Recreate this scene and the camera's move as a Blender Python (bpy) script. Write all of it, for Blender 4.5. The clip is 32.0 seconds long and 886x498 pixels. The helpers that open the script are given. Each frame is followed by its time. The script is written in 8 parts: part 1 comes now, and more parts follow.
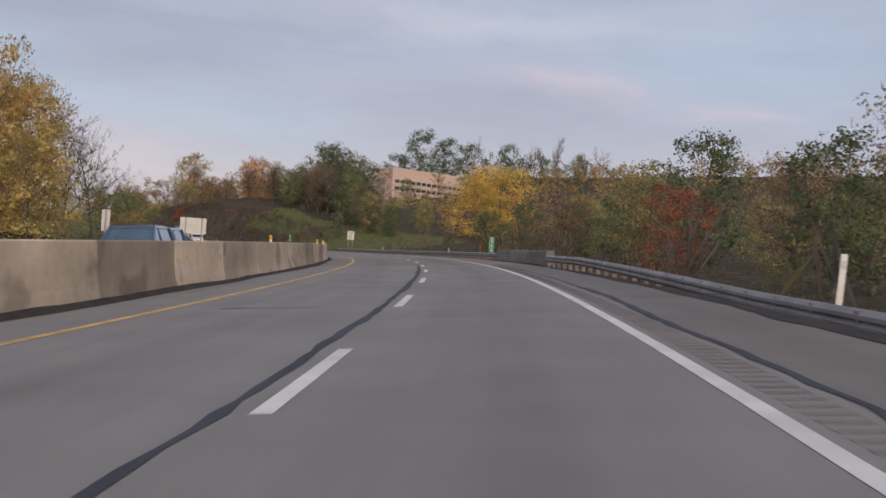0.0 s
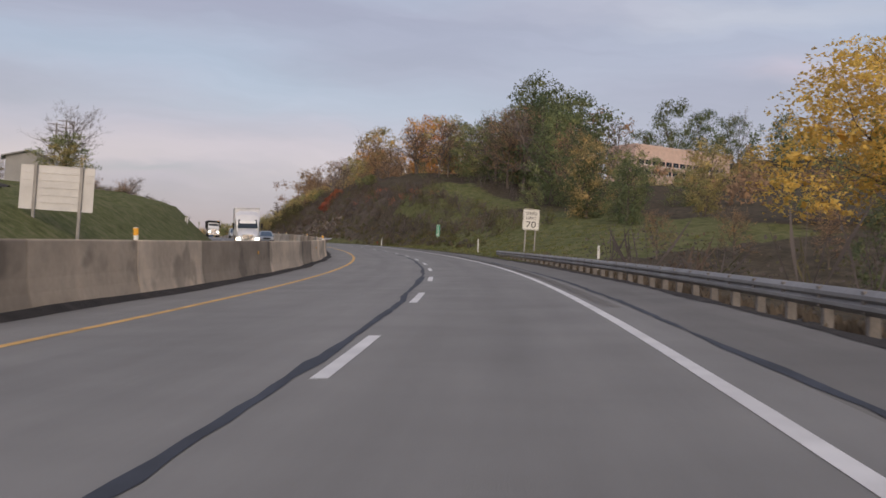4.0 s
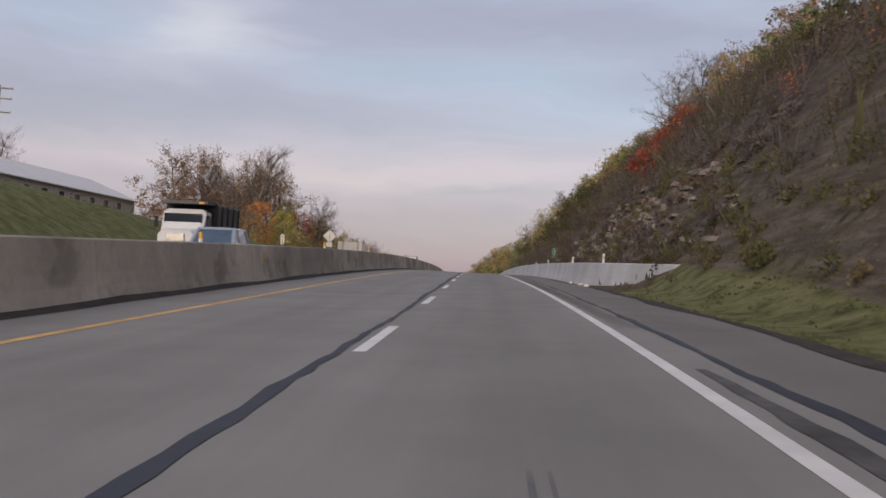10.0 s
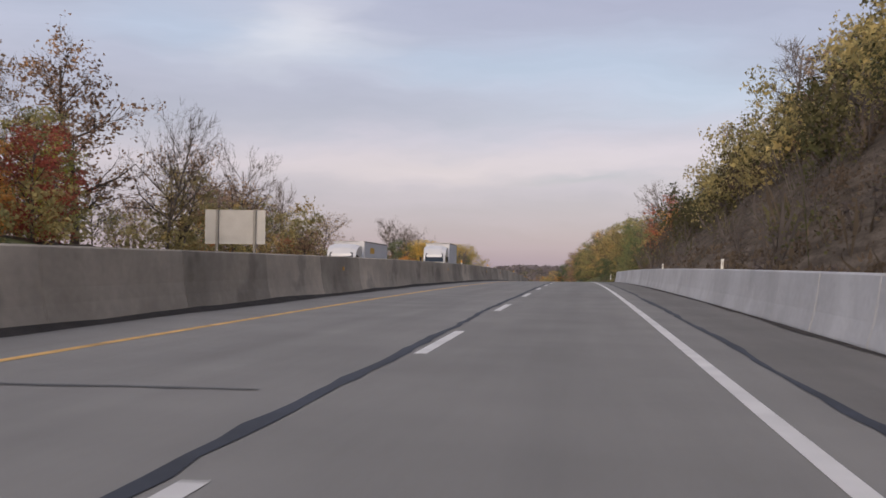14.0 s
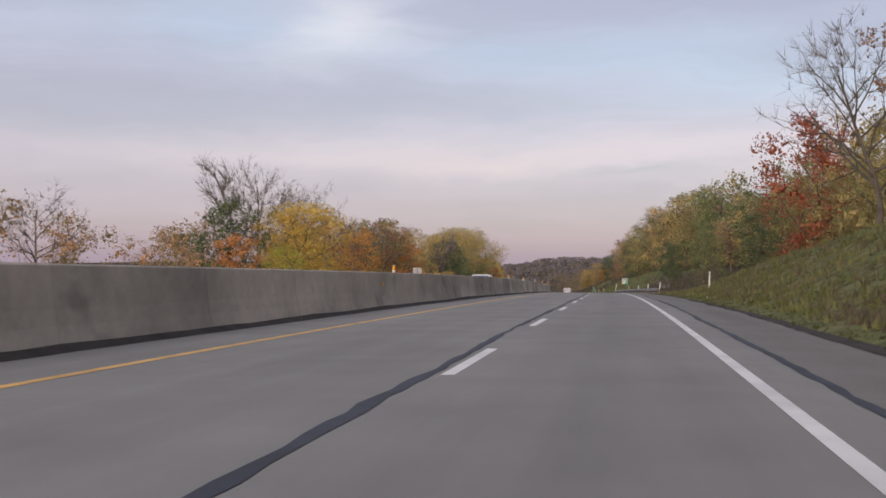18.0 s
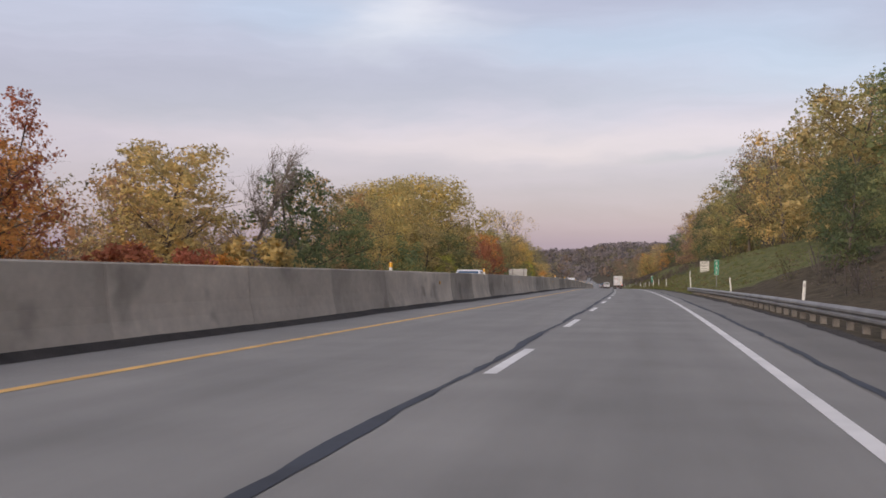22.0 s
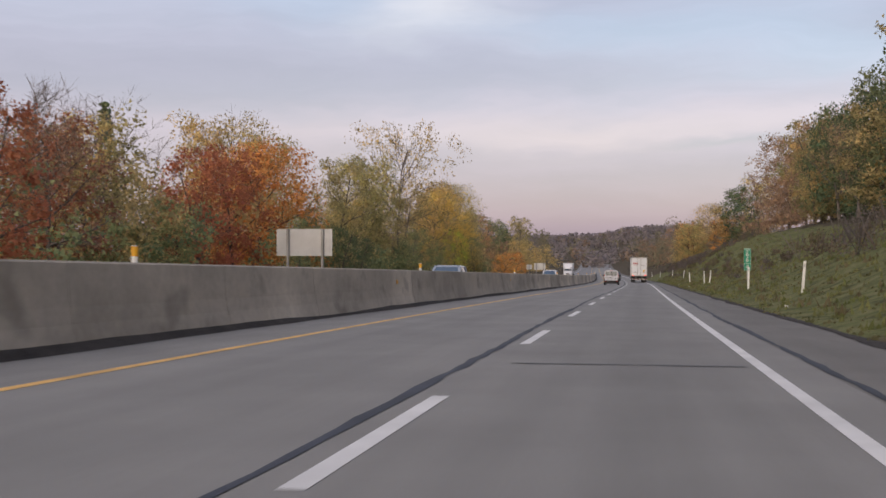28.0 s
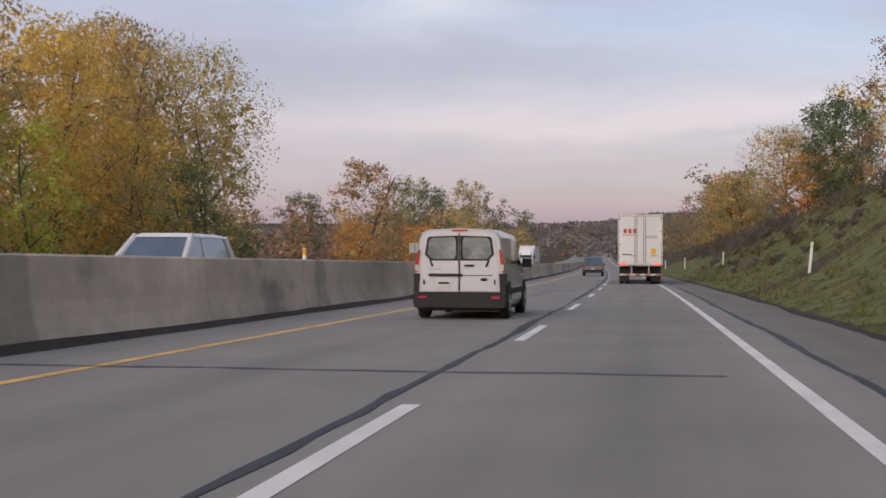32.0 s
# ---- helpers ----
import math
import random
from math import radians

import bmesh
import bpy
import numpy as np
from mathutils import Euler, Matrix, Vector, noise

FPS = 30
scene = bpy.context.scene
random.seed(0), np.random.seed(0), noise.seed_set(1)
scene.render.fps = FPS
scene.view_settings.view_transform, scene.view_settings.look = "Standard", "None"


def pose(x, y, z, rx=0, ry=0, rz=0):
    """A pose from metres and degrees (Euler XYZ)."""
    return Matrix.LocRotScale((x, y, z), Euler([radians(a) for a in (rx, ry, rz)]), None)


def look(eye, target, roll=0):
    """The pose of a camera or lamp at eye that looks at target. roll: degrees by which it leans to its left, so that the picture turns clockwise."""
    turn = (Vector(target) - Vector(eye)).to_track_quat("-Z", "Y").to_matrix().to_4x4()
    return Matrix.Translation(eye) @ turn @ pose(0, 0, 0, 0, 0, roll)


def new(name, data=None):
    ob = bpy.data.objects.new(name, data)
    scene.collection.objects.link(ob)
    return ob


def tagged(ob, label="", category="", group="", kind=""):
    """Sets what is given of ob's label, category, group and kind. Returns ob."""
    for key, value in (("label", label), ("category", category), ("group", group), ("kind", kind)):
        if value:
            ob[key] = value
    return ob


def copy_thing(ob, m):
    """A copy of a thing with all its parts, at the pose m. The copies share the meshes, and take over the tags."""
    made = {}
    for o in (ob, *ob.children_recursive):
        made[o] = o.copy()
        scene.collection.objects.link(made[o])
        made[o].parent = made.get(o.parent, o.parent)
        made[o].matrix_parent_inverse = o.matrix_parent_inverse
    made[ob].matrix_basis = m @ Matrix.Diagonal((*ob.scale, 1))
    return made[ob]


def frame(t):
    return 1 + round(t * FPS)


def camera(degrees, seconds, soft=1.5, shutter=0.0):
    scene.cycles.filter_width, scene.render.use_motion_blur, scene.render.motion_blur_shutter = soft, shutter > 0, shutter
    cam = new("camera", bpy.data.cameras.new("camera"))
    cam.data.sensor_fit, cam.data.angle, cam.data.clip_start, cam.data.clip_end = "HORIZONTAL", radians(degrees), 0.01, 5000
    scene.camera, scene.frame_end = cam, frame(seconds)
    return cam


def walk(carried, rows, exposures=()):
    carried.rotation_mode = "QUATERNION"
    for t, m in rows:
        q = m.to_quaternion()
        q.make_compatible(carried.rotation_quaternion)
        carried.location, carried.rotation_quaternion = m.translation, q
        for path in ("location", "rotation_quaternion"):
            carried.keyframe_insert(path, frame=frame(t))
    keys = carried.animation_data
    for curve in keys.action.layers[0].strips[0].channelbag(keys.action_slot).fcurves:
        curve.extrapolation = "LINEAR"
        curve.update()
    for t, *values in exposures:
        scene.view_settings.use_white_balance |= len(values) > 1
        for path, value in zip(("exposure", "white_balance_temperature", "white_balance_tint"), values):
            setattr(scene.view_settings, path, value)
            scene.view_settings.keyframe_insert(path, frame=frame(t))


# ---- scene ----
# brightness and colour of the daylight
SUN_TURN, SUN_POWER = 165.0, 2.1
SKY_POWER = 0.76
SKY_RAMP = [(0.0, (0.345, 0.262, 0.425)), (0.05, (0.44, 0.332, 0.487)), (0.095, (0.595, 0.452, 0.57)), (0.15, (0.56, 0.49, 0.608)), (0.25, (0.54, 0.54, 0.665)), (0.6, (0.54, 0.54, 0.645))]
CLOUD_DARK, CLOUD_BLUE, CLOUD_PINK, CLOUD_LIGHT = (0.425, 0.355, 0.463), (0.505, 0.56, 0.715), (0.76, 0.57, 0.64), (0.93, 0.84, 0.855)
CLOUDS = [(0.76, 0.195, 0.055, 0.03, CLOUD_LIGHT, 0.8), (0.86, 0.195, 0.07, 0.022, CLOUD_BLUE, 0.6), (0.61, 0.172, 0.12, 0.016, CLOUD_BLUE, 0.55), (0.46, 0.218, 0.2, 0.02, CLOUD_DARK, 0.9),
          (0.75, 0.136, 0.17, 0.02, CLOUD_DARK, 0.8), (1.02, 0.128, 0.2, 0.022, CLOUD_DARK, 0.8), (0.42, 0.165, 0.14, 0.03, CLOUD_BLUE, 0.6), (0.62, 0.092, 0.24, 0.013, CLOUD_PINK, 0.7),
          (0.51, 0.0755, 0.045, 0.004, CLOUD_DARK, 0.7), (0.3, 0.186, 0.1, 0.022, CLOUD_DARK, 0.7), (-0.06, 0.184, 0.05, 0.013, CLOUD_PINK, 0.95), (-0.176, 0.17, 0.03, 0.008, CLOUD_PINK, 0.8),
          (-0.22, 0.21, 0.13, 0.035, CLOUD_BLUE, 0.8), (0.02, 0.232, 0.16, 0.011, CLOUD_LIGHT, 0.35), (0.33, 0.1, 0.07, 0.02, CLOUD_PINK, 0.5), (0.03, 0.16, 0.12, 0.02, CLOUD_DARK, 0.7), (0.25, 0.14, 0.1, 0.02, CLOUD_BLUE, 0.35)]
EXPOSURES = [(0.0, -0.2), (3.0, -0.2), (6.0, -0.18), (9.0, -0.16), (12.0, -0.16), (14.0, -0.02), (17.0, 0.04), (20.0, 0.05), (24.0, 0.14), (28.0, 0.07), (32.0, 0.05)]
cam = camera(41.87, 32.0, soft=1.6, shutter=0.12)

# The road's line: knots every 50 m of curvature (1/km), grade (%) and cross-fall (%)
KNOTS = np.arange(-40, 1200, 50.0)
CURVE = [1.37, 1.38, 1.67, 1.78, 1.82, 1.93, 1.49, 0.70, -0.02, -0.07, 0.06, 0.10, 0.13, 0.30, 0.29, 0.28, 0.24, 0.07, -0.14, -0.06, 0.18, 0.35, 0.20, 0.10, 0.0]
GRADE = [6.5, 5.41, 4.59, 3.94, 3.71, 3.74, 3.68, 3.0, 2.24, 1.45, 0.75, 0.01, -0.88, -1.52, -1.92, -2.22, -2.38, -2.71, -3.0, -3.09, -2.98, -2.82, -2.67, -2.52, -2.36]
BANK = [7.22, 7.39, 7.32, 7.17, 7.04, 6.65, 5.55, 3.5, 1.31, 0.0, 0.09, 0.37, 0.72, 0.57, 0.31, 0.21, 0.10, 0.06, 0.09, 0.17, 0.27, 0.19, 0.09, 0.0, 0.0]
STEP = 2.0
LINE = np.arange(-400, 3400, STEP)
_k = np.interp(LINE, KNOTS, CURVE) / 1000
_g = np.interp(LINE, list(KNOTS) + [1500, 1700], [g - 0.6 for g in GRADE] + [-2.0, 0.0]) / 100
_b = np.interp(LINE, KNOTS, BANK) / 100
def _run(a):
    r = np.concatenate([[0], np.cumsum((a[1:] + a[:-1]) / 2 * STEP)])
    return r - r[200]
_psi = _run(_k)
_x, _y, _z = _run(-np.sin(_psi)), _run(np.cos(_psi)), _run(_g)


def at(s):
    """Centre line at s: x, y, z, heading, grade, cross-fall."""
    return [np.interp(s, LINE, a) for a in (_x, _y, _z, _psi, _g, _b)]


def road(s, d, h=0.0):
    """World points at s along the lane line, d to its right, h over the pavement's plane."""
    x, y, z, p, g, b = at(s)
    return np.stack(np.broadcast_arrays(x + d * np.cos(p), y + d * np.sin(p), z + h + d * b), -1)


EYE_HEIGHT = 1.063
# t, s, d, pan, tilt (against the grade), lean
DRIVE = [(0, 0.55, 1.40, 2.834, -0.557, -3.516), (1, 31.78, 1.41, 3.149, -0.325, -3.638), (2, 61.11, 1.43, 3.363, -0.382, -3.59),
         (3, 90.84, 1.398, 3.425, -0.397, -3.788), (6, 179.96, 1.555, 3.94, -0.245, -3.502), (7, 210.42, 1.499, 3.711, -0.094, -3.626),
         (8, 240.74, 1.515, 3.559, -0.118, -3.143), (9, 270.49, 1.403, 3.712, -0.094, -2.786), (10, 300.27, 1.443, 3.098, 0.045, -3.041)]
DRIVE += [(11, 330.15, 1.631, 3.209, -0.010, -2.352), (12, 360.63, 1.817, 4.539, 0.207, -1.998), (13, 391.12, 1.779, 5.731, 0.275, -1.238),
          (14, 421.43, 1.789, 6.741, 0.516, -0.870), (15, 452.05, 1.815, 7.635, 0.751, -0.534), (18, 532.17, 1.781, 8.703, 1.123, -0.260),
          (19, 562.48, 1.654, 9.203, 1.111, -0.153), (20, 592.77, 1.598, 9.741, 1.201, -0.287), (21, 623.56, 1.639, 9.824, 1.283, -0.300)]
DRIVE += [(22, 653.71, 1.702, 10.255, 1.237, -0.436), (23, 686.01, 1.615, 10.117, 1.290, -0.260), (24, 717.49, 1.586, 10.385, 1.259, -0.124),
          (25, 748.53, 1.541, 10.196, 1.177, 0.075), (28, 831.36, 1.654, 9.389, 1.202, -0.052), (29, 862.19, 1.707, 9.148, 1.143, 0.017),
          (30, 892.82, 1.700, 9.782, 1.073, -0.015), (31, 923.77, 1.685, 10.09, 0.810, 0.061), (32, 954.47, 1.762, 9.92, 0.853, 0.020)]
_D = np.array(DRIVE)


def glide(t, col):
    """Cubic interpolation of one column of DRIVE."""
    T, V = _D[:, 0], _D[:, col]
    m = np.gradient(V, T)
    i = int(np.clip(np.searchsorted(T, t) - 1, 0, len(T) - 2))
    w = T[i + 1] - T[i]
    u = (t - T[i]) / w
    return ((2*u**3 - 3*u**2 + 1) * V[i] + (u**3 - 2*u**2 + u) * w * m[i] + (3*u**2 - 2*u**3) * V[i + 1] + (u**3 - u**2) * w * m[i + 1])


rows = []
for _t in np.arange(0, 32.01, 0.5):
    s, d, pan, tilt, lean = [glide(_t, c) for c in range(1, 6)]
    x, y, z, p, g, b = at(s)
    eye = road(s, d, EYE_HEIGHT)
    yaw = math.degrees(p) + pan
    pitch = math.degrees(math.atan(g * math.cos(radians(pan)))) + tilt
    rows.append((float(_t), pose(*eye, 0, 0, yaw) @ pose(0, 0, 0, 90 + pitch) @ pose(0, 0, 0, 0, 0, -lean)))
walk(cam, rows, exposures=EXPOSURES)

# ---- daylight: a soft dusk sky with streaks of cloud ----
world = bpy.data.worlds.new("sky")
scene.world = world
world.use_nodes = True
N, Lk = world.node_tree.nodes, world.node_tree.links
N.clear()
def wn(kind, **kw):
    n = N.new(kind)
    for k, v in kw.items():
        n.inputs[k.replace("_", " ")].default_value = v
    return n
out = wn("ShaderNodeOutputWorld")
sky = N.new("ShaderNodeTexSky")
sky.sky_type, sky.sun_disc = "NISHITA", False
sky.dust_density, sky.ozone_density = 0.6, 1.7
sky.sun_elevation, sky.sun_rotation = radians(9), radians(SUN_TURN)
tc = N.new("ShaderNodeTexCoord")
sep = N.new("ShaderNodeSeparateXYZ")
Lk.new(tc.outputs["Generated"], sep.inputs[0])
# direction as compass angle (0 = +y, counting left) and height, bent a little so that clouds have uneven edges
def wmath(op, a, b=None):
    n = N.new("ShaderNodeMath"); n.operation = op
    for i, v in enumerate((a, b)):
        if v is None: continue
        if isinstance(v, (int, float)): n.inputs[i].default_value = v
        else: Lk.new(v, n.inputs[i])
    return n.outputs[0]
def wnoise(vec, scale, detail, rough):
    n = N.new("ShaderNodeTexNoise")
    n.inputs["Scale"].default_value, n.inputs["Detail"].default_value, n.inputs["Roughness"].default_value = scale, detail, rough
    Lk.new(vec, n.inputs["Vector"])
    return n
def wmix(fac, a, b):
    n = N.new("ShaderNodeMix"); n.data_type = "RGBA"
    for i, v in ((0, fac), (6, a), (7, b)):
        if isinstance(v, tuple): n.inputs[i].default_value = (*v, 1)
        else: Lk.new(v, n.inputs[i])
    return n.outputs[2]
azim = wmath("ARCTAN2", wmath("MULTIPLY", sep.outputs["X"], -1.0), sep.outputs["Y"])
flat_ = N.new("ShaderNodeCombineXYZ")
Lk.new(azim, flat_.inputs[0]); Lk.new(wmath("MULTIPLY", sep.outputs["Z"], 3.2), flat_.inputs[1])
bend = wnoise(flat_.outputs[0], 7.0, 4, 0.55)
bsep = N.new("ShaderNodeSeparateColor"); Lk.new(bend.outputs["Color"], bsep.inputs[0])
az_b = wmath("ADD", azim, wmath("MULTIPLY", wmath("SUBTRACT", bsep.outputs[0], 0.5), 0.16))
z_b = wmath("ADD", sep.outputs["Z"], wmath("MULTIPLY", wmath("SUBTRACT", bsep.outputs[1], 0.5), 0.05))
ramp = N.new("ShaderNodeValToRGB")
Lk.new(z_b, ramp.inputs[0])
for i, (pos, col) in enumerate(SKY_RAMP):
    e = ramp.color_ramp.elements[i] if i < 2 else ramp.color_ramp.elements.new(pos)
    e.position, e.color = pos, (*col, 1)
# broad soft sheets of lavender cloud over the whole sky, in long low streaks
sheet = N.new("ShaderNodeCombineXYZ")
Lk.new(wmath("MULTIPLY", az_b, 1.6), sheet.inputs[0]); Lk.new(wmath("MULTIPLY", z_b, 11.0), sheet.inputs[1])
cover_ = N.new("ShaderNodeMapRange"); cover_.interpolation_type = "SMOOTHSTEP"
cover_.inputs["From Min"].default_value, cover_.inputs["From Max"].default_value = 0.42, 0.66
cover_.inputs["To Max"].default_value = 0.6
Lk.new(wnoise(sheet.outputs[0], 1.15, 5, 0.5).outputs["Fac"], cover_.inputs["Value"])
thin = N.new("ShaderNodeMapRange"); thin.inputs["From Min"].default_value, thin.inputs["From Max"].default_value = 0.08, 0.17
Lk.new(sep.outputs["Z"], thin.inputs["Value"])
tone = wmix(wmath("MULTIPLY", cover_.outputs[0], thin.outputs[0]), ramp.outputs[0], CLOUD_DARK)
# the clouds and gaps that stand out: compass angle, height, half width, half height, colour, strength
for ca, cz, wa, wz, col, amount in CLOUDS:
    u = wmath("DIVIDE", wmath("SUBTRACT", az_b, ca), wa)
    v = wmath("DIVIDE", wmath("SUBTRACT", z_b, cz), wz)
    r = wmath("ADD", wmath("MULTIPLY", u, u), wmath("MULTIPLY", v, v))
    f = wmath("MULTIPLY", wmath("EXPONENT", wmath("MULTIPLY", r, -0.8)), amount)
    tone = wmix(f, tone, col)
# fine wisps
wisp = N.new("ShaderNodeMapRange"); wisp.inputs["From Min"].default_value, wisp.inputs["From Max"].default_value = 0.35, 0.75
wisp.inputs["To Min"].default_value, wisp.inputs["To Max"].default_value = 0.95, 1.06
Lk.new(wnoise(sheet.outputs[0], 4.5, 6, 0.6).outputs["Fac"], wisp.inputs["Value"])
mh = N.new("ShaderNodeVectorMath"); mh.operation = "SCALE"
Lk.new(tone, mh.inputs[0]); Lk.new(wisp.outputs[0], mh.inputs["Scale"])
b1 = N.new("ShaderNodeBackground"); b1.inputs["Strength"].default_value = 0.05
Lk.new(sky.outputs[0], b1.inputs["Color"])
b2 = N.new("ShaderNodeBackground"); b2.inputs["Strength"].default_value = SKY_POWER
Lk.new(mh.outputs[0], b2.inputs["Color"])
ad = N.new("ShaderNodeAddShader")
Lk.new(b1.outputs[0], ad.inputs[0]); Lk.new(b2.outputs[0], ad.inputs[1]); Lk.new(ad.outputs[0], out.inputs["Surface"])

sun = new("sun", bpy.data.lights.new("sun", "SUN"))
sun.data.energy, sun.data.angle, sun.data.color = SUN_POWER, radians(45), (1.0, 0.81, 0.63)
_a = radians(SUN_TURN)
sun.matrix_world = look((0, 0, 60), (-math.sin(_a) * 60, -math.cos(_a) * 60, 60 - 60 * math.tan(radians(20))))


# ---- materials ----
def material(name, color, rough=0.8, metal=0.0, vary=0.25, scale=1.0, fine=12.0, bump=0.0, bump_scale=None, tint=None, spread=0.0, coat=0.0, island=0.0):
    """Principled surface with variation at two scales, an optional second tint, per-object spread and fine relief."""
    m = bpy.data.materials.new(name)
    m.use_nodes = True
    n, l = m.node_tree.nodes, m.node_tree.links
    bs = n["Principled BSDF"]
    bs.inputs["Roughness"].default_value, bs.inputs["Metallic"].default_value = rough, metal
    bs.inputs["Coat Weight"].default_value = coat
    g = n.new("ShaderNodeNewGeometry")
    a = n.new("ShaderNodeTexNoise"); a.inputs["Scale"].default_value = scale; a.inputs["Detail"].default_value = 4
    f = n.new("ShaderNodeTexNoise"); f.inputs["Scale"].default_value = fine; f.inputs["Detail"].default_value = 3
    l.new(g.outputs["Position"], a.inputs["Vector"]); l.new(g.outputs["Position"], f.inputs["Vector"])
    dark = tuple(c * (1 - vary) for c in color); light = tuple(min(1, c * (1 + vary)) for c in (tint or color))
    r = n.new("ShaderNodeValToRGB")
    r.color_ramp.elements[0].position, r.color_ramp.elements[1].position = 0.3, 0.7
    r.color_ramp.elements[0].color, r.color_ramp.elements[1].color = (*dark, 1), (*light, 1)
    l.new(a.outputs["Fac"], r.inputs[0])
    mm = n.new("ShaderNodeMix"); mm.data_type = "RGBA"; mm.blend_type = "OVERLAY"; mm.inputs[0].default_value = min(1, vary * 1.4)
    l.new(r.outputs[0], mm.inputs[6]); l.new(f.outputs["Color"], mm.inputs[7])
    bw = n.new("ShaderNodeRGBToBW"); l.new(f.outputs["Color"], bw.inputs[0]); l.new(bw.outputs[0], mm.inputs[7])
    last = mm.outputs[2]
    if spread or island:
        hv = n.new("ShaderNodeHueSaturation")
        src = n.new("ShaderNodeObjectInfo").outputs["Random"] if spread else g.outputs["Random Per Island"]
        w = spread or island
        mr = n.new("ShaderNodeMapRange"); mr.inputs["To Min"].default_value, mr.inputs["To Max"].default_value = 1 - w, 1 + w
        l.new(src, mr.inputs["Value"]); l.new(mr.outputs[0], hv.inputs["Value"]); l.new(last, hv.inputs["Color"])
        last = hv.outputs[0]
    l.new(last, bs.inputs["Base Color"])
    if bump:
        bp = n.new("ShaderNodeBump"); bp.inputs["Strength"].default_value = bump; bp.inputs["Distance"].default_value = 0.02
        t = n.new("ShaderNodeTexNoise"); t.inputs["Scale"].default_value = bump_scale or fine * 3; t.inputs["Detail"].default_value = 4
        l.new(g.outputs["Position"], t.inputs["Vector"]); l.new(t.outputs["Fac"], bp.inputs["Height"]); l.new(bp.outputs[0], bs.inputs["Normal"])
    return m


def leaf_material(name, color, second, hue=0.02, flutter=(0.85, 1.36)):
    """Thin leaves: colour from the leaf, the clump and the tree, with light coming through."""
    m = bpy.data.materials.new(name)
    m.use_nodes = True
    n, l = m.node_tree.nodes, m.node_tree.links
    n.remove(n["Principled BSDF"])
    g, o = n.new("ShaderNodeNewGeometry"), n.new("ShaderNodeObjectInfo")
    t = n.new("ShaderNodeTexNoise"); t.inputs["Scale"].default_value = 0.42; t.inputs["Detail"].default_value = 3
    tcd = n.new("ShaderNodeTexCoord"); off = n.new("ShaderNodeVectorMath"); off.operation = "ADD"
    l.new(tcd.outputs["Object"], off.inputs[0]); l.new(o.outputs["Random"], off.inputs[1]); l.new(off.outputs[0], t.inputs["Vector"])
    r = n.new("ShaderNodeValToRGB"); r.color_ramp.elements[0].position, r.color_ramp.elements[1].position = 0.38, 0.62
    r.color_ramp.elements[0].color, r.color_ramp.elements[1].color = (*color, 1), (*second, 1)
    l.new(t.outputs["Fac"], r.inputs[0])
    h = n.new("ShaderNodeHueSaturation")
    a = n.new("ShaderNodeMapRange"); a.inputs["To Min"].default_value, a.inputs["To Max"].default_value = flutter
    l.new(g.outputs["Random Per Island"], a.inputs["Value"]); l.new(a.outputs[0], h.inputs["Value"])
    b = n.new("ShaderNodeMapRange"); b.inputs["To Min"].default_value, b.inputs["To Max"].default_value = 0.5 - hue, 0.5 + hue
    l.new(o.outputs["Random"], b.inputs["Value"]); l.new(b.outputs[0], h.inputs["Hue"]); l.new(r.outputs[0], h.inputs["Color"])
    d, tr, mx = n.new("ShaderNodeBsdfDiffuse"), n.new("ShaderNodeBsdfTranslucent"), n.new("ShaderNodeMixShader")
    mx.inputs[0].default_value = 0.48
    l.new(h.outputs[0], d.inputs["Color"]); l.new(h.outputs[0], tr.inputs["Color"])
    l.new(d.outputs[0], mx.inputs[1]); l.new(tr.outputs[0], mx.inputs[2]); l.new(mx.outputs[0], n["Material Output"].inputs["Surface"])
    return m


def glow(name, color, power):
    m = bpy.data.materials.new(name)
    m.use_nodes = True
    bs = m.node_tree.nodes["Principled BSDF"]
    bs.inputs["Base Color"].default_value = (*color, 1)
    bs.inputs["Emission Color"].default_value, bs.inputs["Emission Strength"].default_value = (*color, 1), power
    return m


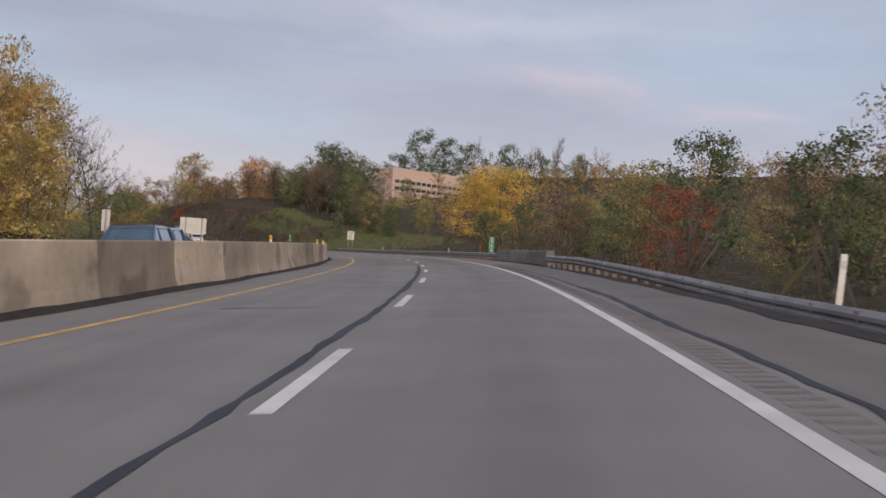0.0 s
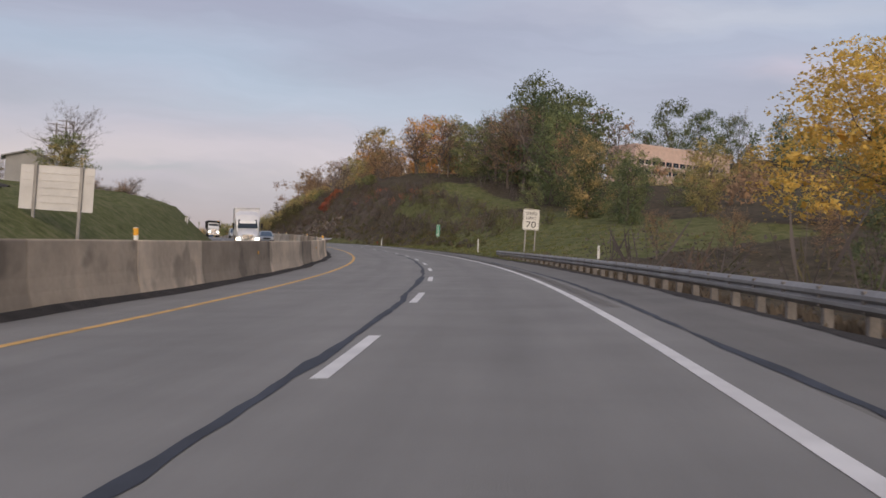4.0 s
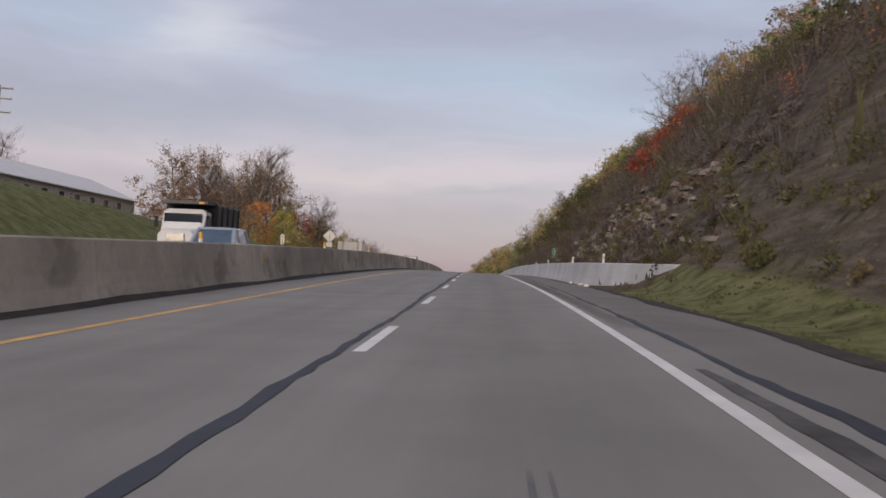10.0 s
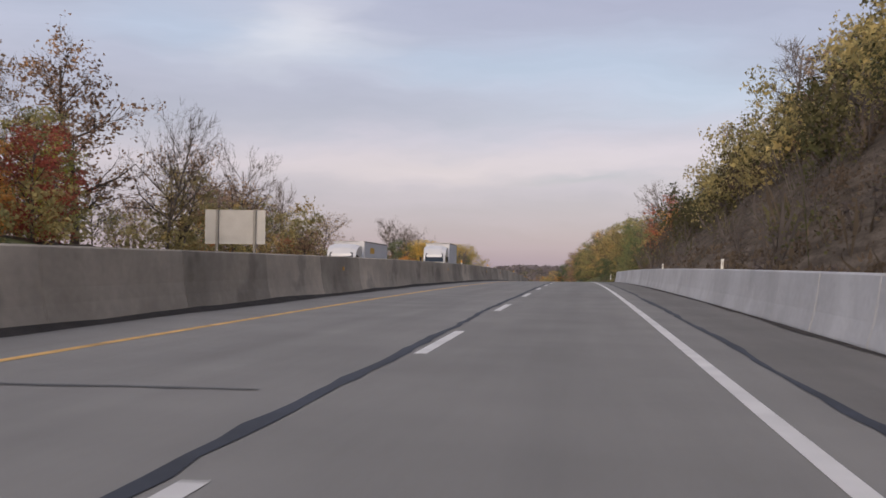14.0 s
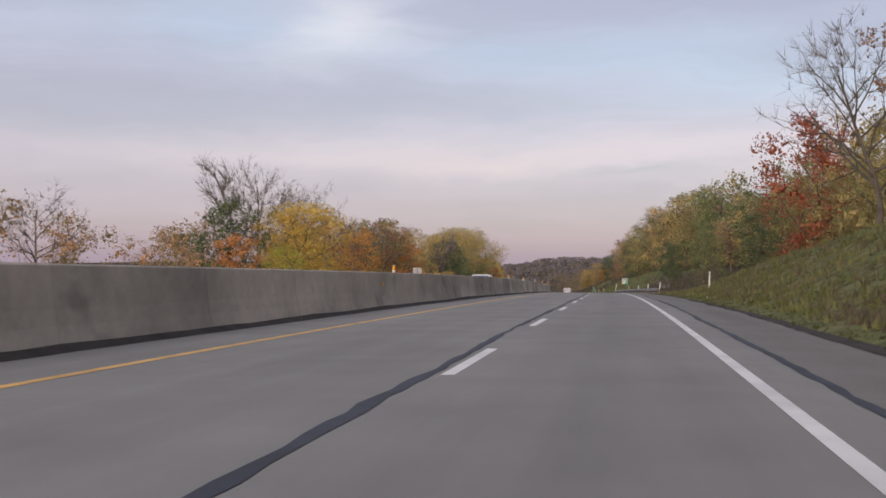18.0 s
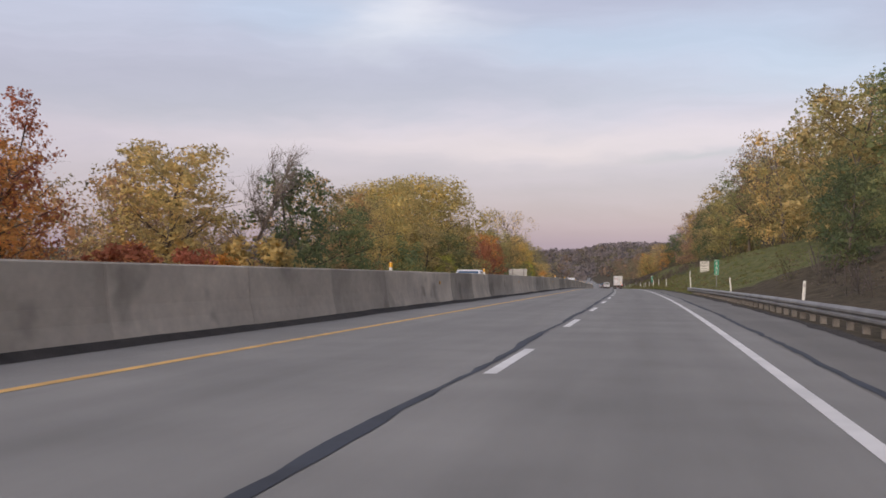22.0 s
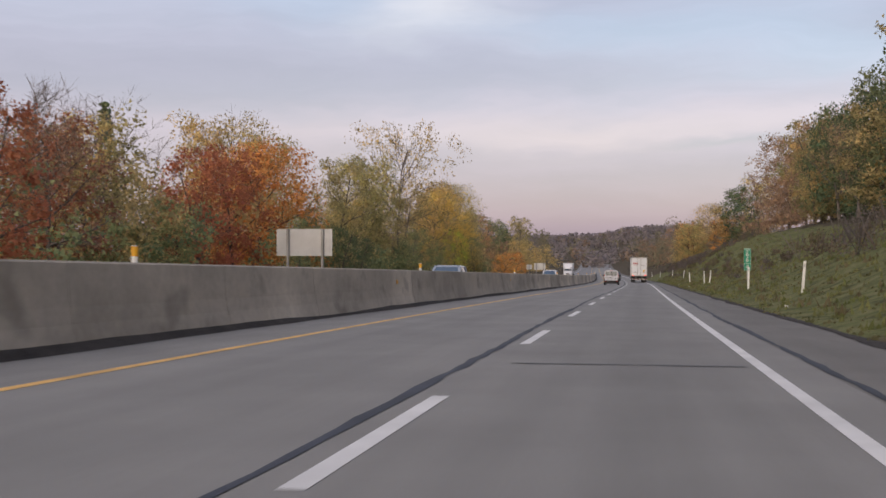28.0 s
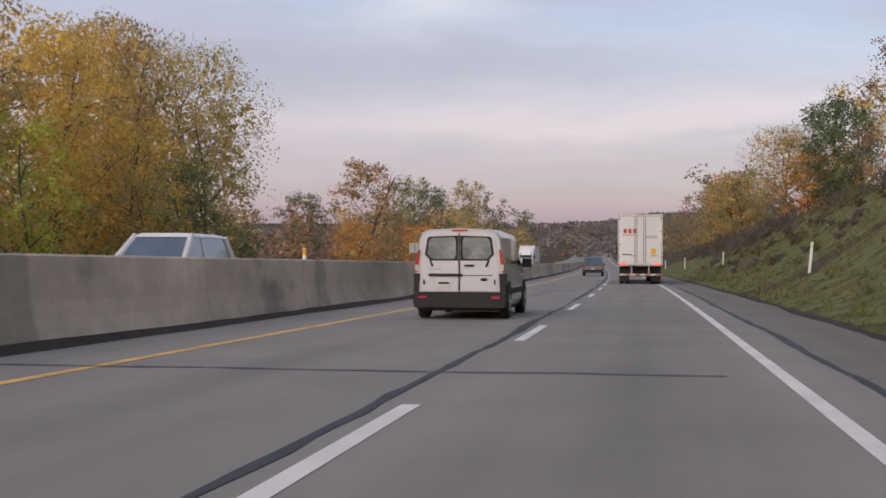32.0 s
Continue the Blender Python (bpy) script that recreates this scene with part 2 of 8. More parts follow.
def pavement_material(name, color, tracks):
    """Worn asphalt; the map's u runs across the road in metres, v along it. tracks: lane centres with polished wheel paths."""
    m = material(name, color, rough=0.85, vary=0.09, scale=0.5, fine=60, bump=0.4, bump_scale=90)
    n, l = m.node_tree.nodes, m.node_tree.links
    bs = n["Principled BSDF"]
    base = bs.inputs["Base Color"].links[0].from_socket
    uv = n.new("ShaderNodeUVMap"); sp = n.new("ShaderNodeSeparateXYZ")
    l.new(uv.outputs[0], sp.inputs[0])
    w = n.new("ShaderNodeTexNoise"); w.inputs["Scale"].default_value = 1.0; w.inputs["Detail"].default_value = 5; w.inputs["Roughness"].default_value = 0.6
    mpn = n.new("ShaderNodeMapping"); mpn.inputs["Scale"].default_value = (1.3, 0.07, 1)
    l.new(uv.outputs[0], mpn.inputs[0]); l.new(mpn.outputs[0], w.inputs["Vector"])
    wr = n.new("ShaderNodeMapRange"); wr.inputs["From Min"].default_value, wr.inputs["From Max"].default_value = 0.3, 0.7
    wr.inputs["To Min"].default_value, wr.inputs["To Max"].default_value = 0.9, 1.09
    l.new(w.outputs["Fac"], wr.inputs["Value"])
    total = wr.outputs[0]
    for c, width, amount in tracks:
        su = n.new("ShaderNodeMath"); su.operation = "SUBTRACT"; su.inputs[1].default_value = c
        ab = n.new("ShaderNodeMath"); ab.operation = "ABSOLUTE"
        mr = n.new("ShaderNodeMapRange"); mr.interpolation_type = "SMOOTHSTEP"
        mr.inputs["From Min"].default_value, mr.inputs["From Max"].default_value = 0.0, width
        mr.inputs["To Min"].default_value, mr.inputs["To Max"].default_value = amount, 1.0
        mu = n.new("ShaderNodeMath"); mu.operation = "MULTIPLY"
        l.new(sp.outputs["X"], su.inputs[0]); l.new(su.outputs[0], ab.inputs[0]); l.new(ab.outputs[0], mr.inputs["Value"])
        l.new(mr.outputs[0], mu.inputs[0]); l.new(total, mu.inputs[1])
        total = mu.outputs[0]
    mx = n.new("ShaderNodeVectorMath"); mx.operation = "SCALE"
    l.new(base, mx.inputs[0]); l.new(total, mx.inputs["Scale"]); l.new(mx.outputs[0], bs.inputs["Base Color"])
    return m


def streaked_concrete(name, color, amount, spread=0.2, fleck=0.065):
    """Cast concrete with broad changes of tone and darker stains that run down from its top."""
    m = material(name, color, rough=0.9, vary=0.16, scale=0.5, fine=9, bump=0.3, bump_scale=40, spread=spread)
    n, l = m.node_tree.nodes, m.node_tree.links
    bs = n["Principled BSDF"]
    last = bs.inputs["Base Color"].links[0].from_socket
    uv = n.new("ShaderNodeUVMap")
    for scale, detail, lo, hi, dark, light in (((0.13, 0.45, 1), 2, 0.3, 0.7, 1 - amount * 0.8, 1 + min(0.14, amount)), ((0.42, 0.6, 1), 3, 0.58, 0.65, 1.0, 1 - amount * 0.85), ((2.4, 2.0, 1), 3, 0.35, 0.65, 1 - fleck, 1 + fleck)):
        mpn = n.new("ShaderNodeMapping"); mpn.inputs["Scale"].default_value = scale; mpn.inputs["Location"].default_value = (scale[0] * 31, detail * 3.7, 0)
        w = n.new("ShaderNodeTexNoise"); w.inputs["Scale"].default_value = 1.0; w.inputs["Detail"].default_value = detail; w.inputs["Roughness"].default_value = 0.55
        l.new(uv.outputs[0], mpn.inputs[0]); l.new(mpn.outputs[0], w.inputs["Vector"])
        wr = n.new("ShaderNodeMapRange"); wr.inputs["From Min"].default_value, wr.inputs["From Max"].default_value = lo, hi
        wr.inputs["To Min"].default_value, wr.inputs["To Max"].default_value = dark, light
        l.new(w.outputs["Fac"], wr.inputs["Value"])
        mx = n.new("ShaderNodeVectorMath"); mx.operation = "SCALE"
        l.new(last, mx.inputs[0]); l.new(wr.outputs[0], mx.inputs["Scale"])
        last = mx.outputs[0]
    l.new(last, bs.inputs["Base Color"])
    return m


M = {}
M["asphalt"] = pavement_material("asphalt", (0.258, 0.252, 0.238), [(0.85, 0.55, 0.93), (2.45, 0.55, 0.93), (1.65, 0.7, 0.86), (-2.9, 0.5, 0.95), (-1.3, 0.5, 0.95), (-2.1, 0.6, 0.9)])
M["deck"] = pavement_material("deck", (0.235, 0.214, 0.188), [(1.65, 0.7, 0.8), (-2.1, 0.7, 0.86)])
M["groove_dark"] = material("groove_dark", (0.075, 0.074, 0.073), rough=0.85, vary=0.5, scale=1.2, fine=10)
M["shoulder"] = pavement_material("shoulder", (0.192, 0.184, 0.17), [(4.6, 0.8, 0.92)])
M["far_asphalt"] = pavement_material("far_asphalt", (0.22, 0.218, 0.215), [(-9.0, 0.6, 0.9), (-12.5, 0.6, 0.9)])
M["white_line"] = material("white_line", (0.74, 0.73, 0.71), rough=0.7, vary=0.12, scale=1.2, fine=30)
M["yellow_line"] = material("yellow_line", (0.70, 0.42, 0.125), rough=0.7, vary=0.3, scale=1.6, fine=30)
M["sealant"] = material("sealant", (0.026, 0.031, 0.044), rough=0.7, vary=0.4, scale=0.7, fine=8)
M["crack"] = material("crack", (0.06, 0.06, 0.062), rough=0.6, vary=0.4, scale=2, fine=20)
M["groove"] = material("groove", (0.212, 0.2, 0.183), rough=0.95, vary=0.2)
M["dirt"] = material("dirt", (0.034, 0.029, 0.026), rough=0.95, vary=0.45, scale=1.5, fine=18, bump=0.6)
M["track"] = material("track", (0.06, 0.05, 0.042), rough=0.95, vary=0.35, scale=0.6, fine=8, bump=0.5)
M["barrier"] = streaked_concrete("barrier", (0.47, 0.415, 0.34), 0.36, 0.28)
M["barrier_tan"] = streaked_concrete("barrier_tan", (0.54, 0.44, 0.325), 0.4, 0.45)
M["pale_concrete"] = streaked_concrete("pale_concrete", (0.485, 0.495, 0.515), 0.03, 0.05, 0.02)
M["old_concrete"] = streaked_concrete("old_concrete", (0.26, 0.245, 0.21), 0.3)
M["steel"] = material("steel", (0.29, 0.28, 0.27), rough=0.58, metal=0.5, vary=0.2, scale=0.8, fine=10)
M["wood_post"] = material("wood_post", (0.245, 0.222, 0.2), rough=0.9, vary=0.25, scale=3, fine=25)
M["sign_white"] = material("sign_white", (0.66, 0.65, 0.61), rough=0.5, vary=0.06, scale=1.5)
M["sign_green"] = material("sign_green", (0.01, 0.24, 0.14), rough=0.45, vary=0.1)
M["sign_black"] = material("sign_black", (0.02, 0.02, 0.02), rough=0.6, vary=0.1)
M["sign_back"] = material("sign_back", (0.5, 0.5, 0.5), rough=0.5, metal=0.35, vary=0.08)
M["delineator_white"] = material("delineator_white", (0.72, 0.72, 0.7), rough=0.6, vary=0.1)
M["delineator_red"] = material("delineator_red", (0.5, 0.05, 0.025), rough=0.6, vary=0.1)
M["amber"] = material("amber", (0.75, 0.38, 0.03), rough=0.35, vary=0.08)
M["bark"] = material("bark", (0.14, 0.117, 0.1), rough=0.95, vary=0.3, scale=2, fine=20, spread=0.25)
M["bark_pale"] = material("bark_pale", (0.19, 0.16, 0.142), rough=0.95, vary=0.3, scale=2, fine=20, spread=0.2)
M["rock"] = material("rock", (0.185, 0.152, 0.12), rough=0.95, vary=0.35, scale=0.8, fine=9, bump=0.9, bump_scale=14, tint=(0.25, 0.208, 0.165), spread=0.3)
M["paint_white"] = material("paint_white", (0.69, 0.70, 0.725), rough=0.35, vary=0.05, coat=0.4)
M["paint_silver"] = material("paint_silver", (0.47, 0.48, 0.515), rough=0.32, metal=0.15, vary=0.05, coat=0.5)
M["paint_pale"] = material("paint_pale", (0.515, 0.53, 0.58), rough=0.34, metal=0.1, vary=0.06, coat=0.5)
M["clear_lens"] = material("clear_lens", (0.5, 0.5, 0.5), rough=0.15, vary=0.1, coat=0.6)
M["paint_grey"] = material("paint_grey", (0.13, 0.135, 0.145), rough=0.3, metal=0.2, vary=0.05, coat=0.6)
M["paint_blue"] = material("paint_blue", (0.05, 0.1, 0.18), rough=0.28, metal=0.2, vary=0.05, coat=0.7)
M["paint_pale_blue"] = material("paint_pale_blue", (0.34, 0.39, 0.46), rough=0.3, metal=0.2, vary=0.05, coat=0.6)
M["black_plastic"] = material("black_plastic", (0.013, 0.013, 0.014), rough=0.7, vary=0.15)
M["rubber"] = material("rubber", (0.018, 0.018, 0.018), rough=0.85, vary=0.2)
M["rim"] = material("rim", (0.35, 0.35, 0.36), rough=0.4, metal=0.7, vary=0.1)
M["glass"] = material("glass", (0.025, 0.035, 0.05), rough=0.06, vary=0.1)
# blue of the reflected sky is put into this glass's base colour
M["car_glass"] = material("car_glass", (0.045, 0.085, 0.14), rough=0.06, vary=0.25, scale=1.2, coat=1.0)
# base colour lightened to stand for pale sky reflected in the van's panes
M["rear_glass"] = material("rear_glass", (0.26, 0.285, 0.29), rough=0.05, vary=0.35, scale=2.5, coat=0.5)
M["chrome"] = material("chrome", (0.6, 0.6, 0.62), rough=0.2, metal=1.0, vary=0.05)
M["red_lens"] = material("red_lens", (0.42, 0.02, 0.02), rough=0.2, vary=0.1)
M["plate"] = material("plate", (0.55, 0.58, 0.6), rough=0.5, vary=0.05)
M["trailer_white"] = material("trailer_white", (0.655, 0.665, 0.695), rough=0.45, vary=0.07, scale=0.5, fine=4)
M["red_mark"] = material("red_mark", (0.4, 0.05, 0.05), rough=0.5, vary=0.1)
M["yellow_mark"] = material("yellow_mark", (0.75, 0.42, 0.03), rough=0.5, vary=0.1)
M["tail_on"] = glow("tail_on", (1.0, 0.07, 0.035), 1.5)
M["head_on"] = glow("head_on", (1.0, 0.93, 0.78), 9.0)
M["roof_white"] = material("roof_white", (0.7, 0.68, 0.66), rough=0.5, vary=0.08)
M["wall_tan"] = material("wall_tan", (0.5, 0.44, 0.36), rough=0.85, vary=0.08)
# pink of the low sunlight is mixed into this wall colour
M["wall_pink"] = material("wall_pink", (0.62, 0.47, 0.4), rough=0.85, vary=0.08)
M["wall_grey"] = material("wall_grey", (0.33, 0.33, 0.33), rough=0.85, vary=0.08)
M["dump_body"] = material("dump_body", (0.07, 0.072, 0.078), rough=0.45, metal=0.4, vary=0.15)
M["trash"] = material("trash", (0.7, 0.69, 0.66), rough=0.6, vary=0.1)


# ---- building helpers ----
class Geo:
    """Collects vertices and faces of one mesh."""
    def __init__(self):
        self.v, self.f, self.m, self.uv = [], [], [], {}

    def add(self, verts, faces, mat=0):
        o = len(self.v)
        self.v += [tuple(map(float, p)) for p in verts]
        self.f += [tuple(i + o for i in f) for f in faces]
        self.m += [mat] * len(faces)
        return self

    def box(self, x0, x1, y0, y1, z0, z1, mat=0, bevel=0.0):
        b = min(bevel, (x1 - x0) / 2.5, (y1 - y0) / 2.5)
        if b > 0:
            ring = [(x0 + b, y0), (x1 - b, y0), (x1, y0 + b), (x1, y1 - b), (x1 - b, y1), (x0 + b, y1), (x0, y1 - b), (x0, y0 + b)]
        else:
            ring = [(x0, y0), (x1, y0), (x1, y1), (x0, y1)]
        n = len(ring)
        verts = [(x, y, z0) for x, y in ring] + [(x, y, z1) for x, y in ring]
        faces = [tuple(range(n - 1, -1, -1)), tuple(range(n, 2 * n))] + [(i, (i + 1) % n, n + (i + 1) % n, n + i) for i in range(n)]
        return self.add(verts, faces, mat)

    def tube(self, a, b, ra, rb, sides=6, mat=0, caps=True):
        a, b = Vector(a), Vector(b)
        q = (b - a).to_track_quat("Z", "Y")
        verts = []
        for c, r in ((a, ra), (b, rb)):
            for i in range(sides):
                w = 2 * math.pi * i / sides
                verts.append(c + q @ Vector((r * math.cos(w), r * math.sin(w), 0)))
        faces = [(i, (i + 1) % sides, sides + (i + 1) % sides, sides + i) for i in range(sides)]
        if caps:
            faces += [tuple(range(sides - 1, -1, -1)), tuple(range(sides, 2 * sides))]
        return self.add(verts, faces, mat)

    def loft(self, rings, mat=0, caps=True):
        n = len(rings[0])
        verts = [p for r in rings for p in r]
        faces = []
        for k in range(len(rings) - 1):
            for i in range(n):
                j = (i + 1) % n
                faces.append((k * n + i, k * n + j, (k + 1) * n + j, (k + 1) * n + i))
        if caps:
            faces += [tuple(range(n - 1, -1, -1)), tuple(range((len(rings) - 1) * n, len(rings) * n))]
        return self.add(verts, faces, mat)

    def quad(self, a, b, c, d, mat=0):
        return self.add([a, b, c, d], [(0, 1, 2, 3)], mat)

    def mesh(self, name, mats, smooth=False, uv=None):
        me = bpy.data.meshes.new(name)
        me.from_pydata(self.v, [], self.f)
        for m in (mats if isinstance(mats, (list, tuple)) else [mats]):
            me.materials.append(M[m])
        if any(self.m):
            me.polygons.foreach_set("material_index", self.m)
        if smooth:
            me.polygons.foreach_set("use_smooth", [True] * len(self.f))
        if uv is not None:
            lay = me.uv_layers.new(name="UVMap")
            idx = np.empty(len(me.loops), int)
            me.loops.foreach_get("vertex_index", idx)
            lay.data.foreach_set("uv", np.asarray(uv, float)[idx].ravel())
        me.update()
        return me


def part(name, geo, mats, parent=None, label="", smooth=False, uv=None, m=None):
    ob = new(name, geo.mesh(name, mats, smooth, uv) if isinstance(geo, Geo) else geo)
    if parent is not None:
        ob.parent = parent
    if m is not None:
        ob.matrix_basis = m
    if label:
        ob["label"] = label
    return ob


def thing(name, label, category, group="", kind="", m=None):
    ob = tagged(new(name), label, category, group, kind)
    ob.empty_display_size = 0.2
    if m is not None:
        ob.matrix_basis = m
    return ob


def on_road(s, d, h=0.0, turn=0.0):
    """Pose on the pavement: x right, y ahead along the road, z out of its surface."""
    x, y, z, p, g, b = [float(a) for a in at(s)]
    fw = Vector((-math.sin(p), math.cos(p), g)).normalized()
    rt = Vector((math.cos(p), math.sin(p), b)).normalized()
    up = rt.cross(fw)
    mat = Matrix((rt, fw, up)).transposed().to_4x4()
    mat.translation = Vector(road(s, d, h))
    return mat @ pose(0, 0, 0, 0, 0, turn)


def lettering(name, text, size, mat, parent, place, align="CENTER", wide=1.0):
    cu = bpy.data.curves.new(name, "FONT")
    cu.body, cu.size, cu.align_x, cu.align_y, cu.extrude = text, size, align, "CENTER", 0.002
    tmp = new("lettering", cu)
    me = bpy.data.meshes.new_from_object(tmp)
    bpy.data.objects.remove(tmp)
    bpy.data.curves.remove(cu)
    me.materials.clear()
    me.materials.append(M[mat])
    return part(name, me, None, parent, m=place @ Matrix.Diagonal((wide, 1, 1, 1)))


# ---- the lie of the land ----
RD = [5.4, 6.5, 8, 10, 13, 17, 24, 40, 100, 250]
LD = [16.8, 19, 22, 26, 32, 45, 80, 150, 250]
RP, LP = {}, {}
RP[-300] = [0, -0.35, -0.8, -1, -1, -0.8, 0, 2, 10, 20]
RP[150] = [0, -0.2, -0.6, -0.8, -0.6, -0.2, 0.5, 2, 6, 26]
RP[185] = [0, 0, 0, 0.2, 0.6, 1.4, 2.6, 4, 8, 30]
RP[215] = [0, 0.1, 0.35, 0.9, 1.7, 2.6, 4.0, 5, 10, 32]
RP[250] = [0, 0.05, 0.5, 1.6, 3.0, 4.2, 5.4, 7, 12, 36]
RP[275] = [0, -0.1, 0.05, 1.6, 5.0, 6.8, 7.6, 9, 14, 38]
RP[300] = [0, -0.15, 0.0, 2.2, 7.6, 10.2, 10.8, 12, 15, 40]
RP[350] = [0, 0.2, 1.5, 4, 8, 12.5, 15, 16, 16, 42]
RP[400] = [0, 0.15, 1, 3.4, 7.5, 12.5, 16, 17, 18, 44]
RP[470] = [0, 0.15, 1, 3.3, 7.2, 12, 15, 17, 21, 46]
RP[530] = [0, 0.15, 0.9, 2.6, 5.2, 8, 11, 14, 24, 50]
RP[575] = [0, 0.15, 0.7, 1.8, 3.3, 4.6, 6.5, 9, 26, 58]
RP[612] = [0, 0.1, 0.5, 1.3, 2.6, 3.6, 5, 7, 26, 60]
RP[640] = [0, 0, 0, 0.4, 1.3, 1.9, 3, 6, 20, 50]
RP[690] = [0, -0.1, -0.1, 0.2, 0.8, 1.5, 2.8, 6, 12, 20]
RP[745] = [0, 0, 0.2, 0.7, 1.8, 3.3, 4.8, 8, 11, 12]
RP[795] = [0, 0.15, 0.7, 1.7, 3.3, 4.8, 6.5, 9, 11, 12]
RP[930] = [0, 0.15, 0.7, 1.6, 3, 4.6, 6.5, 10, 11, 12]
RP[1000] = [0, 0.2, 0.9, 2.2, 4.4, 6.4, 8, 12, 11, 12]
RP[1060] = [0, 0.2, 0.9, 2, 3.6, 5.4, 7.5, 12, 11, 12]
RP[1200] = [0, 0.1, 0.4, 0.8, 1.6, 3, 5, 9, 11, 12]
RP[1500] = [0, 0, 0.2, 0.5, 1, 2, 4, 8, 11, 12]
LP[-300] = [0, -0.1, 0, 0.2, 0.5, 1, 2, 5, 8]
LP[110] = [0, 0.1, 0.4, 0.8, 1.3, 1.6, 1.8, 3, 5]
LP[150] = [0, 0.9, 2.4, 3.0, 3.5, 4.0, 4.2, 4.5, 6]
LP[220] = [0, 1.3, 3.3, 4.0, 4.5, 5.1, 5.5, 6.2, 7]
LP[252] = [0, 1.7, 4.1, 4.6, 5.0, 5.5, 5.9, 6.6, 8]
LP[290] = [0, 1.7, 4.2, 5.2, 5.7, 6.0, 6.4, 7, 9]
LP[325] = [0, 0.9, 2.5, 4.6, 5.9, 6.2, 6.6, 7.5, 9]
LP[365] = [0, 0.4, 2.0, 3.9, 5.1, 6.2, 6.6, 7, 9]
LP[415] = [0, 0.4, 1.7, 2.6, 3.4, 4.6, 5, 6, 9]
LP[470] = [0, 0.2, 1.1, 1.9, 2.8, 4.4, 3, 1, -1]
LP[540] = [0, -0.1, -0.2, -0.2, 0, 0, 0, -1, -2]
LP[900] = [0, -0.1, -0.1, 0.1, 0.3, 0.5, 0, -1, -2]
LP[1100] = [0, -0.1, 0.2, 0.6, 1, 1.4, 0, -1, -2]
LP[1500] = [0, 0, 0.2, 0.5, 0.8, 1.2, 0, -1, -2]


def _table(prof, dist):
    ks = np.array(sorted(prof), float)
    vals = np.array([prof[k] for k in sorted(prof)], float)
    def f(s, d):
        s, d = np.broadcast_arrays(np.asarray(s, float), np.asarray(d, float))
        i = np.clip(np.searchsorted(ks, s) - 1, 0, len(ks) - 2)
        u = np.clip((s - ks[i]) / (ks[i + 1] - ks[i]), 0, 1)
        u = u * u * (3 - 2 * u)
        j = np.clip(np.searchsorted(dist, d) - 1, 0, len(dist) - 2)
        dd = np.asarray(dist)
        w = np.clip((d - dd[j]) / (dd[j + 1] - dd[j]), 0, 1)
        a = vals[i, j] * (1 - w) + vals[i, j + 1] * w
        b = vals[i + 1, j] * (1 - w) + vals[i + 1, j + 1] * w
        return a * (1 - u) + b * u
    return f


_right, _left = _table(RP, RD), _table(LP, LD)


def far_hill(s, d):
    """The wooded ridge that closes the view."""
    return 16 * np.clip((s - 1750) / 900, 0, 1) ** 1.4 * (0.8 + 0.2 * np.sin(d / 170 + 1.3) + 0.12 * np.sin(d / 61)) 


def land(s, d):
    """Height of the ground over the centre line's own height."""
    s, d = np.asarray(s, float), np.asarray(d, float)
    b = at(s)[5]
    h = np.where(d >= 0, _right(s, np.maximum(d, 5.4)), _left(s, np.maximum(-d, 16.8)))
    h = h + b * np.clip(d, -17, 8) + far_hill(s, d)
    rough = np.clip((np.abs(d + 5.7) - 13) / 6, 0, 1)
    bump = 0.22 * np.sin(s * 0.61 + d * 0.9) * np.sin(d * 0.53 - s * 0.23) + 0.16 * np.sin(s * 1.31 + 2.1 * np.sin(d * 0.8))
    return h + bump * rough * np.where(far_hill(s, d) > 0, 0, 1)


def ground_point(s, d, h=0.0):
    x, y, z, p, g, b = at(s)
    return np.stack(np.broadcast_arrays(x + d * np.cos(p), y + d * np.sin(p), z + land(s, d) + h), -1)


def on_ground(s, d, h=0.0, turn=0.0, scale=1.0, lean=(0, 0)):
    q = ground_point(s, d, h)
    p = math.degrees(float(at(s)[3]))
    return pose(*[float(c) for c in q], lean[0], lean[1], p + turn) @ Matrix.Diagonal((*(scale if isinstance(scale, tuple) else (scale,) * 3), 1))


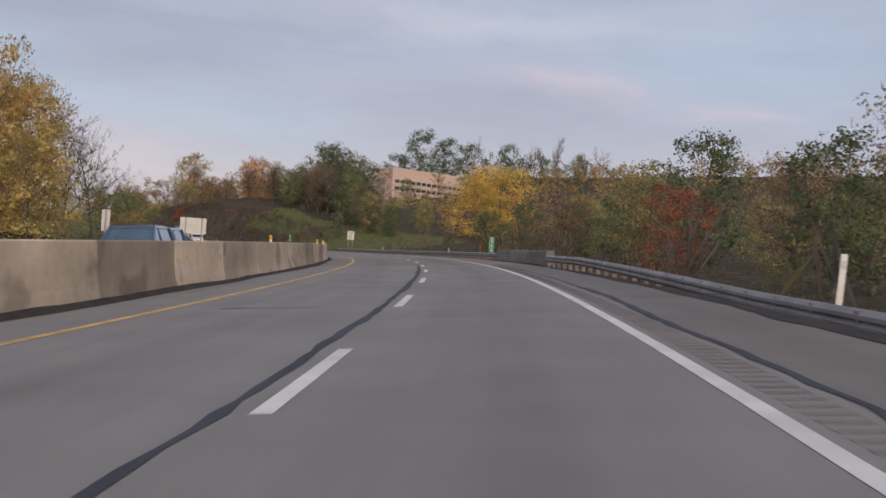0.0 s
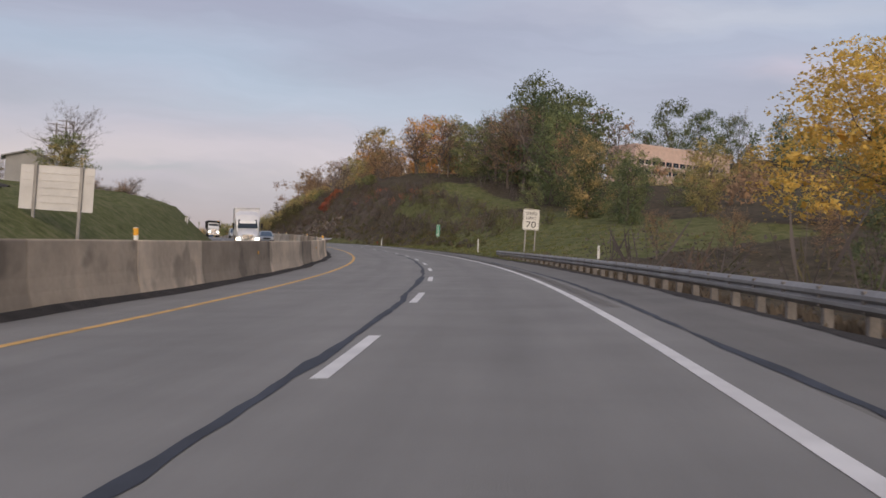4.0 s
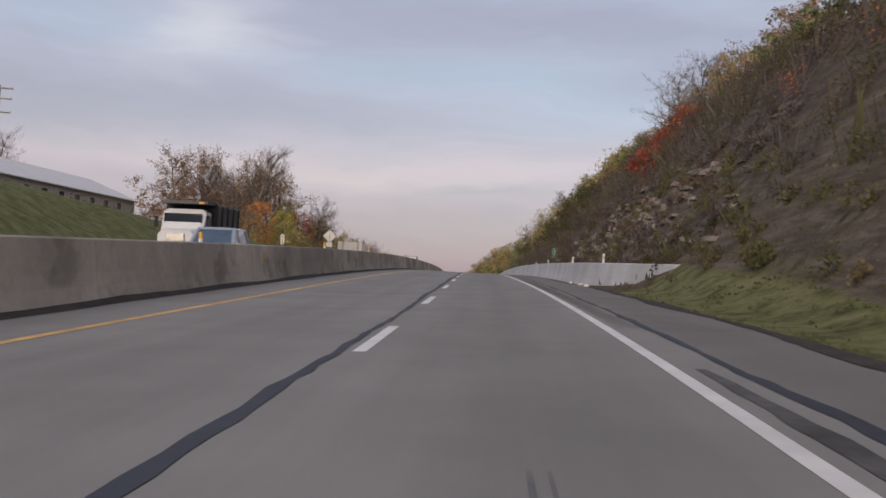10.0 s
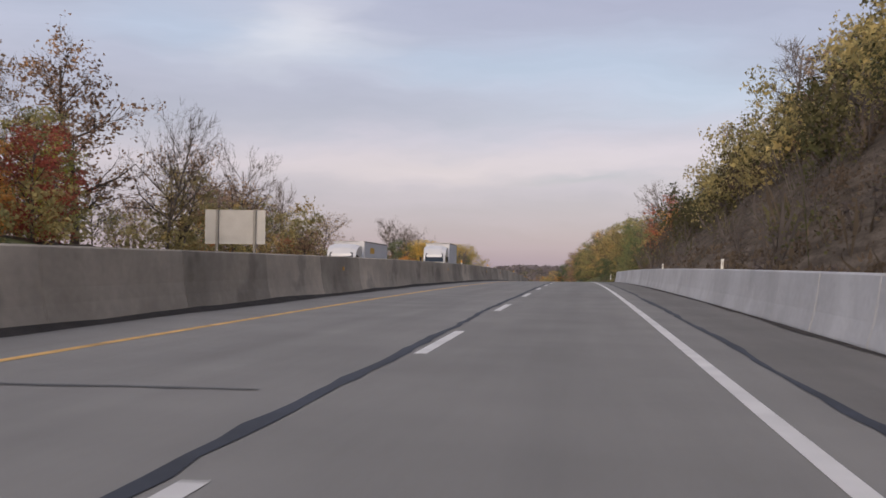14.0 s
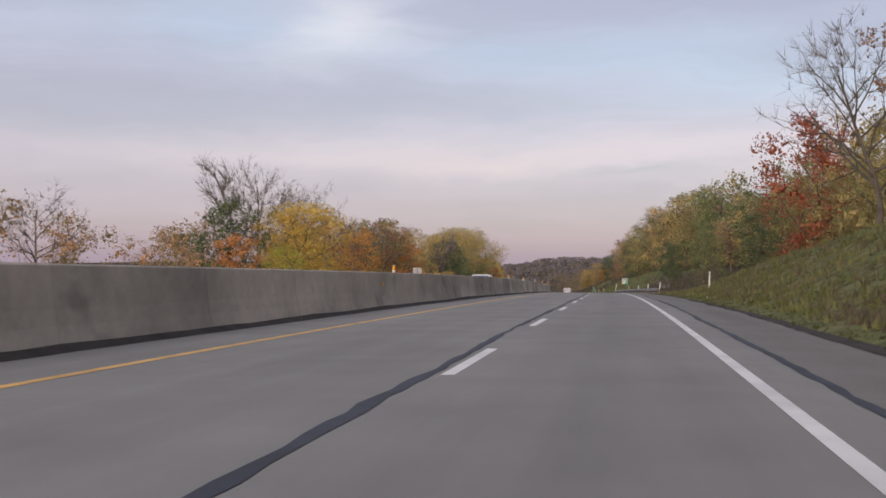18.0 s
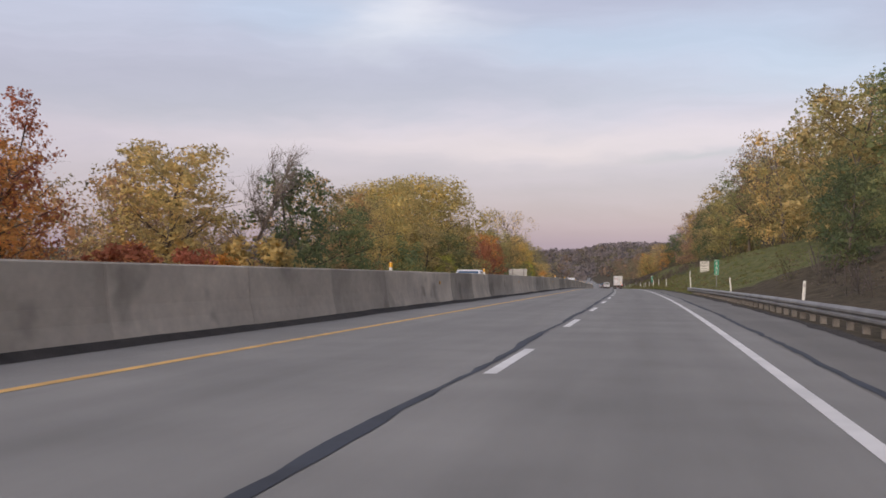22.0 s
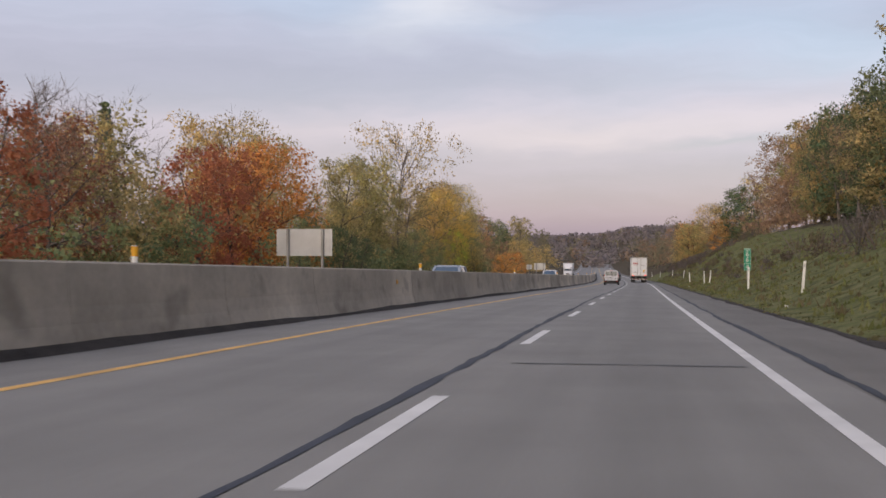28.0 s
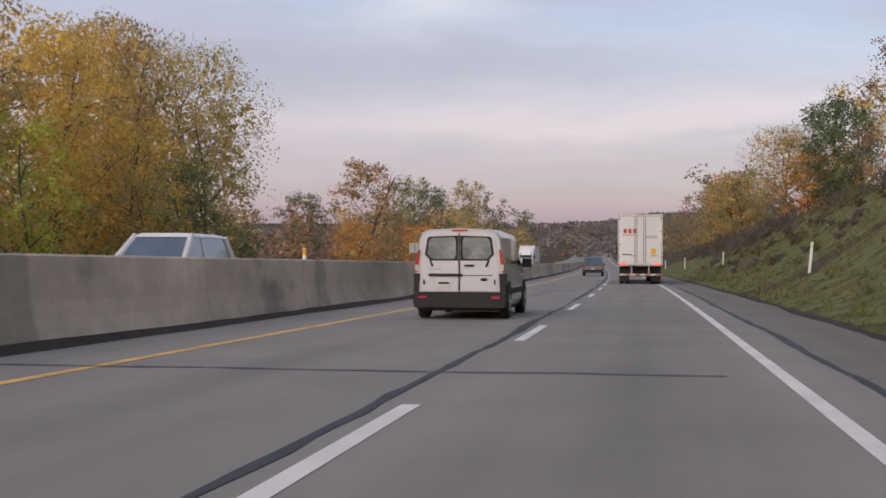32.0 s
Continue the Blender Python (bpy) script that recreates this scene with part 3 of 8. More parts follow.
# ground cover: red = mown grass, green = bare rock and soil, blue = brush and litter
def cover(s, d):
    n = np.sin(s * 0.17) * np.cos(d * 0.4 + s * 0.05) + 0.6 * np.sin(s * 0.43 + d)
    grass = np.zeros_like(s)
    grass = np.where((d > 5) & (s > 185) & (s < 262) & (d < 26), 1.0 - np.clip((s - 235) / 40, 0, 0.6), grass)
    grass = np.where((d > 5) & (s > 218) & (s < 262) & (d < 12), 0.8, grass)
    grass = np.where((d > 5) & (s > 262) & (s < 304) & (d > 11) & (d < 22), 0.85, grass)
    grass = np.where((d > 5) & (s > 262) & (s < 338) & (d < 9.0), 0.62, grass)
    grass = np.where((d > 5) & (s > 545) & (s < 632) & (d < 26), 0.6, grass)
    grass = np.where((d > 5) & (s > 740) & (s < 850) & (d < 24), 0.72, grass)
    grass = np.where((d > 5) & (s > 850) & (s < 1000) & (d < 24), 0.62, grass)
    grass = np.where((d > 5) & (s > 1000) & (s < 1060) & (d < 19), 0.7, grass)
    grass = np.where((d > 5) & (s >= 1060) & (s < 1120) & (d < 11), 0.6, grass)
    grass = np.where((d < -16) & (s > 95) & (s < 300) & (d > -120), 1.0, grass)
    grass = np.where((d < -16) & (s > 262) & (s < 330) & (d > -24), 0.85, grass)
    grass = np.where((d < -20) & (s > 298) & (s < 336) & (d > -40), 0.25, grass)
    grass = np.where((d < -16) & (s > 330) & (s < 478) & (d > -46), 0.75, grass)
    grass = np.where((d < -16) & (s > 330) & (s < 478) & (d > -20), 0.85, grass)
    grass = np.where((d < -16) & (s > 1000) & (s < 1150) & (d > -50), 0.5, grass)
    rock = np.where((d > 7.2) & (d < 16) & (s > 318) & (s < 540), 0.75 + 0.25 * n, 0.0)
    rock = np.where((d > 6.8) & (d < 13) & (s > 262) & (s <= 318), 0.25 + 0.2 * n, rock)
    return np.clip(grass, 0, 1), np.clip(rock, 0, 1)


def ground_material():
    m = bpy.data.materials.new("ground")
    m.use_nodes = True
    n, l = m.node_tree.nodes, m.node_tree.links
    bs = n["Principled BSDF"]; bs.inputs["Roughness"].default_value = 1.0; bs.inputs["Specular IOR Level"].default_value = 0.1
    g = n.new("ShaderNodeNewGeometry")
    at_ = n.new("ShaderNodeAttribute"); at_.attribute_name = "cover"
    sp = n.new("ShaderNodeSeparateColor"); l.new(at_.outputs["Color"], sp.inputs[0])
    def noise_tex(scale, detail=5, rough=0.6):
        t = n.new("ShaderNodeTexNoise"); t.inputs["Scale"].default_value = scale; t.inputs["Detail"].default_value = detail; t.inputs["Roughness"].default_value = rough
        l.new(g.outputs["Position"], t.inputs["Vector"]); return t.outputs["Fac"]
    def ramp_of(fac, stops):
        r = n.new("ShaderNodeValToRGB"); l.new(fac, r.inputs[0])
        for i, (pos, c) in enumerate(stops):
            e = r.color_ramp.elements[i] if i < 2 else r.color_ramp.elements.new(pos)
            e.position, e.color = pos, (*c, 1)
        return r.outputs[0]
    big, mid, fine = noise_tex(0.16), noise_tex(1.3), noise_tex(9, 3)
    grass = ramp_of(mid, [(0.3, (0.078, 0.088, 0.036)), (0.48, (0.132, 0.144, 0.057)), (0.68, (0.2, 0.188, 0.098))])
    brush = ramp_of(mid, [(0.3, (0.05, 0.044, 0.03)), (0.5, (0.092, 0.076, 0.053)), (0.72, (0.14, 0.115, 0.08))])
    st = n.new("ShaderNodeVectorMath"); st.operation = "MULTIPLY"; st.inputs[1].default_value = (0.35, 0.35, 3.2)
    l.new(g.outputs["Position"], st.inputs[0])
    sn = n.new("ShaderNodeTexNoise"); sn.inputs["Scale"].default_value = 1.0; sn.inputs["Detail"].default_value = 6; sn.inputs["Roughness"].default_value = 0.65
    l.new(st.outputs[0], sn.inputs["Vector"])
    rock = ramp_of(sn.outputs["Fac"], [(0.3, (0.06, 0.049, 0.039)), (0.5, (0.12, 0.098, 0.077)), (0.75, (0.215, 0.18, 0.148))])
    def edge(v, lo=0.35, hi=0.6):
        a = n.new("ShaderNodeMath"); a.operation = "MULTIPLY_ADD"; a.inputs[1].default_value = 0.9; a.inputs[2].default_value = -0.45
        l.new(mid, a.inputs[0])
        b = n.new("ShaderNodeMath"); b.operation = "ADD"; l.new(v, b.inputs[0]); l.new(a.outputs[0], b.inputs[1])
        c = n.new("ShaderNodeMapRange"); c.inputs["From Min"].default_value, c.inputs["From Max"].default_value = lo, hi
        l.new(b.outputs[0], c.inputs["Value"]); return c.outputs[0]
    def mix(f, a, b):
        x = n.new("ShaderNodeMix"); x.data_type = "RGBA"; l.new(f, x.inputs[0]); l.new(a, x.inputs[6]); l.new(b, x.inputs[7]); return x.outputs[2]
    c = mix(edge(sp.outputs[0]), brush, grass)
    c = mix(edge(sp.outputs[1]), c, rock)
    ov = n.new("ShaderNodeMix"); ov.data_type = "RGBA"; ov.blend_type = "OVERLAY"; ov.inputs[0].default_value = 0.55
    l.new(c, ov.inputs[6]); l.new(fine, ov.inputs[7])
    l.new(ov.outputs[2], bs.inputs["Base Color"])
    bp = n.new("ShaderNodeBump"); bp.inputs["Strength"].default_value = 0.35; bp.inputs["Distance"].default_value = 0.06
    l.new(fine, bp.inputs["Height"]); l.new(bp.outputs[0], bs.inputs["Normal"])
    return m


M["ground"] = ground_material()


def build_ground():
    ss = np.concatenate([np.arange(-300, 1300, 2.5), np.arange(1300, 3301, 25)])
    dr = [5.3, 5.7, 6.1, 6.6, 7.2, 8, 9, 10, 11, 12, 13, 14, 15, 16, 17, 19, 21, 24, 28, 34, 42, 55, 75, 100, 150, 250]
    dl = [16.6, 17.2, 18, 19, 20, 21, 22, 23.5, 25, 27, 29, 32, 36, 42, 50, 65, 80, 110, 150, 200, 250]
    ds = np.array([-d for d in reversed(dl)] + dr)
    SS, DD = np.meshgrid(ss, ds, indexing="ij")
    P = ground_point(SS, DD, 0.0)
    P[..., 2] -= np.where((DD == -16.6) | (DD == 5.3), 0.12, 0.0)
    u = ((ss - ss[0]) / (ss[-1] - ss[0]))[:, None]
    al, ar = np.radians(255 + (130 - 255) * u), np.radians(-75 + (122 + 75) * u)
    cols = []
    for ang, edge in ((al, P[:, 0]), (ar, P[:, -1])):
        for far, dz in ((500, 3), (1700, 12)):
            q = edge + np.concatenate([np.cos(ang) * far, np.sin(ang) * far, np.full_like(ang, dz)], 1)
            cols.append(q[:, None, :])
    P = np.concatenate([cols[1], cols[0], P, cols[2], cols[3]], 1)
    ns, nd = P.shape[:2]
    idx = np.arange(ns * nd).reshape(ns, nd)
    f = np.stack([idx[:-1, :-1], idx[:-1, 1:], idx[1:, 1:], idx[1:, :-1]], -1).reshape(-1, 4)
    me = bpy.data.meshes.new("ground")
    me.from_pydata(P.reshape(-1, 3).tolist(), [], f.tolist())
    me.materials.append(M["ground"])
    me.polygons.foreach_set("use_smooth", [True] * len(f))
    D2 = np.concatenate([np.full((ns, 2), -400.0), DD, np.full((ns, 2), 400.0)], 1)
    S2 = np.broadcast_to(ss[:, None], D2.shape)
    gr, rk = cover(S2, D2)
    col = np.stack([gr, rk, np.zeros_like(gr), np.ones_like(gr)], -1).astype(np.float32)
    a = me.attributes.new("cover", "FLOAT_COLOR", "POINT")
    a.data.foreach_set("color", col.ravel())
    me.update()
    return tagged(new("ground", me), "grassy and brushy ground with cut slopes and wooded hills", "ground", kind="structure")


build_ground()


# ---- carriageways ----
def strip(ss, ds, h=0.0):
    """Grid over the pavement between offsets ds, with the map in metres."""
    SS, DD = np.meshgrid(ss, ds, indexing="ij")
    P = road(SS, DD, h)
    n, k = P.shape[:2]
    idx = np.arange(n * k).reshape(n, k)
    f = np.stack([idx[:-1, :-1], idx[:-1, 1:], idx[1:, 1:], idx[1:, :-1]], -1).reshape(-1, 4)
    g = Geo()
    g.add(P.reshape(-1, 3), f.tolist())
    return g, np.stack([DD, SS], -1).reshape(-1, 2)


WIDE = 3.112
LEFT_EDGE, BARRIER = -3.93, -5.81
BRIDGE = (60.0, 98.0)
run = np.arange(-300, 1720, 4.0)
before, after = np.append(np.arange(-300, BRIDGE[0], 4.0), BRIDGE[0]), np.arange(BRIDGE[1], 1720, 4.0)
def paved(name, label, ds, mat, category):
    """Pavement in two runs that end at the bridge."""
    (a, ua), (b, ub) = strip(before, ds), strip(after, ds)
    a.add(b.v, b.f)
    return tagged(new(name, a.mesh(name, mat, uv=np.concatenate([ua, ub]))), label, category, kind="structure")
carriageway = paved("road", "worn grey asphalt two-lane carriageway with sealed joints", [-6.3, -4, -2, 0, 2, 3.72], "asphalt", "road")
shoulder = paved("shoulder", "grey asphalt hard shoulder with a rumble strip", [3.72, 4.5, 5.5], "shoulder", "shoulder")
g, uv = strip(np.linspace(*BRIDGE, 12), [-6.3, -4, -2, 0, 2, 3.72, 5.5])
bridge_deck = tagged(new("bridge_deck", g.mesh("bridge_deck", "deck", uv=uv)), "brownish worn bridge deck between two expansion joints", "road", kind="structure")
g, uv = strip(run, [-17.0, -14, -11, -8, -6.25])
opposite = tagged(new("opposite_road", g.mesh("opposite_road", "far_asphalt", uv=uv)), "grey asphalt carriageway for oncoming traffic beyond the barrier", "road", kind="structure")

PERIOD, DASH = 12.192, 4.44
def flat_piece(s0, s1, d0, d1, h=0.004, n=3):
    g, uv = strip(np.linspace(s0, s1, n), [d0, d1], h)
    return g
for k in range(-3, 120):
    part("lane_dash", flat_piece(k * PERIOD - DASH, k * PERIOD, -0.075, 0.075), "white_line", carriageway)
def long_line(name, d0, d1, mat, owner, s0=-300, s1=1600, h=0.004):
    g, uv = strip(np.arange(s0, s1, 4.0), [d0, d1], h)
    return part(name, g, mat, owner)
long_line("edge_line", WIDE - 0.075, WIDE + 0.075, "white_line", carriageway)
long_line("yellow_edge_line", LEFT_EDGE - 0.08, LEFT_EDGE + 0.08, "yellow_line", carriageway)
long_line("edge_line", -8.1, -7.97, "yellow_line", opposite)
long_line("edge_line", -15.0, -14.87, "white_line", opposite)


def wavering(name, d, width, mat, owner, seed, s0=-60, s1=1500, h=0.006, amp=0.035):
    """Sealed joint: a band of bitumen of uneven width that wavers along the road."""
    rnd = np.random.RandomState(seed)
    ss = np.arange(s0, s1, 0.6)
    k = np.ones(9) / 9
    c = np.convolve(rnd.randn(len(ss)), k, "same") * amp * 2 + np.convolve(rnd.randn(len(ss) + 39), np.ones(40) / 40, "valid") * amp * 4
    w = width * np.clip(1 + 0.7 * np.convolve(rnd.randn(len(ss)), np.ones(7) / 7, "same"), 0.5, 1.6)
    ra, rb = rnd.randn(2, len(ss)) * 0.012 * (width > 0.05)
    d = d(ss) if callable(d) else d
    a, b = road(ss, d + c - w / 2 + ra, h), road(ss, d + c + w / 2 + rb, h)
    n = len(ss)
    g = Geo()
    g.add(np.concatenate([a, b]), [(i, n + i, n + i + 1, i + 1) for i in range(n - 1)])
    return part(name, g, mat, owner)


# the lane joint wanders beside the dashes; on the bridge only a thin crack is left of it
JOINT_S = [-60, 0, 60, 100, 180, 210, 240, 270, 300, 330, 400, 425, 455, 532, 562, 592, 625, 655, 690, 720, 750, 832, 862, 955]
JOINT_D = [-0.25, -0.25, -0.27, -0.26, -0.3, -0.25, -0.19, -0.22, -0.25, -0.2, -0.18, -0.24, -0.2, -0.2, -0.27, -0.25, -0.27, -0.19, -0.24, -0.28, -0.25, -0.28, -0.33, -0.3]
wavering("sealed_joint", lambda q: np.interp(q, JOINT_S, JOINT_D), 0.118, "sealant", carriageway, 3, s1=BRIDGE[0] + 1)
wavering("sealed_joint", lambda q: np.interp(q, JOINT_S, JOINT_D), 0.125, "sealant", carriageway, 4, s0=BRIDGE[1], s1=600)
wavering("sealed_joint", lambda q: np.interp(q, JOINT_S, JOINT_D), 0.115, "sealant", carriageway, 6, s0=599)
wavering("sealed_crack", lambda q: -0.33 - 0.02 * (q - 62), 0.045, "crack", carriageway, 6, s0=BRIDGE[0] + 1, s1=76, amp=0.06)
wavering("sealed_joint", 3.78, 0.115, "sealant", shoulder, 5, s1=BRIDGE[0])
wavering("sealed_joint", 3.78, 0.115, "sealant", shoulder, 7, s0=BRIDGE[1])
wavering("tar_band", 3.42, 0.2, "groove_dark", shoulder, 8, s0=258, s1=312, amp=0.02)
for s0, a, b in ((72.4, -4.6, 5.5), (67.4, -6, -1.1), (61.0, -5.6, 5.6), (97.6, -6, 3.6), (189.1, 0.3, 3.1), (257.2, 2.4, 3.4), (283.7, 0.6, 2.9), (344.4, -5.5, 3.0), (401.2, -0.1, 3.1), (430.4, -5, -0.5),
                 (454.5, -5, -0.4), (574, -4, -0.3), (620, -4.5, -0.3), (645, -4.8, -0.6), (703.9, 2.0, 3.0), (698.6, -3.3, -1.2), (740, -4.4, -0.4), (845.1, 0.2, 3.2), (874.1, -4.4, 2.8),
                 (900.3, -4.6, 3.2), (930.3, -4.6, 2.7), (965.8, -5.2, 2.6), (1010, -4, 3), (20, -3, -1), (820, -4, 2), (490, -3, 3), (515, -4, 1)):
    rnd = np.random.RandomState(int(s0))
    dd = np.arange(a, b, 0.25)
    off = np.cumsum(rnd.randn(len(dd))) * 0.025
    w = 0.02 + 0.05 * rnd.rand(len(dd))
    A, B = road(s0 + off - w, dd, 0.007), road(s0 + off + w, dd, 0.007)
    g = Geo(); n = len(dd)
    g.add(np.concatenate([A, B]), [(i, i + 1, n + i + 1, n + i) for i in range(n - 1)])
    part("sealed_crack", g, "crack", carriageway)
# tyre marks of a hard stop
M["skid_faint"] = material("skid_faint", (0.2, 0.197, 0.19), rough=0.75, vary=0.2, scale=0.9, fine=14)
M["skid"] = material("skid", (0.14, 0.137, 0.132), rough=0.7, vary=0.35, scale=0.9, fine=14)
for at_s, at_d, w, mat in (([262, 276, 283, 290, 303, 307], [1.1, 1.51, 1.66, 1.78, 1.66, 1.6], 0.05, "skid"), ([262, 276, 283, 290, 303, 307], [1.25, 1.63, 1.77, 1.88, 1.76, 1.7], 0.035, "skid"),
                           ([268, 278, 287, 294, 303], [0.85, 1.23, 1.48, 1.64, 1.62], 0.045, "skid_faint")):
    ss = np.arange(at_s[0], at_s[-1], 1.0)
    c = np.convolve(np.interp(np.arange(ss[0] - 4, ss[-1] + 4.5, 1.0), at_s, at_d), np.ones(9) / 9, "valid")
    w = w * np.sin(np.pi * (0.03 + 0.94 * (ss - ss[0]) / (ss[-1] - ss[0]))) ** 0.5
    A, B = road(ss, c - w, 0.003), road(ss, c + w, 0.003)
    g = Geo(); n = len(ss)
    g.add(np.concatenate([A, B]), [(i, n + i, n + i + 1, i + 1) for i in range(n - 1)])
    part("tyre_mark", g, mat, carriageway)
# rumble strip: milled grooves beside the edge line
g = Geo()
for k in np.concatenate([np.arange(-20, 58, 0.32), np.arange(140, 236, 0.32), np.arange(318, 420, 0.32)]):
    a, b = road(k, np.array([3.3, 3.62]), 0.003), road(k + 0.16, np.array([3.3, 3.62]), 0.003)
    g.quad(a[0], a[1], b[1], b[0])
tagged(part("rumble_strip", g, "groove"), "milled rumble strip grooves along the shoulder", "rumble strip", kind="stuff")
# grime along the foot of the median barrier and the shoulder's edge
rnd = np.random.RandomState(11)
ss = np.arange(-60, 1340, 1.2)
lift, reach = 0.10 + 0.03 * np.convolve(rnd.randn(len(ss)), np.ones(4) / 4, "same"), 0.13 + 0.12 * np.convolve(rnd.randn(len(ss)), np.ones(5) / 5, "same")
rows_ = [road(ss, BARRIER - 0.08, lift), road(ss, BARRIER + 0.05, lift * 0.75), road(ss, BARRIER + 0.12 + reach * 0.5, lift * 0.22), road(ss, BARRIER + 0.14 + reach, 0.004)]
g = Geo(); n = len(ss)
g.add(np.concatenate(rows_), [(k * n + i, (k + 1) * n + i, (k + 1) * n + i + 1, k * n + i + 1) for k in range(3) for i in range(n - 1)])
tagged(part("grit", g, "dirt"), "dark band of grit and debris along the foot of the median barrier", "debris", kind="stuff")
wavering("grime", 5.42, 0.35, "dirt", shoulder, 12, h=0.008, amp=0.05)


# ---- concrete barriers ----
def barrier_profile(h, half_top, half_foot):
    return [(-half_foot, 0.0), (-half_foot, 0.06), (-half_top - 0.085, 0.36), (-half_top - 0.045, 0.6), (-half_top, h - 0.03), (-half_top + 0.03, h),
            (half_top - 0.03, h), (half_top, h - 0.03), (half_top + 0.045, 0.6), (half_top + 0.085, 0.36), (half_foot, 0.06), (half_foot, 0.0)]


def barrier_wall(name, label, s0, s1, d, prof, seg, mat, seed, taper=0, flare=0.0):
    wall = tagged(new(name), label, "barrier", kind="structure")
    rnd = random.Random(seed)
    s = s0
    while s < s1 - 0.5:
        e = min(s + seg, s1)
        ks = np.linspace(s + 0.008, e - 0.008, 4)
        rings, uv = [], []
        run_len = np.cumsum([0] + [math.hypot(prof[i + 1][0] - prof[i][0], prof[i + 1][1] - prof[i][1]) for i in range(len(prof) - 1)])
        for q in ks:
            f = 1.0
            if taper and q < s0 + taper: f = 0.35 + 0.65 * (q - s0) / taper
            j = rnd.uniform(-0.006, 0.006)
            out_ = flare * max(0.0, 1 - (q - s0) / 15) ** 2
            rings.append([tuple(road(q, d + out_ + a + j, b * f - 0.02)) for a, b in prof])
            uv += [(q, r) for r in run_len]
        g = Geo().loft(rings)
        part("segment", g, "barrier_tan" if mat == "barrier" and e < 235 + 60 * rnd.random() else mat, wall, uv=uv)
        s = e
    return wall


MED_H = 1.235
barrier_wall("median_barrier", "stained grey-brown concrete median barrier in cast segments", -75, 1340, BARRIER - 0.33, barrier_profile(MED_H, 0.15, 0.32), 6.1, "barrier", 1)
barrier_wall("shoulder_barrier", "pale new concrete barrier along the shoulder below the cut", 338, 536, 5.75, barrier_profile(1.0, 0.13, 0.3), 3.8, "pale_concrete", 2, flare=1.8)
barrier_wall("parapet", "dark weathered concrete bridge parapet between guardrails", 57.2, 80.6, 6.2, [(-0.22, 0), (-0.2, 0.6), (-0.17, 0.72), (0.2, 0.72), (0.22, 0)], 7.8, "old_concrete", 3)

# amber reflector tubes on the median barrier
def reflector_tube():
    r = thing("reflector_tube", "amber and white reflector tube on top of the concrete barrier", "reflector", "median reflectors")
    part("tube", Geo().tube((0, 0, 0), (0, 0, 0.27), 0.052, 0.052, 10), "delineator_white", r, smooth=False)
    part("band", Geo().tube((0, 0, 0.1), (0, 0, 0.255), 0.056, 0.056, 10), "amber", r, "amber reflective band")
    return r
proto = reflector_tube()
tube_at = [10, 46, 72, 82, 106, 145, 202, 223, 258, 291.5, 304.5, 330, 354, 376, 413.5, 500, 524, 573, 622, 640, 664, 689, 711.5, 753.3, 773, 797, 848.6, 873, 905, 942, 981, 1012, 1048, 1090, 1130]
proto.matrix_basis = on_road(tube_at[0], BARRIER - 0.33, MED_H - 0.02)
for s in tube_at[1:]:
    copy_thing(proto, on_road(s, BARRIER - 0.33, MED_H - 0.02))
def face_reflector():
    r = thing("barrier_reflector", "small amber reflector plate on the barrier's face", "reflector", "face reflectors")
    part("plate", Geo().box(0, 0.03, -0.075, 0.075, -0.06, 0.06, bevel=0.008), "amber", r)
    return r
proto = face_reflector()
face_at = [5, 30, 66.5, 97, 128, 160, 185.5, 217, 248, 278.5, 306, 338, 369, 398, 428, 459, 490, 520, 540, 570, 603, 634, 665, 697, 728, 766, 795, 822, 842, 868, 901, 931, 962, 990]
proto.matrix_basis = on_road(face_at[0], BARRIER - 0.155, 0.82)
for s in face_at[1:]:
    copy_thing(proto, on_road(s, BARRIER - 0.155, 0.82))


# ---- steel guardrails ----
def guardrail(s0, s1, d, label, seed):
    rail = tagged(new("guardrail"), label, "guardrail", "steel guardrails")
    wave = [(0.0, 0.40), (0.035, 0.43), (0.075, 0.47), (0.075, 0.52), (0.02, 0.56), (0.075, 0.60), (0.075, 0.65), (0.035, 0.69), (0.0, 0.72)]
    ring = [(-a, b) for a, b in wave] + [(-a + 0.012, b) for a, b in reversed(wave)]
    low = lambda q: -0.24 - 0.3 * min(max((46 - q) / 26, 0), 1)
    s = s0
    while s < s1 - 0.2:
        e = min(s + 3.81, s1)
        rings = [[tuple(road(q, d + a, b + low(q))) for a, b in ring] for q in np.linspace(s, e + (0.06 if e < s1 else 0), 3)]
        part("beam", Geo().loft(rings), "steel", rail)
        s = e
    prof = Geo().box(0.04, 0.19, -0.07, 0.07, -0.3, 0.70, bevel=0.015)
    me = prof.mesh("post", "wood_post")
    blk = Geo().box(-0.02, 0.04, -0.06, 0.06, 0.42, 0.70).mesh("spacer_block", "wood_post")
    q = s0 + 0.6
    while q < s1:
        po = part("post", me, None, rail, m=on_road(q, d, low(q)))
        part("spacer_block", blk, None, po)
        q += 1.905
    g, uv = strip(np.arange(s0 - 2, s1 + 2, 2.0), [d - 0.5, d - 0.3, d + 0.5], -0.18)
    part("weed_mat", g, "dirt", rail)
    return rail


guardrail(-60, 57, 6.0, "weathered steel W-beam guardrail on timber posts before dense brush", 1)
guardrail(81, 200.6, 6.0, "weathered steel W-beam guardrail on timber posts ending at a lawn slope", 2)
guardrail(636, 752, 6.0, "steel W-beam guardrail on timber posts along a wooded stretch", 3)


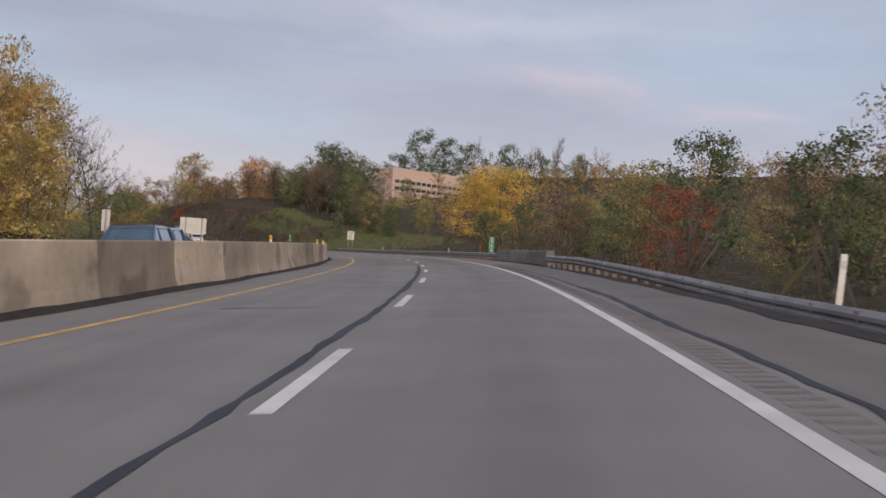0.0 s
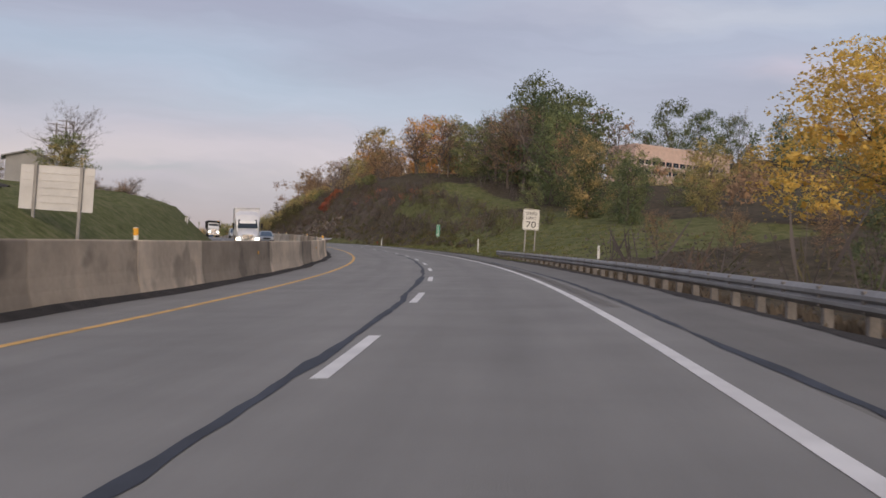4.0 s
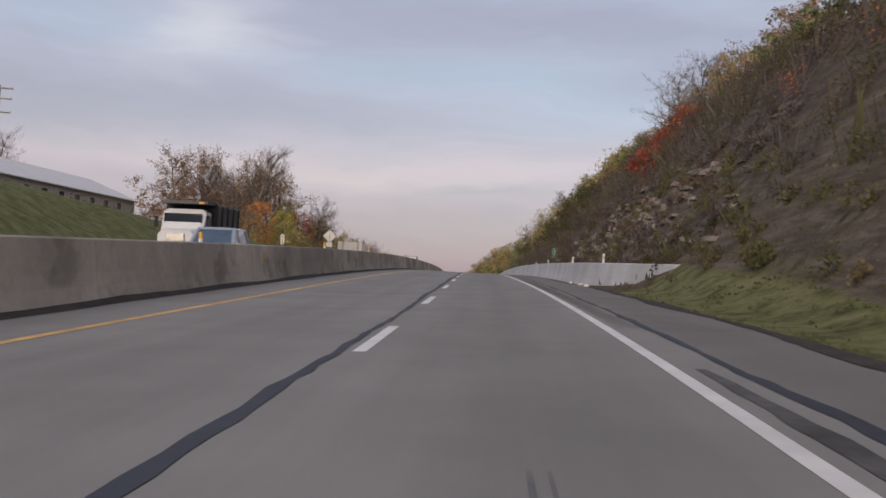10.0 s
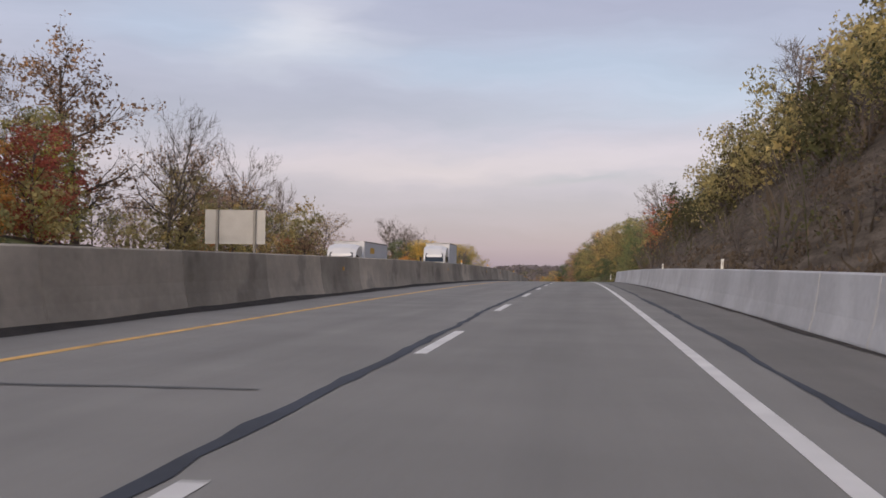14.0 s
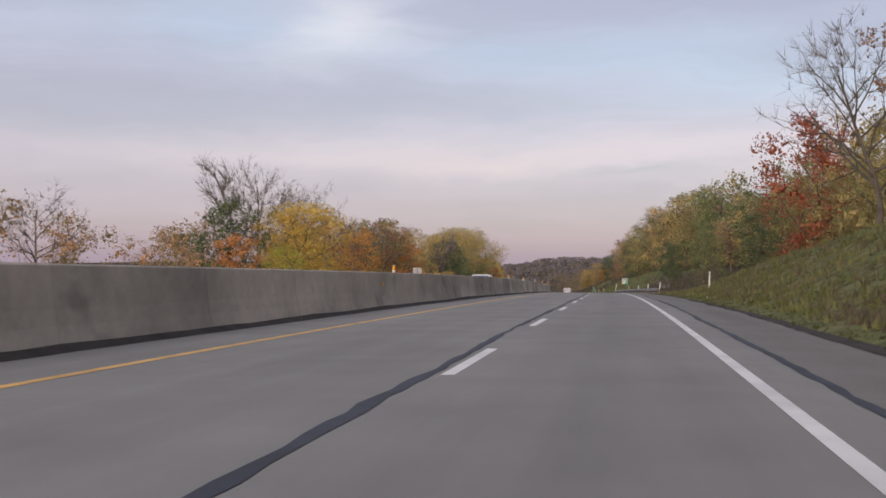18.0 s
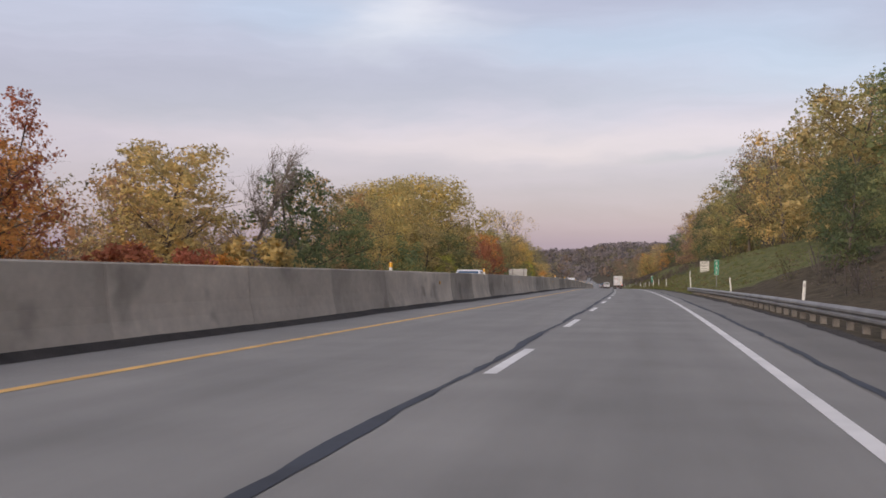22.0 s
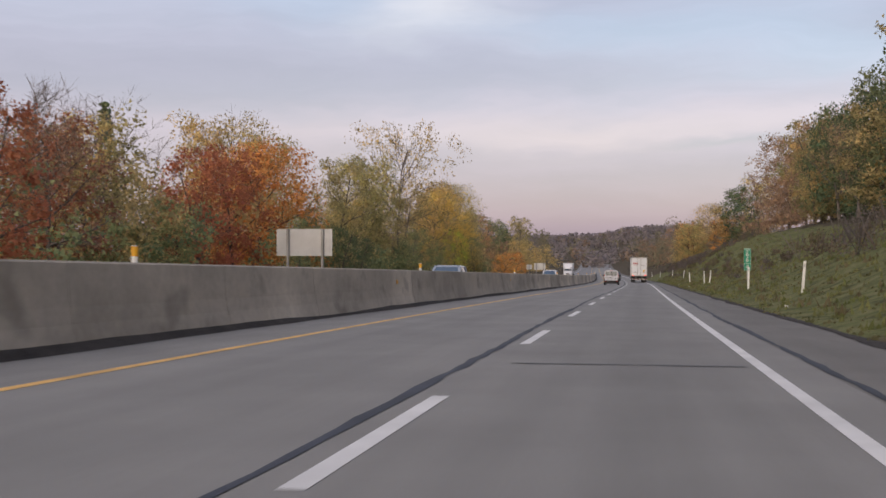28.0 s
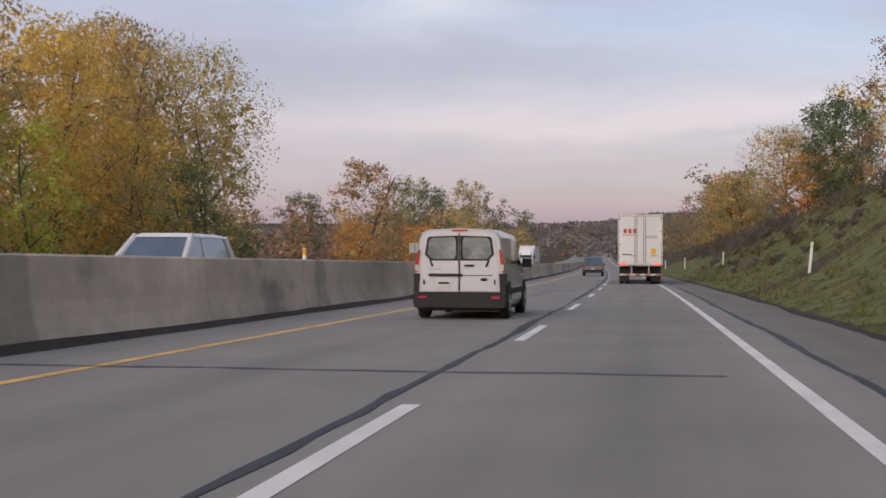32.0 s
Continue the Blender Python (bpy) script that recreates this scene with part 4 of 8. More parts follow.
# ---- signs, posts and poles ----
def slab(geo, w, h, y=0.0, t=0.006, r=0.05, mat=0, z0=0.0):
    """Thin plate with rounded corners, standing in the x-z plane."""
    pts = []
    for cx, cz, a0 in ((w / 2 - r, h - r, 0), (-w / 2 + r, h - r, 90), (-w / 2 + r, r, 180), (w / 2 - r, r, 270)):
        for k in range(4):
            a = radians(a0 + k * 30)
            pts.append((cx + r * math.cos(a), cz + r * math.sin(a) + z0))
    return geo.loft([[(x, y - t / 2, z) for x, z in pts], [(x, y + t / 2, z) for x, z in pts]], mat)


FACE = pose(0, 0, 0, 90, 0, 0)


def text_at(x, y, z):
    return pose(x, y, z) @ FACE


def sign_post(geo, x, z0, z1, r=0.035):
    return geo.box(x - r, x + r, 0.012, 0.012 + 1.6 * r, z0, z1, bevel=0.012)


def speed_sign(s, d, z):
    t = thing("speed_limit_sign", "white speed limit sign with black numerals on two posts", "road sign", m=on_ground(s, d, 0))
    for x in (-0.36, 0.36):
        part("post", sign_post(Geo(), x, -0.5, z + 1.3, 0.05), "steel", t)
    part("panel", slab(Geo(), 1.22, 1.52, 0, 0.01, 0.08, z0=z), "sign_white", t)
    b = Geo()
    o, i = Geo(), None
    for x0, x1, z0, z1 in ((-0.57, 0.57, z + 0.03, z + 0.05), (-0.57, 0.57, z + 1.47, z + 1.49), (-0.58, -0.56, z + 0.04, z + 1.48), (0.56, 0.58, z + 0.04, z + 1.48)):
        b.box(x0, x1, -0.008, -0.006, z0, z1)
    part("border", b, "sign_black", t)
    lettering("wording", "SPEED", 0.31, "sign_black", t, text_at(0, -0.009, z + 1.19), wide=1.02)
    lettering("wording", "LIMIT", 0.31, "sign_black", t, text_at(0, -0.009, z + 0.85), wide=1.02)
    lettering("numeral", "70", 0.62, "sign_black", t, text_at(0, -0.009, z + 0.38), wide=1.25)


def keep_right_sign(s, d, z):
    t = thing("keep_right_sign", "white regulatory sign with black wording on two posts", "road sign", m=on_ground(s, d, 0))
    for x in (-0.3, 0.3):
        part("post", sign_post(Geo(), x, -0.5, z + 1.3, 0.04), "steel", t)
    part("panel", slab(Geo(), 1.1, 1.38, 0, 0.01, 0.07, z0=z), "sign_white", t)
    b = Geo()
    for x0, x1, z0, z1 in ((-0.51, 0.51, z + 0.03, z + 0.045), (-0.51, 0.51, z + 1.335, z + 1.35), (-0.52, -0.505, z + 0.04, z + 1.34), (0.505, 0.52, z + 0.04, z + 1.34)):
        b.box(x0, x1, -0.008, -0.006, z0, z1)
    part("border", b, "sign_black", t)
    for i, (w, sz) in enumerate((("KEEP", 0.36), ("RIGHT", 0.34), ("EXCEPT", 0.21), ("TO PASS", 0.21))):
        lettering("wording", w, sz, "sign_black", t, text_at(0, -0.009, z + (1.14, 0.8, 0.46, 0.2)[i]), wide=1.0)


def mile_marker(s, d, z, digits):
    t = thing("mile_marker", "tall green mile marker with white digits on a steel post", "mile marker", "mile markers", m=on_ground(s, d, 0))
    part("post", sign_post(Geo(), 0, -0.5, z + 1.1, 0.03), "steel", t)
    part("panel", slab(Geo(), 0.42, 1.36, 0, 0.008, 0.03, z0=z), "sign_green", t)
    b = Geo()
    for x0, x1, z0, z1 in ((-0.2, 0.2, z + 0.01, z + 0.025), (-0.2, 0.2, z + 1.335, z + 1.35), (-0.2, -0.19, z + 0.02, z + 1.34), (0.19, 0.2, z + 0.02, z + 1.34), (-0.19, 0.19, z + 0.43, z + 0.445)):
        b.box(x0, x1, -0.007, -0.005, z0, z1)
    part("border", b, "sign_white", t)
    lettering("wording", "MILE", 0.15, "sign_white", t, text_at(0, -0.007, z + 1.24))
    for c, zz in zip(digits, (1.0, 0.66, 0.22)):
        lettering("numeral", c, 0.42, "sign_white", t, text_at(0, -0.007, z + zz))


def bankz(s, d, h):
    """Height over the ground of a point h over the pavement's plane."""
    return float(road(s, d, h)[2] - ground_point(s, d)[2])


speed_sign(203.4, 8.7, bankz(203.4, 8.7, 1.93))
keep_right_sign(799, 10.9, bankz(799, 10.9, 2.2))
mile_marker(98, 7.9, 0.95, "669"); mile_marker(250.3, 8.05, bankz(250.3, 8.05, 1.4), "668"); mile_marker(417.4, 8.7, bankz(417.4, 8.7, 1.55), "667")
mile_marker(758, 8.8, bankz(758, 8.8, 1.55), "665"); mile_marker(904, 8.2, bankz(904, 8.2, 1.45), "664")


def sign_back(s, d0, d1, h0, h1, seams):
    """Back of a large sign for oncoming traffic: ribbed aluminium planks on two steel posts."""
    d, w = (d0 + d1) / 2, d1 - d0
    t = thing("sign_back", "back of a large sign of ribbed aluminium planks on steel posts", "road sign", "oncoming sign backs", m=on_ground(s, d))
    z0, z1 = bankz(s, d, h0), bankz(s, d, h1)
    for k in range(seams):
        a, b = z0 + (z1 - z0) * k / seams, z0 + (z1 - z0) * (k + 1) / seams
        part("plank", Geo().box(-w / 2, w / 2, 0, 0.03, a + 0.006, b - 0.006), "sign_back", t)
    for k in range(seams + 1):
        a = z0 + (z1 - z0) * k / seams
        part("rib", Geo().box(-w / 2, w / 2, -0.04, 0.001, a - 0.012, a + 0.012), "sign_back", t)
    for x in (-w * 0.29, w * 0.33):
        part("post", Geo().box(x - 0.09, x + 0.09, -0.16, -0.042, -0.5, z1 + 0.02, bevel=0.02), "steel", t)


sign_back(183, -21.7, -17.8, 2.85, 5.2, 6); sign_back(496, -22.9, -18.8, 2.35, 4.6, 9); sign_back(907, -22.6, -18.7, 2.35, 4.15, 8); sign_back(1110, -20.5, -17.8, 2.2, 3.8, 6)


def small_back(s, d, h, w, hh, kind="plate"):
    t = thing("small_sign_back", "grey back of a small road sign on a steel post", "road sign", "oncoming sign backs", m=on_ground(s, d))
    z = bankz(s, d, h)
    part("post", Geo().box(-0.04, 0.04, -0.07, 0.0, -0.4, z - 0.05, bevel=0.01), "steel", t)
    if kind == "diamond":
        k = w / 2
        g = Geo().loft([[(0, y, z), (k, y, z - k), (0, y, z - 2 * k), (-k, y, z - k)] for y in (0.0, 0.012)])
        part("panel", g, "sign_back", t)
        part("tab", slab(Geo(), 0.75, 0.6, 0.005, 0.01, 0.04, z0=z - 2 * k - 0.55), "sign_back", t)
    else:
        part("panel", slab(Geo(), w, hh, 0.006, 0.01, 0.05, z0=z - hh), "sign_back", t)


small_back(456, -19.2, 4.9, 1.75, 0, "diamond"); small_back(634, -23.5, 3.5, 0.55, 1.2); small_back(655.5, -18.4, 2.62, 0.95, 0.9); small_back(72, -19, 3.4, 0.5, 1.3); small_back(253.9, -19.9, 3.16, 0.35, 1.1); small_back(417.8, -19, 2.9, 0.4, 1.0)
small_back(1066.8, -19, 3.2, 1.1, 1.0); small_back(300, -18.5, 2.6, 0.3, 0.5)


def delineator(red=False):
    t = thing("delineator", "red plastic marker post at the roadside" if red else "slim white marker post at the roadside", "marker post", "marker posts")
    g = Geo().loft([[(-0.05, -0.01, z), (0.0, -0.022, z), (0.05, -0.01, z), (0.05, 0.0, z), (0, -0.01, z), (-0.05, 0.0, z)] for z in (-0.3, 1.05, 1.12)])
    part("blade", g, "delineator_red" if red else "delineator_white", t)
    if not red:
        part("reflector", Geo().box(-0.035, 0.035, -0.03, -0.023, 0.9, 1.02), "sign_back", t)
    return t


w0, r0 = delineator(), delineator(True)
first_w = first_r = True
for i, (s, d) in enumerate(((18.2, 6.75), (118, 6.9), (168, 6.9), (215.2, 6.55), (284.5, 6.7), (352, 6.6), (369, 6.6), (391, 6.6), (412, 6.6), (436, 6.6), (462, 6.6), (490, 6.6), (552, 6.6), (608.6, 7.9), (650, 6.9),
                            (672, 6.9), (694, 6.9), (731.4, 7.66), (768, 7.2), (797, 9.0), (822, 7.4), (846, 7.4), (873.9, 7.46), (893, 7.3), (931.4, 7.47), (937.4, 7.33), (965, 7.2), (998.6, 7.9), (1040, 8.2), (1075, 7.6), (1110, 7.4))):
    m = on_ground(s, d, 0, lean=(random.uniform(-4, 4), random.uniform(-6, 6)))
    if first_w: w0.matrix_basis = m; first_w = False
    else: copy_thing(w0, m)
for s, d, k in ((90.7, 7.4, 1.2), (102, 7.5, 1.2), (294.5, 7.8, 0.36)):
    m = on_ground(s, d, 0, lean=(0, random.uniform(-5, 5))) @ Matrix.Diagonal((1, 1, k, 1))
    if first_r: r0.matrix_basis = m; first_r = False
    else: copy_thing(r0, m)


def utility_pole(s, d, height, label, cans=2):
    t = thing("utility_pole", label, "utility pole", "utility poles", m=on_ground(s, d, 0, 15))
    part("pole", Geo().tube((0, 0, -0.5), (0, 0, height), 0.17, 0.11, 8), "wood_post", t)
    for i, z in enumerate((height - 0.3, height - 1.3, height - 2.6)):
        arm = part("crossarm", Geo().box(-1.3 + 0.1 * i, 1.3 - 0.1 * i, -0.2, -0.08, z - 0.06, z + 0.06), "wood_post", t)
        for x in (-1.15, -0.5, 0.5, 1.15):
            part("insulator", Geo().tube((x, -0.14, z + 0.06), (x, -0.14, z + 0.22), 0.045, 0.035, 6), "sign_back", arm)
    for k in range(cans):
        x = (-0.55, 0.55, 0.0)[k]
        part("transformer", Geo().tube((x, -0.35, height - 4.3), (x, -0.35, height - 3.3), 0.27, 0.27, 10), "steel", t)
    return t


utility_pole(314.4, -39.6, 11.2, "timber utility pole with crossarms and transformers", 2); utility_pole(316.2, -41.2, 10.6, "timber utility pole with crossarms and transformers", 2)
utility_pole(404.5, -45.6, 10.6, "timber utility pole with crossarms and transformers", 2); utility_pole(408.5, -45.2, 10.6, "timber utility pole with crossarms", 0)
for sag in (0, 1, 2):
    g = Geo()
    a, b = Vector(ground_point(315.5, -41.3 + 0.9 * (sag - 1), 9.3)), Vector(ground_point(406, -45.4 + 0.9 * (sag - 1), 8.8))
    pts = [a.lerp(b, k / 10) - Vector((0, 0, 1.2 * (1 - (k / 5 - 1) ** 2))) for k in range(11)]
    g.loft([[tuple(p + Vector((0.012 * math.cos(c), 0, 0.012 * math.sin(c)))) for c in (0.5, 2.6, 4.7)] for p in pts])
    tagged(part("power_line", g, "black_plastic"), "sagging dark power line between two poles", "cable", "power lines")


# ---- trees and brush ----
LEAF = {
    "yellow": leaf_material("leaf_yellow", (0.76, 0.555, 0.16), (0.85, 0.66, 0.21), 0.004),
    "gold": leaf_material("leaf_gold", (0.484, 0.4, 0.174), (0.787, 0.59, 0.258), 0.012),
    "olive": leaf_material("leaf_olive", (0.358, 0.328, 0.155), (0.629, 0.507, 0.233), 0.015),
    "orange": leaf_material("leaf_orange", (0.70, 0.335, 0.11), (0.80, 0.46, 0.16), 0.008),
    "red": leaf_material("leaf_red", (0.45, 0.155, 0.105), (0.56, 0.23, 0.13), 0.01),
    "maroon": leaf_material("leaf_maroon", (0.364, 0.152, 0.116), (0.506, 0.211, 0.128), 0.01),
    "green": leaf_material("leaf_green", (0.224, 0.267, 0.139), (0.397, 0.397, 0.184), 0.015),
    "lime": leaf_material("leaf_lime", (0.553, 0.576, 0.14), (0.742, 0.671, 0.163), 0.012),
    "dark": leaf_material("leaf_dark", (0.14, 0.187, 0.11), (0.234, 0.258, 0.128), 0.015),
    "brown": leaf_material("leaf_brown", (0.329, 0.234, 0.163), (0.506, 0.34, 0.199), 0.012),
    "grey": leaf_material("leaf_grey", (0.27, 0.234, 0.199), (0.388, 0.317, 0.258), 0.01),
    "straw": leaf_material("leaf_straw", (0.4, 0.32, 0.19), (0.5, 0.4, 0.25), 0.01),
    "scrub": leaf_material("scrub", (0.125, 0.1, 0.078), (0.21, 0.165, 0.125), 0.012, (0.85, 1.25)),
    "scrub_grey": leaf_material("scrub_grey", (0.14, 0.122, 0.115), (0.21, 0.18, 0.165), 0.01, (0.85, 1.2)),
    "scrub_straw": leaf_material("scrub_straw", (0.17, 0.14, 0.085), (0.25, 0.205, 0.125), 0.01, (0.85, 1.2)),
    "scrub_green": leaf_material("scrub_green", (0.115, 0.12, 0.06), (0.2, 0.185, 0.095), 0.012, (0.85, 1.25)),
    "grass_blade": leaf_material("grass_blade", (0.16, 0.18, 0.066), (0.25, 0.24, 0.105), 0.012, (0.85, 1.25)),
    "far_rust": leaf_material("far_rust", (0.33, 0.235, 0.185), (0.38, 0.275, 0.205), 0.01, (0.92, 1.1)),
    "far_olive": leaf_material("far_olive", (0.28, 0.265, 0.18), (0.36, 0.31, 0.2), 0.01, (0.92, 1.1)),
    # bare woods' own grey-mauve, paled further to put distance haze into it
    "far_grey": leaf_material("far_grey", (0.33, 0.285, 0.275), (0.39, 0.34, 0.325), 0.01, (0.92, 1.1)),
    "mixed": leaf_material("leaf_mixed", (0.312, 0.292, 0.153), (0.637, 0.408, 0.201), 0.02),
}


def leaves(centres, per, radius, size, rnd, flat=0.6):
    """Small folded leaf blades scattered round clump centres."""
    c = np.repeat(np.asarray(centres), per, 0)
    n = len(c)
    r = rnd.randn(n, 3)
    r /= np.linalg.norm(r, axis=1)[:, None] + 1e-9
    c = c + r * (rnd.rand(n, 1) ** 0.45) * radius * np.array([1, 1, flat])
    u = rnd.randn(n, 3); u /= np.linalg.norm(u, axis=1)[:, None]
    w = rnd.randn(n, 3); w -= (w * u).sum(1)[:, None] * u; w /= np.linalg.norm(w, axis=1)[:, None]
    k = size * (0.6 + 0.8 * rnd.rand(n, 1))
    v = np.stack([c - u * k * 0.6, c + w * k * 0.42, c + u * k * 0.6, c - w * k * 0.42], 1)
    return v.reshape(-1, 3), np.arange(n * 4).reshape(-1, 4)


def leaf_mesh(name, verts, faces, mat, normals=None):
    me = bpy.data.meshes.new(name)
    me.vertices.add(len(verts)); me.vertices.foreach_set("co", np.asarray(verts, np.float32).ravel())
    nf, fw = np.shape(faces)
    if normals is not None:
        V, F = np.asarray(verts), np.asarray(faces)
        ng = np.cross(V[F[:, 1]] - V[F[:, 0]], V[F[:, -1]] - V[F[:, 0]])
        faces = np.where(((ng * normals[F[:, 0]]).sum(1) < 0)[:, None], F[:, ::-1], F)
    me.loops.add(nf * fw); me.loops.foreach_set("vertex_index", np.asarray(faces, np.int32).ravel())
    me.polygons.add(nf); me.polygons.foreach_set("loop_start", np.arange(nf, dtype=np.int32) * fw)
    me.materials.append(mat)
    me.update(calc_edges=True)
    if normals is not None:
        me.polygons.foreach_set("use_smooth", [True] * nf)
        me.normals_split_custom_set_from_vertices(normals.tolist())
    return me


def limb(geo, start, direction, length, r0, rnd, kids, sides=4, wander=0.2, up=0.1):
    """A tapering, wandering branch with side branches; returns its points."""
    p, d, r = np.array(start, float), np.array(direction, float), r0
    pts = [p.copy()]
    for i in range(3):
        d = d + rnd.randn(3) * wander; d[2] += up; d /= np.linalg.norm(d)
        q = p + d * length / 3
        r1 = r0 * (1 - 0.28 * (i + 1))
        geo.tube(p, q, r, r1, sides, caps=False)
        p, r = q, r1
        pts.append(p.copy())
        if kids and i < 2:
            for _ in range(kids):
                t = np.cross(d, rnd.randn(3)); t /= np.linalg.norm(t) + 1e-9
                nd = d * 0.7 + t * 0.75
                pts += limb(geo, p, nd / np.linalg.norm(nd), length * (0.4 + 0.25 * rnd.rand()), max(r * 0.65, 0.012), rnd, kids - 1 if kids > 2 else 0, 3, wander, up)
    return pts


def twigs(centres, per, length, thick, rnd):
    """Fine twigs fanning up and out from branch points: thin tapering blades."""
    c = np.repeat(np.asarray(centres), per, 0)
    n = len(c)
    d = rnd.randn(n, 3) * 0.5
    out = c.copy(); out[:, 2] = 0
    d += out / (np.linalg.norm(out, axis=1)[:, None] + 1e-6) * 0.5; d[:, 2] += 0.65
    d /= np.linalg.norm(d, axis=1)[:, None]
    w = rnd.randn(n, 3); w -= (w * d).sum(1)[:, None] * d; w /= np.linalg.norm(w, axis=1)[:, None]
    k = length * (0.4 + 0.9 * rnd.rand(n, 1))
    bend = rnd.randn(n, 3) * 0.015 * k
    v = np.stack([c - w * thick, c + w * thick, c + d * k * 0.55 + bend + w * thick * 0.6, c + d * k + bend * 0.5], 1)
    return v.reshape(-1, 3), np.arange(n * 4).reshape(-1, 4)


def blades(P, size, rnd, tangent=None):
    """One small three-cornered leaf at each point."""
    n = len(P)
    e = rnd.randn(n, 3)
    w = rnd.randn(n, 3)
    if tangent is not None:
        e -= (e * tangent).sum(1)[:, None] * tangent * 0.8
        w -= (w * tangent).sum(1)[:, None] * tangent * 0.8
    e /= np.linalg.norm(e, axis=1)[:, None]
    w -= (w * e).sum(1)[:, None] * e
    w /= np.linalg.norm(w, axis=1)[:, None]
    k = np.asarray(size).reshape(-1, 1) * (0.65 + 0.7 * rnd.rand(n, 1))
    lop = 0.25 * rnd.randn(n, 1)
    return np.stack([P - e * k * 0.45 + w * k * 0.45, P + e * k * 0.6 + w * k * lop, P - e * k * 0.4 - w * k * 0.45], 1).reshape(-1, 3)


def boughs(c, r, per, leaf, rnd, core=22, flat=0.8, mid=None, limit=None, shell=(0.5, 1.2), clear=0.55):
    """Foliage masses: inner sprays under many small leaves; returns points, faces, normals."""
    c, r = np.asarray(c, float), np.asarray(r, float)
    mid = c.mean(0) if mid is None else mid
    squash = np.array([1, 1, flat])
    V, NV = [], []
    for layer, count, size in ((0, core, None), (1, per, leaf)):
        if not count:
            continue
        lc, lr = np.repeat(c, count, 0), np.repeat(r, count)
        u = rnd.randn(len(lc), 3); u[:, 2] += 0.2
        u /= np.linalg.norm(u, axis=1)[:, None]
        if layer:
            grp = np.arange(len(u)) // 6 * 6
            u = u[grp] + u * 0.2
            u /= np.linalg.norm(u, axis=1)[:, None]
            rad = shell[0] + (shell[1] - shell[0]) * rnd.rand(len(u)) ** 0.9
            size = np.full(len(u), leaf)
        else:
            rad = 0.15 + 0.4 * rnd.rand(len(u))
            size = lr * 0.19
        P = lc + u * (lr * rad)[:, None] * squash
        keep = np.ones(len(P), bool)
        if layer and clear:
            for k in range(len(c)):
                keep &= np.linalg.norm((P - c[k]) / (r[k] * squash), axis=1) > clear * 0.999 * min(1, shell[0] / clear)
        if limit is not None:
            keep &= P[:, 2] > limit
        P, u, size = P[keep], u[keep], size[keep]
        V.append(blades(P, size, rnd, None if layer else u))
        far = P - mid; far /= np.linalg.norm(far, axis=1)[:, None] + 1e-6
        g = u * 0.7 + far * 0.45 + rnd.randn(len(P), 3) * (0.3 if layer else 0.1) + np.array([0, 0, 0.25])
        NV.append(np.repeat(g / np.linalg.norm(g, axis=1)[:, None], 3, 0))
    V = np.concatenate(V)
    return V, np.arange(len(V)).reshape(-1, 3), np.concatenate(NV)


def crown_masses(nb, height, spread, low, rnd, form):
    """Centres and sizes of the foliage masses of a crown with an uneven outline."""
    c, r = [], []
    ph = rnd.rand(4) * 6.28
    for k in range(nb):
        z = (k + 0.5) / nb
        a = k * 2.39996 + rnd.rand() * 0.8
        if form == "vase": wide = 0.4 + 0.6 * math.sin(math.pi * min(1, z * 0.78 + 0.1))
        elif form == "fan": wide = 0.5 + 0.5 * min(1, z / 0.45) if z < 0.7 else math.sqrt(max(0.1, 1 - ((z - 0.7) / 0.33) ** 2))
        elif form == "dome": wide = 0.9 if z < 0.45 else math.sqrt(max(0.04, 1 - ((z - 0.45) / 0.57) ** 2))
        else: wide = math.sqrt(max(0.06, 1 - ((z - 0.42) / 0.62) ** 2))
        wide *= 1 + 0.14 * math.sin(2 * a + ph[0]) + 0.1 * math.sin(3 * a + 7 * z + ph[1])
        rr = spread * (0.40 - 0.10 * z) * (0.8 + 0.45 * rnd.rand())
        rho = (0.62 + 0.3 * rnd.rand()) * wide * spread - rr * 0.25
        zz = height * (low + (1 - low) * (0.05 + 0.9 * z))
        zz = min(zz, height - rr * 0.8) if k < nb - 1 else height - rr * 0.9
        c.append((math.cos(a) * max(rho, 0), math.sin(a) * max(rho, 0), max(zz, rr * 0.45))); r.append(rr)
    return np.array(c), np.array(r)


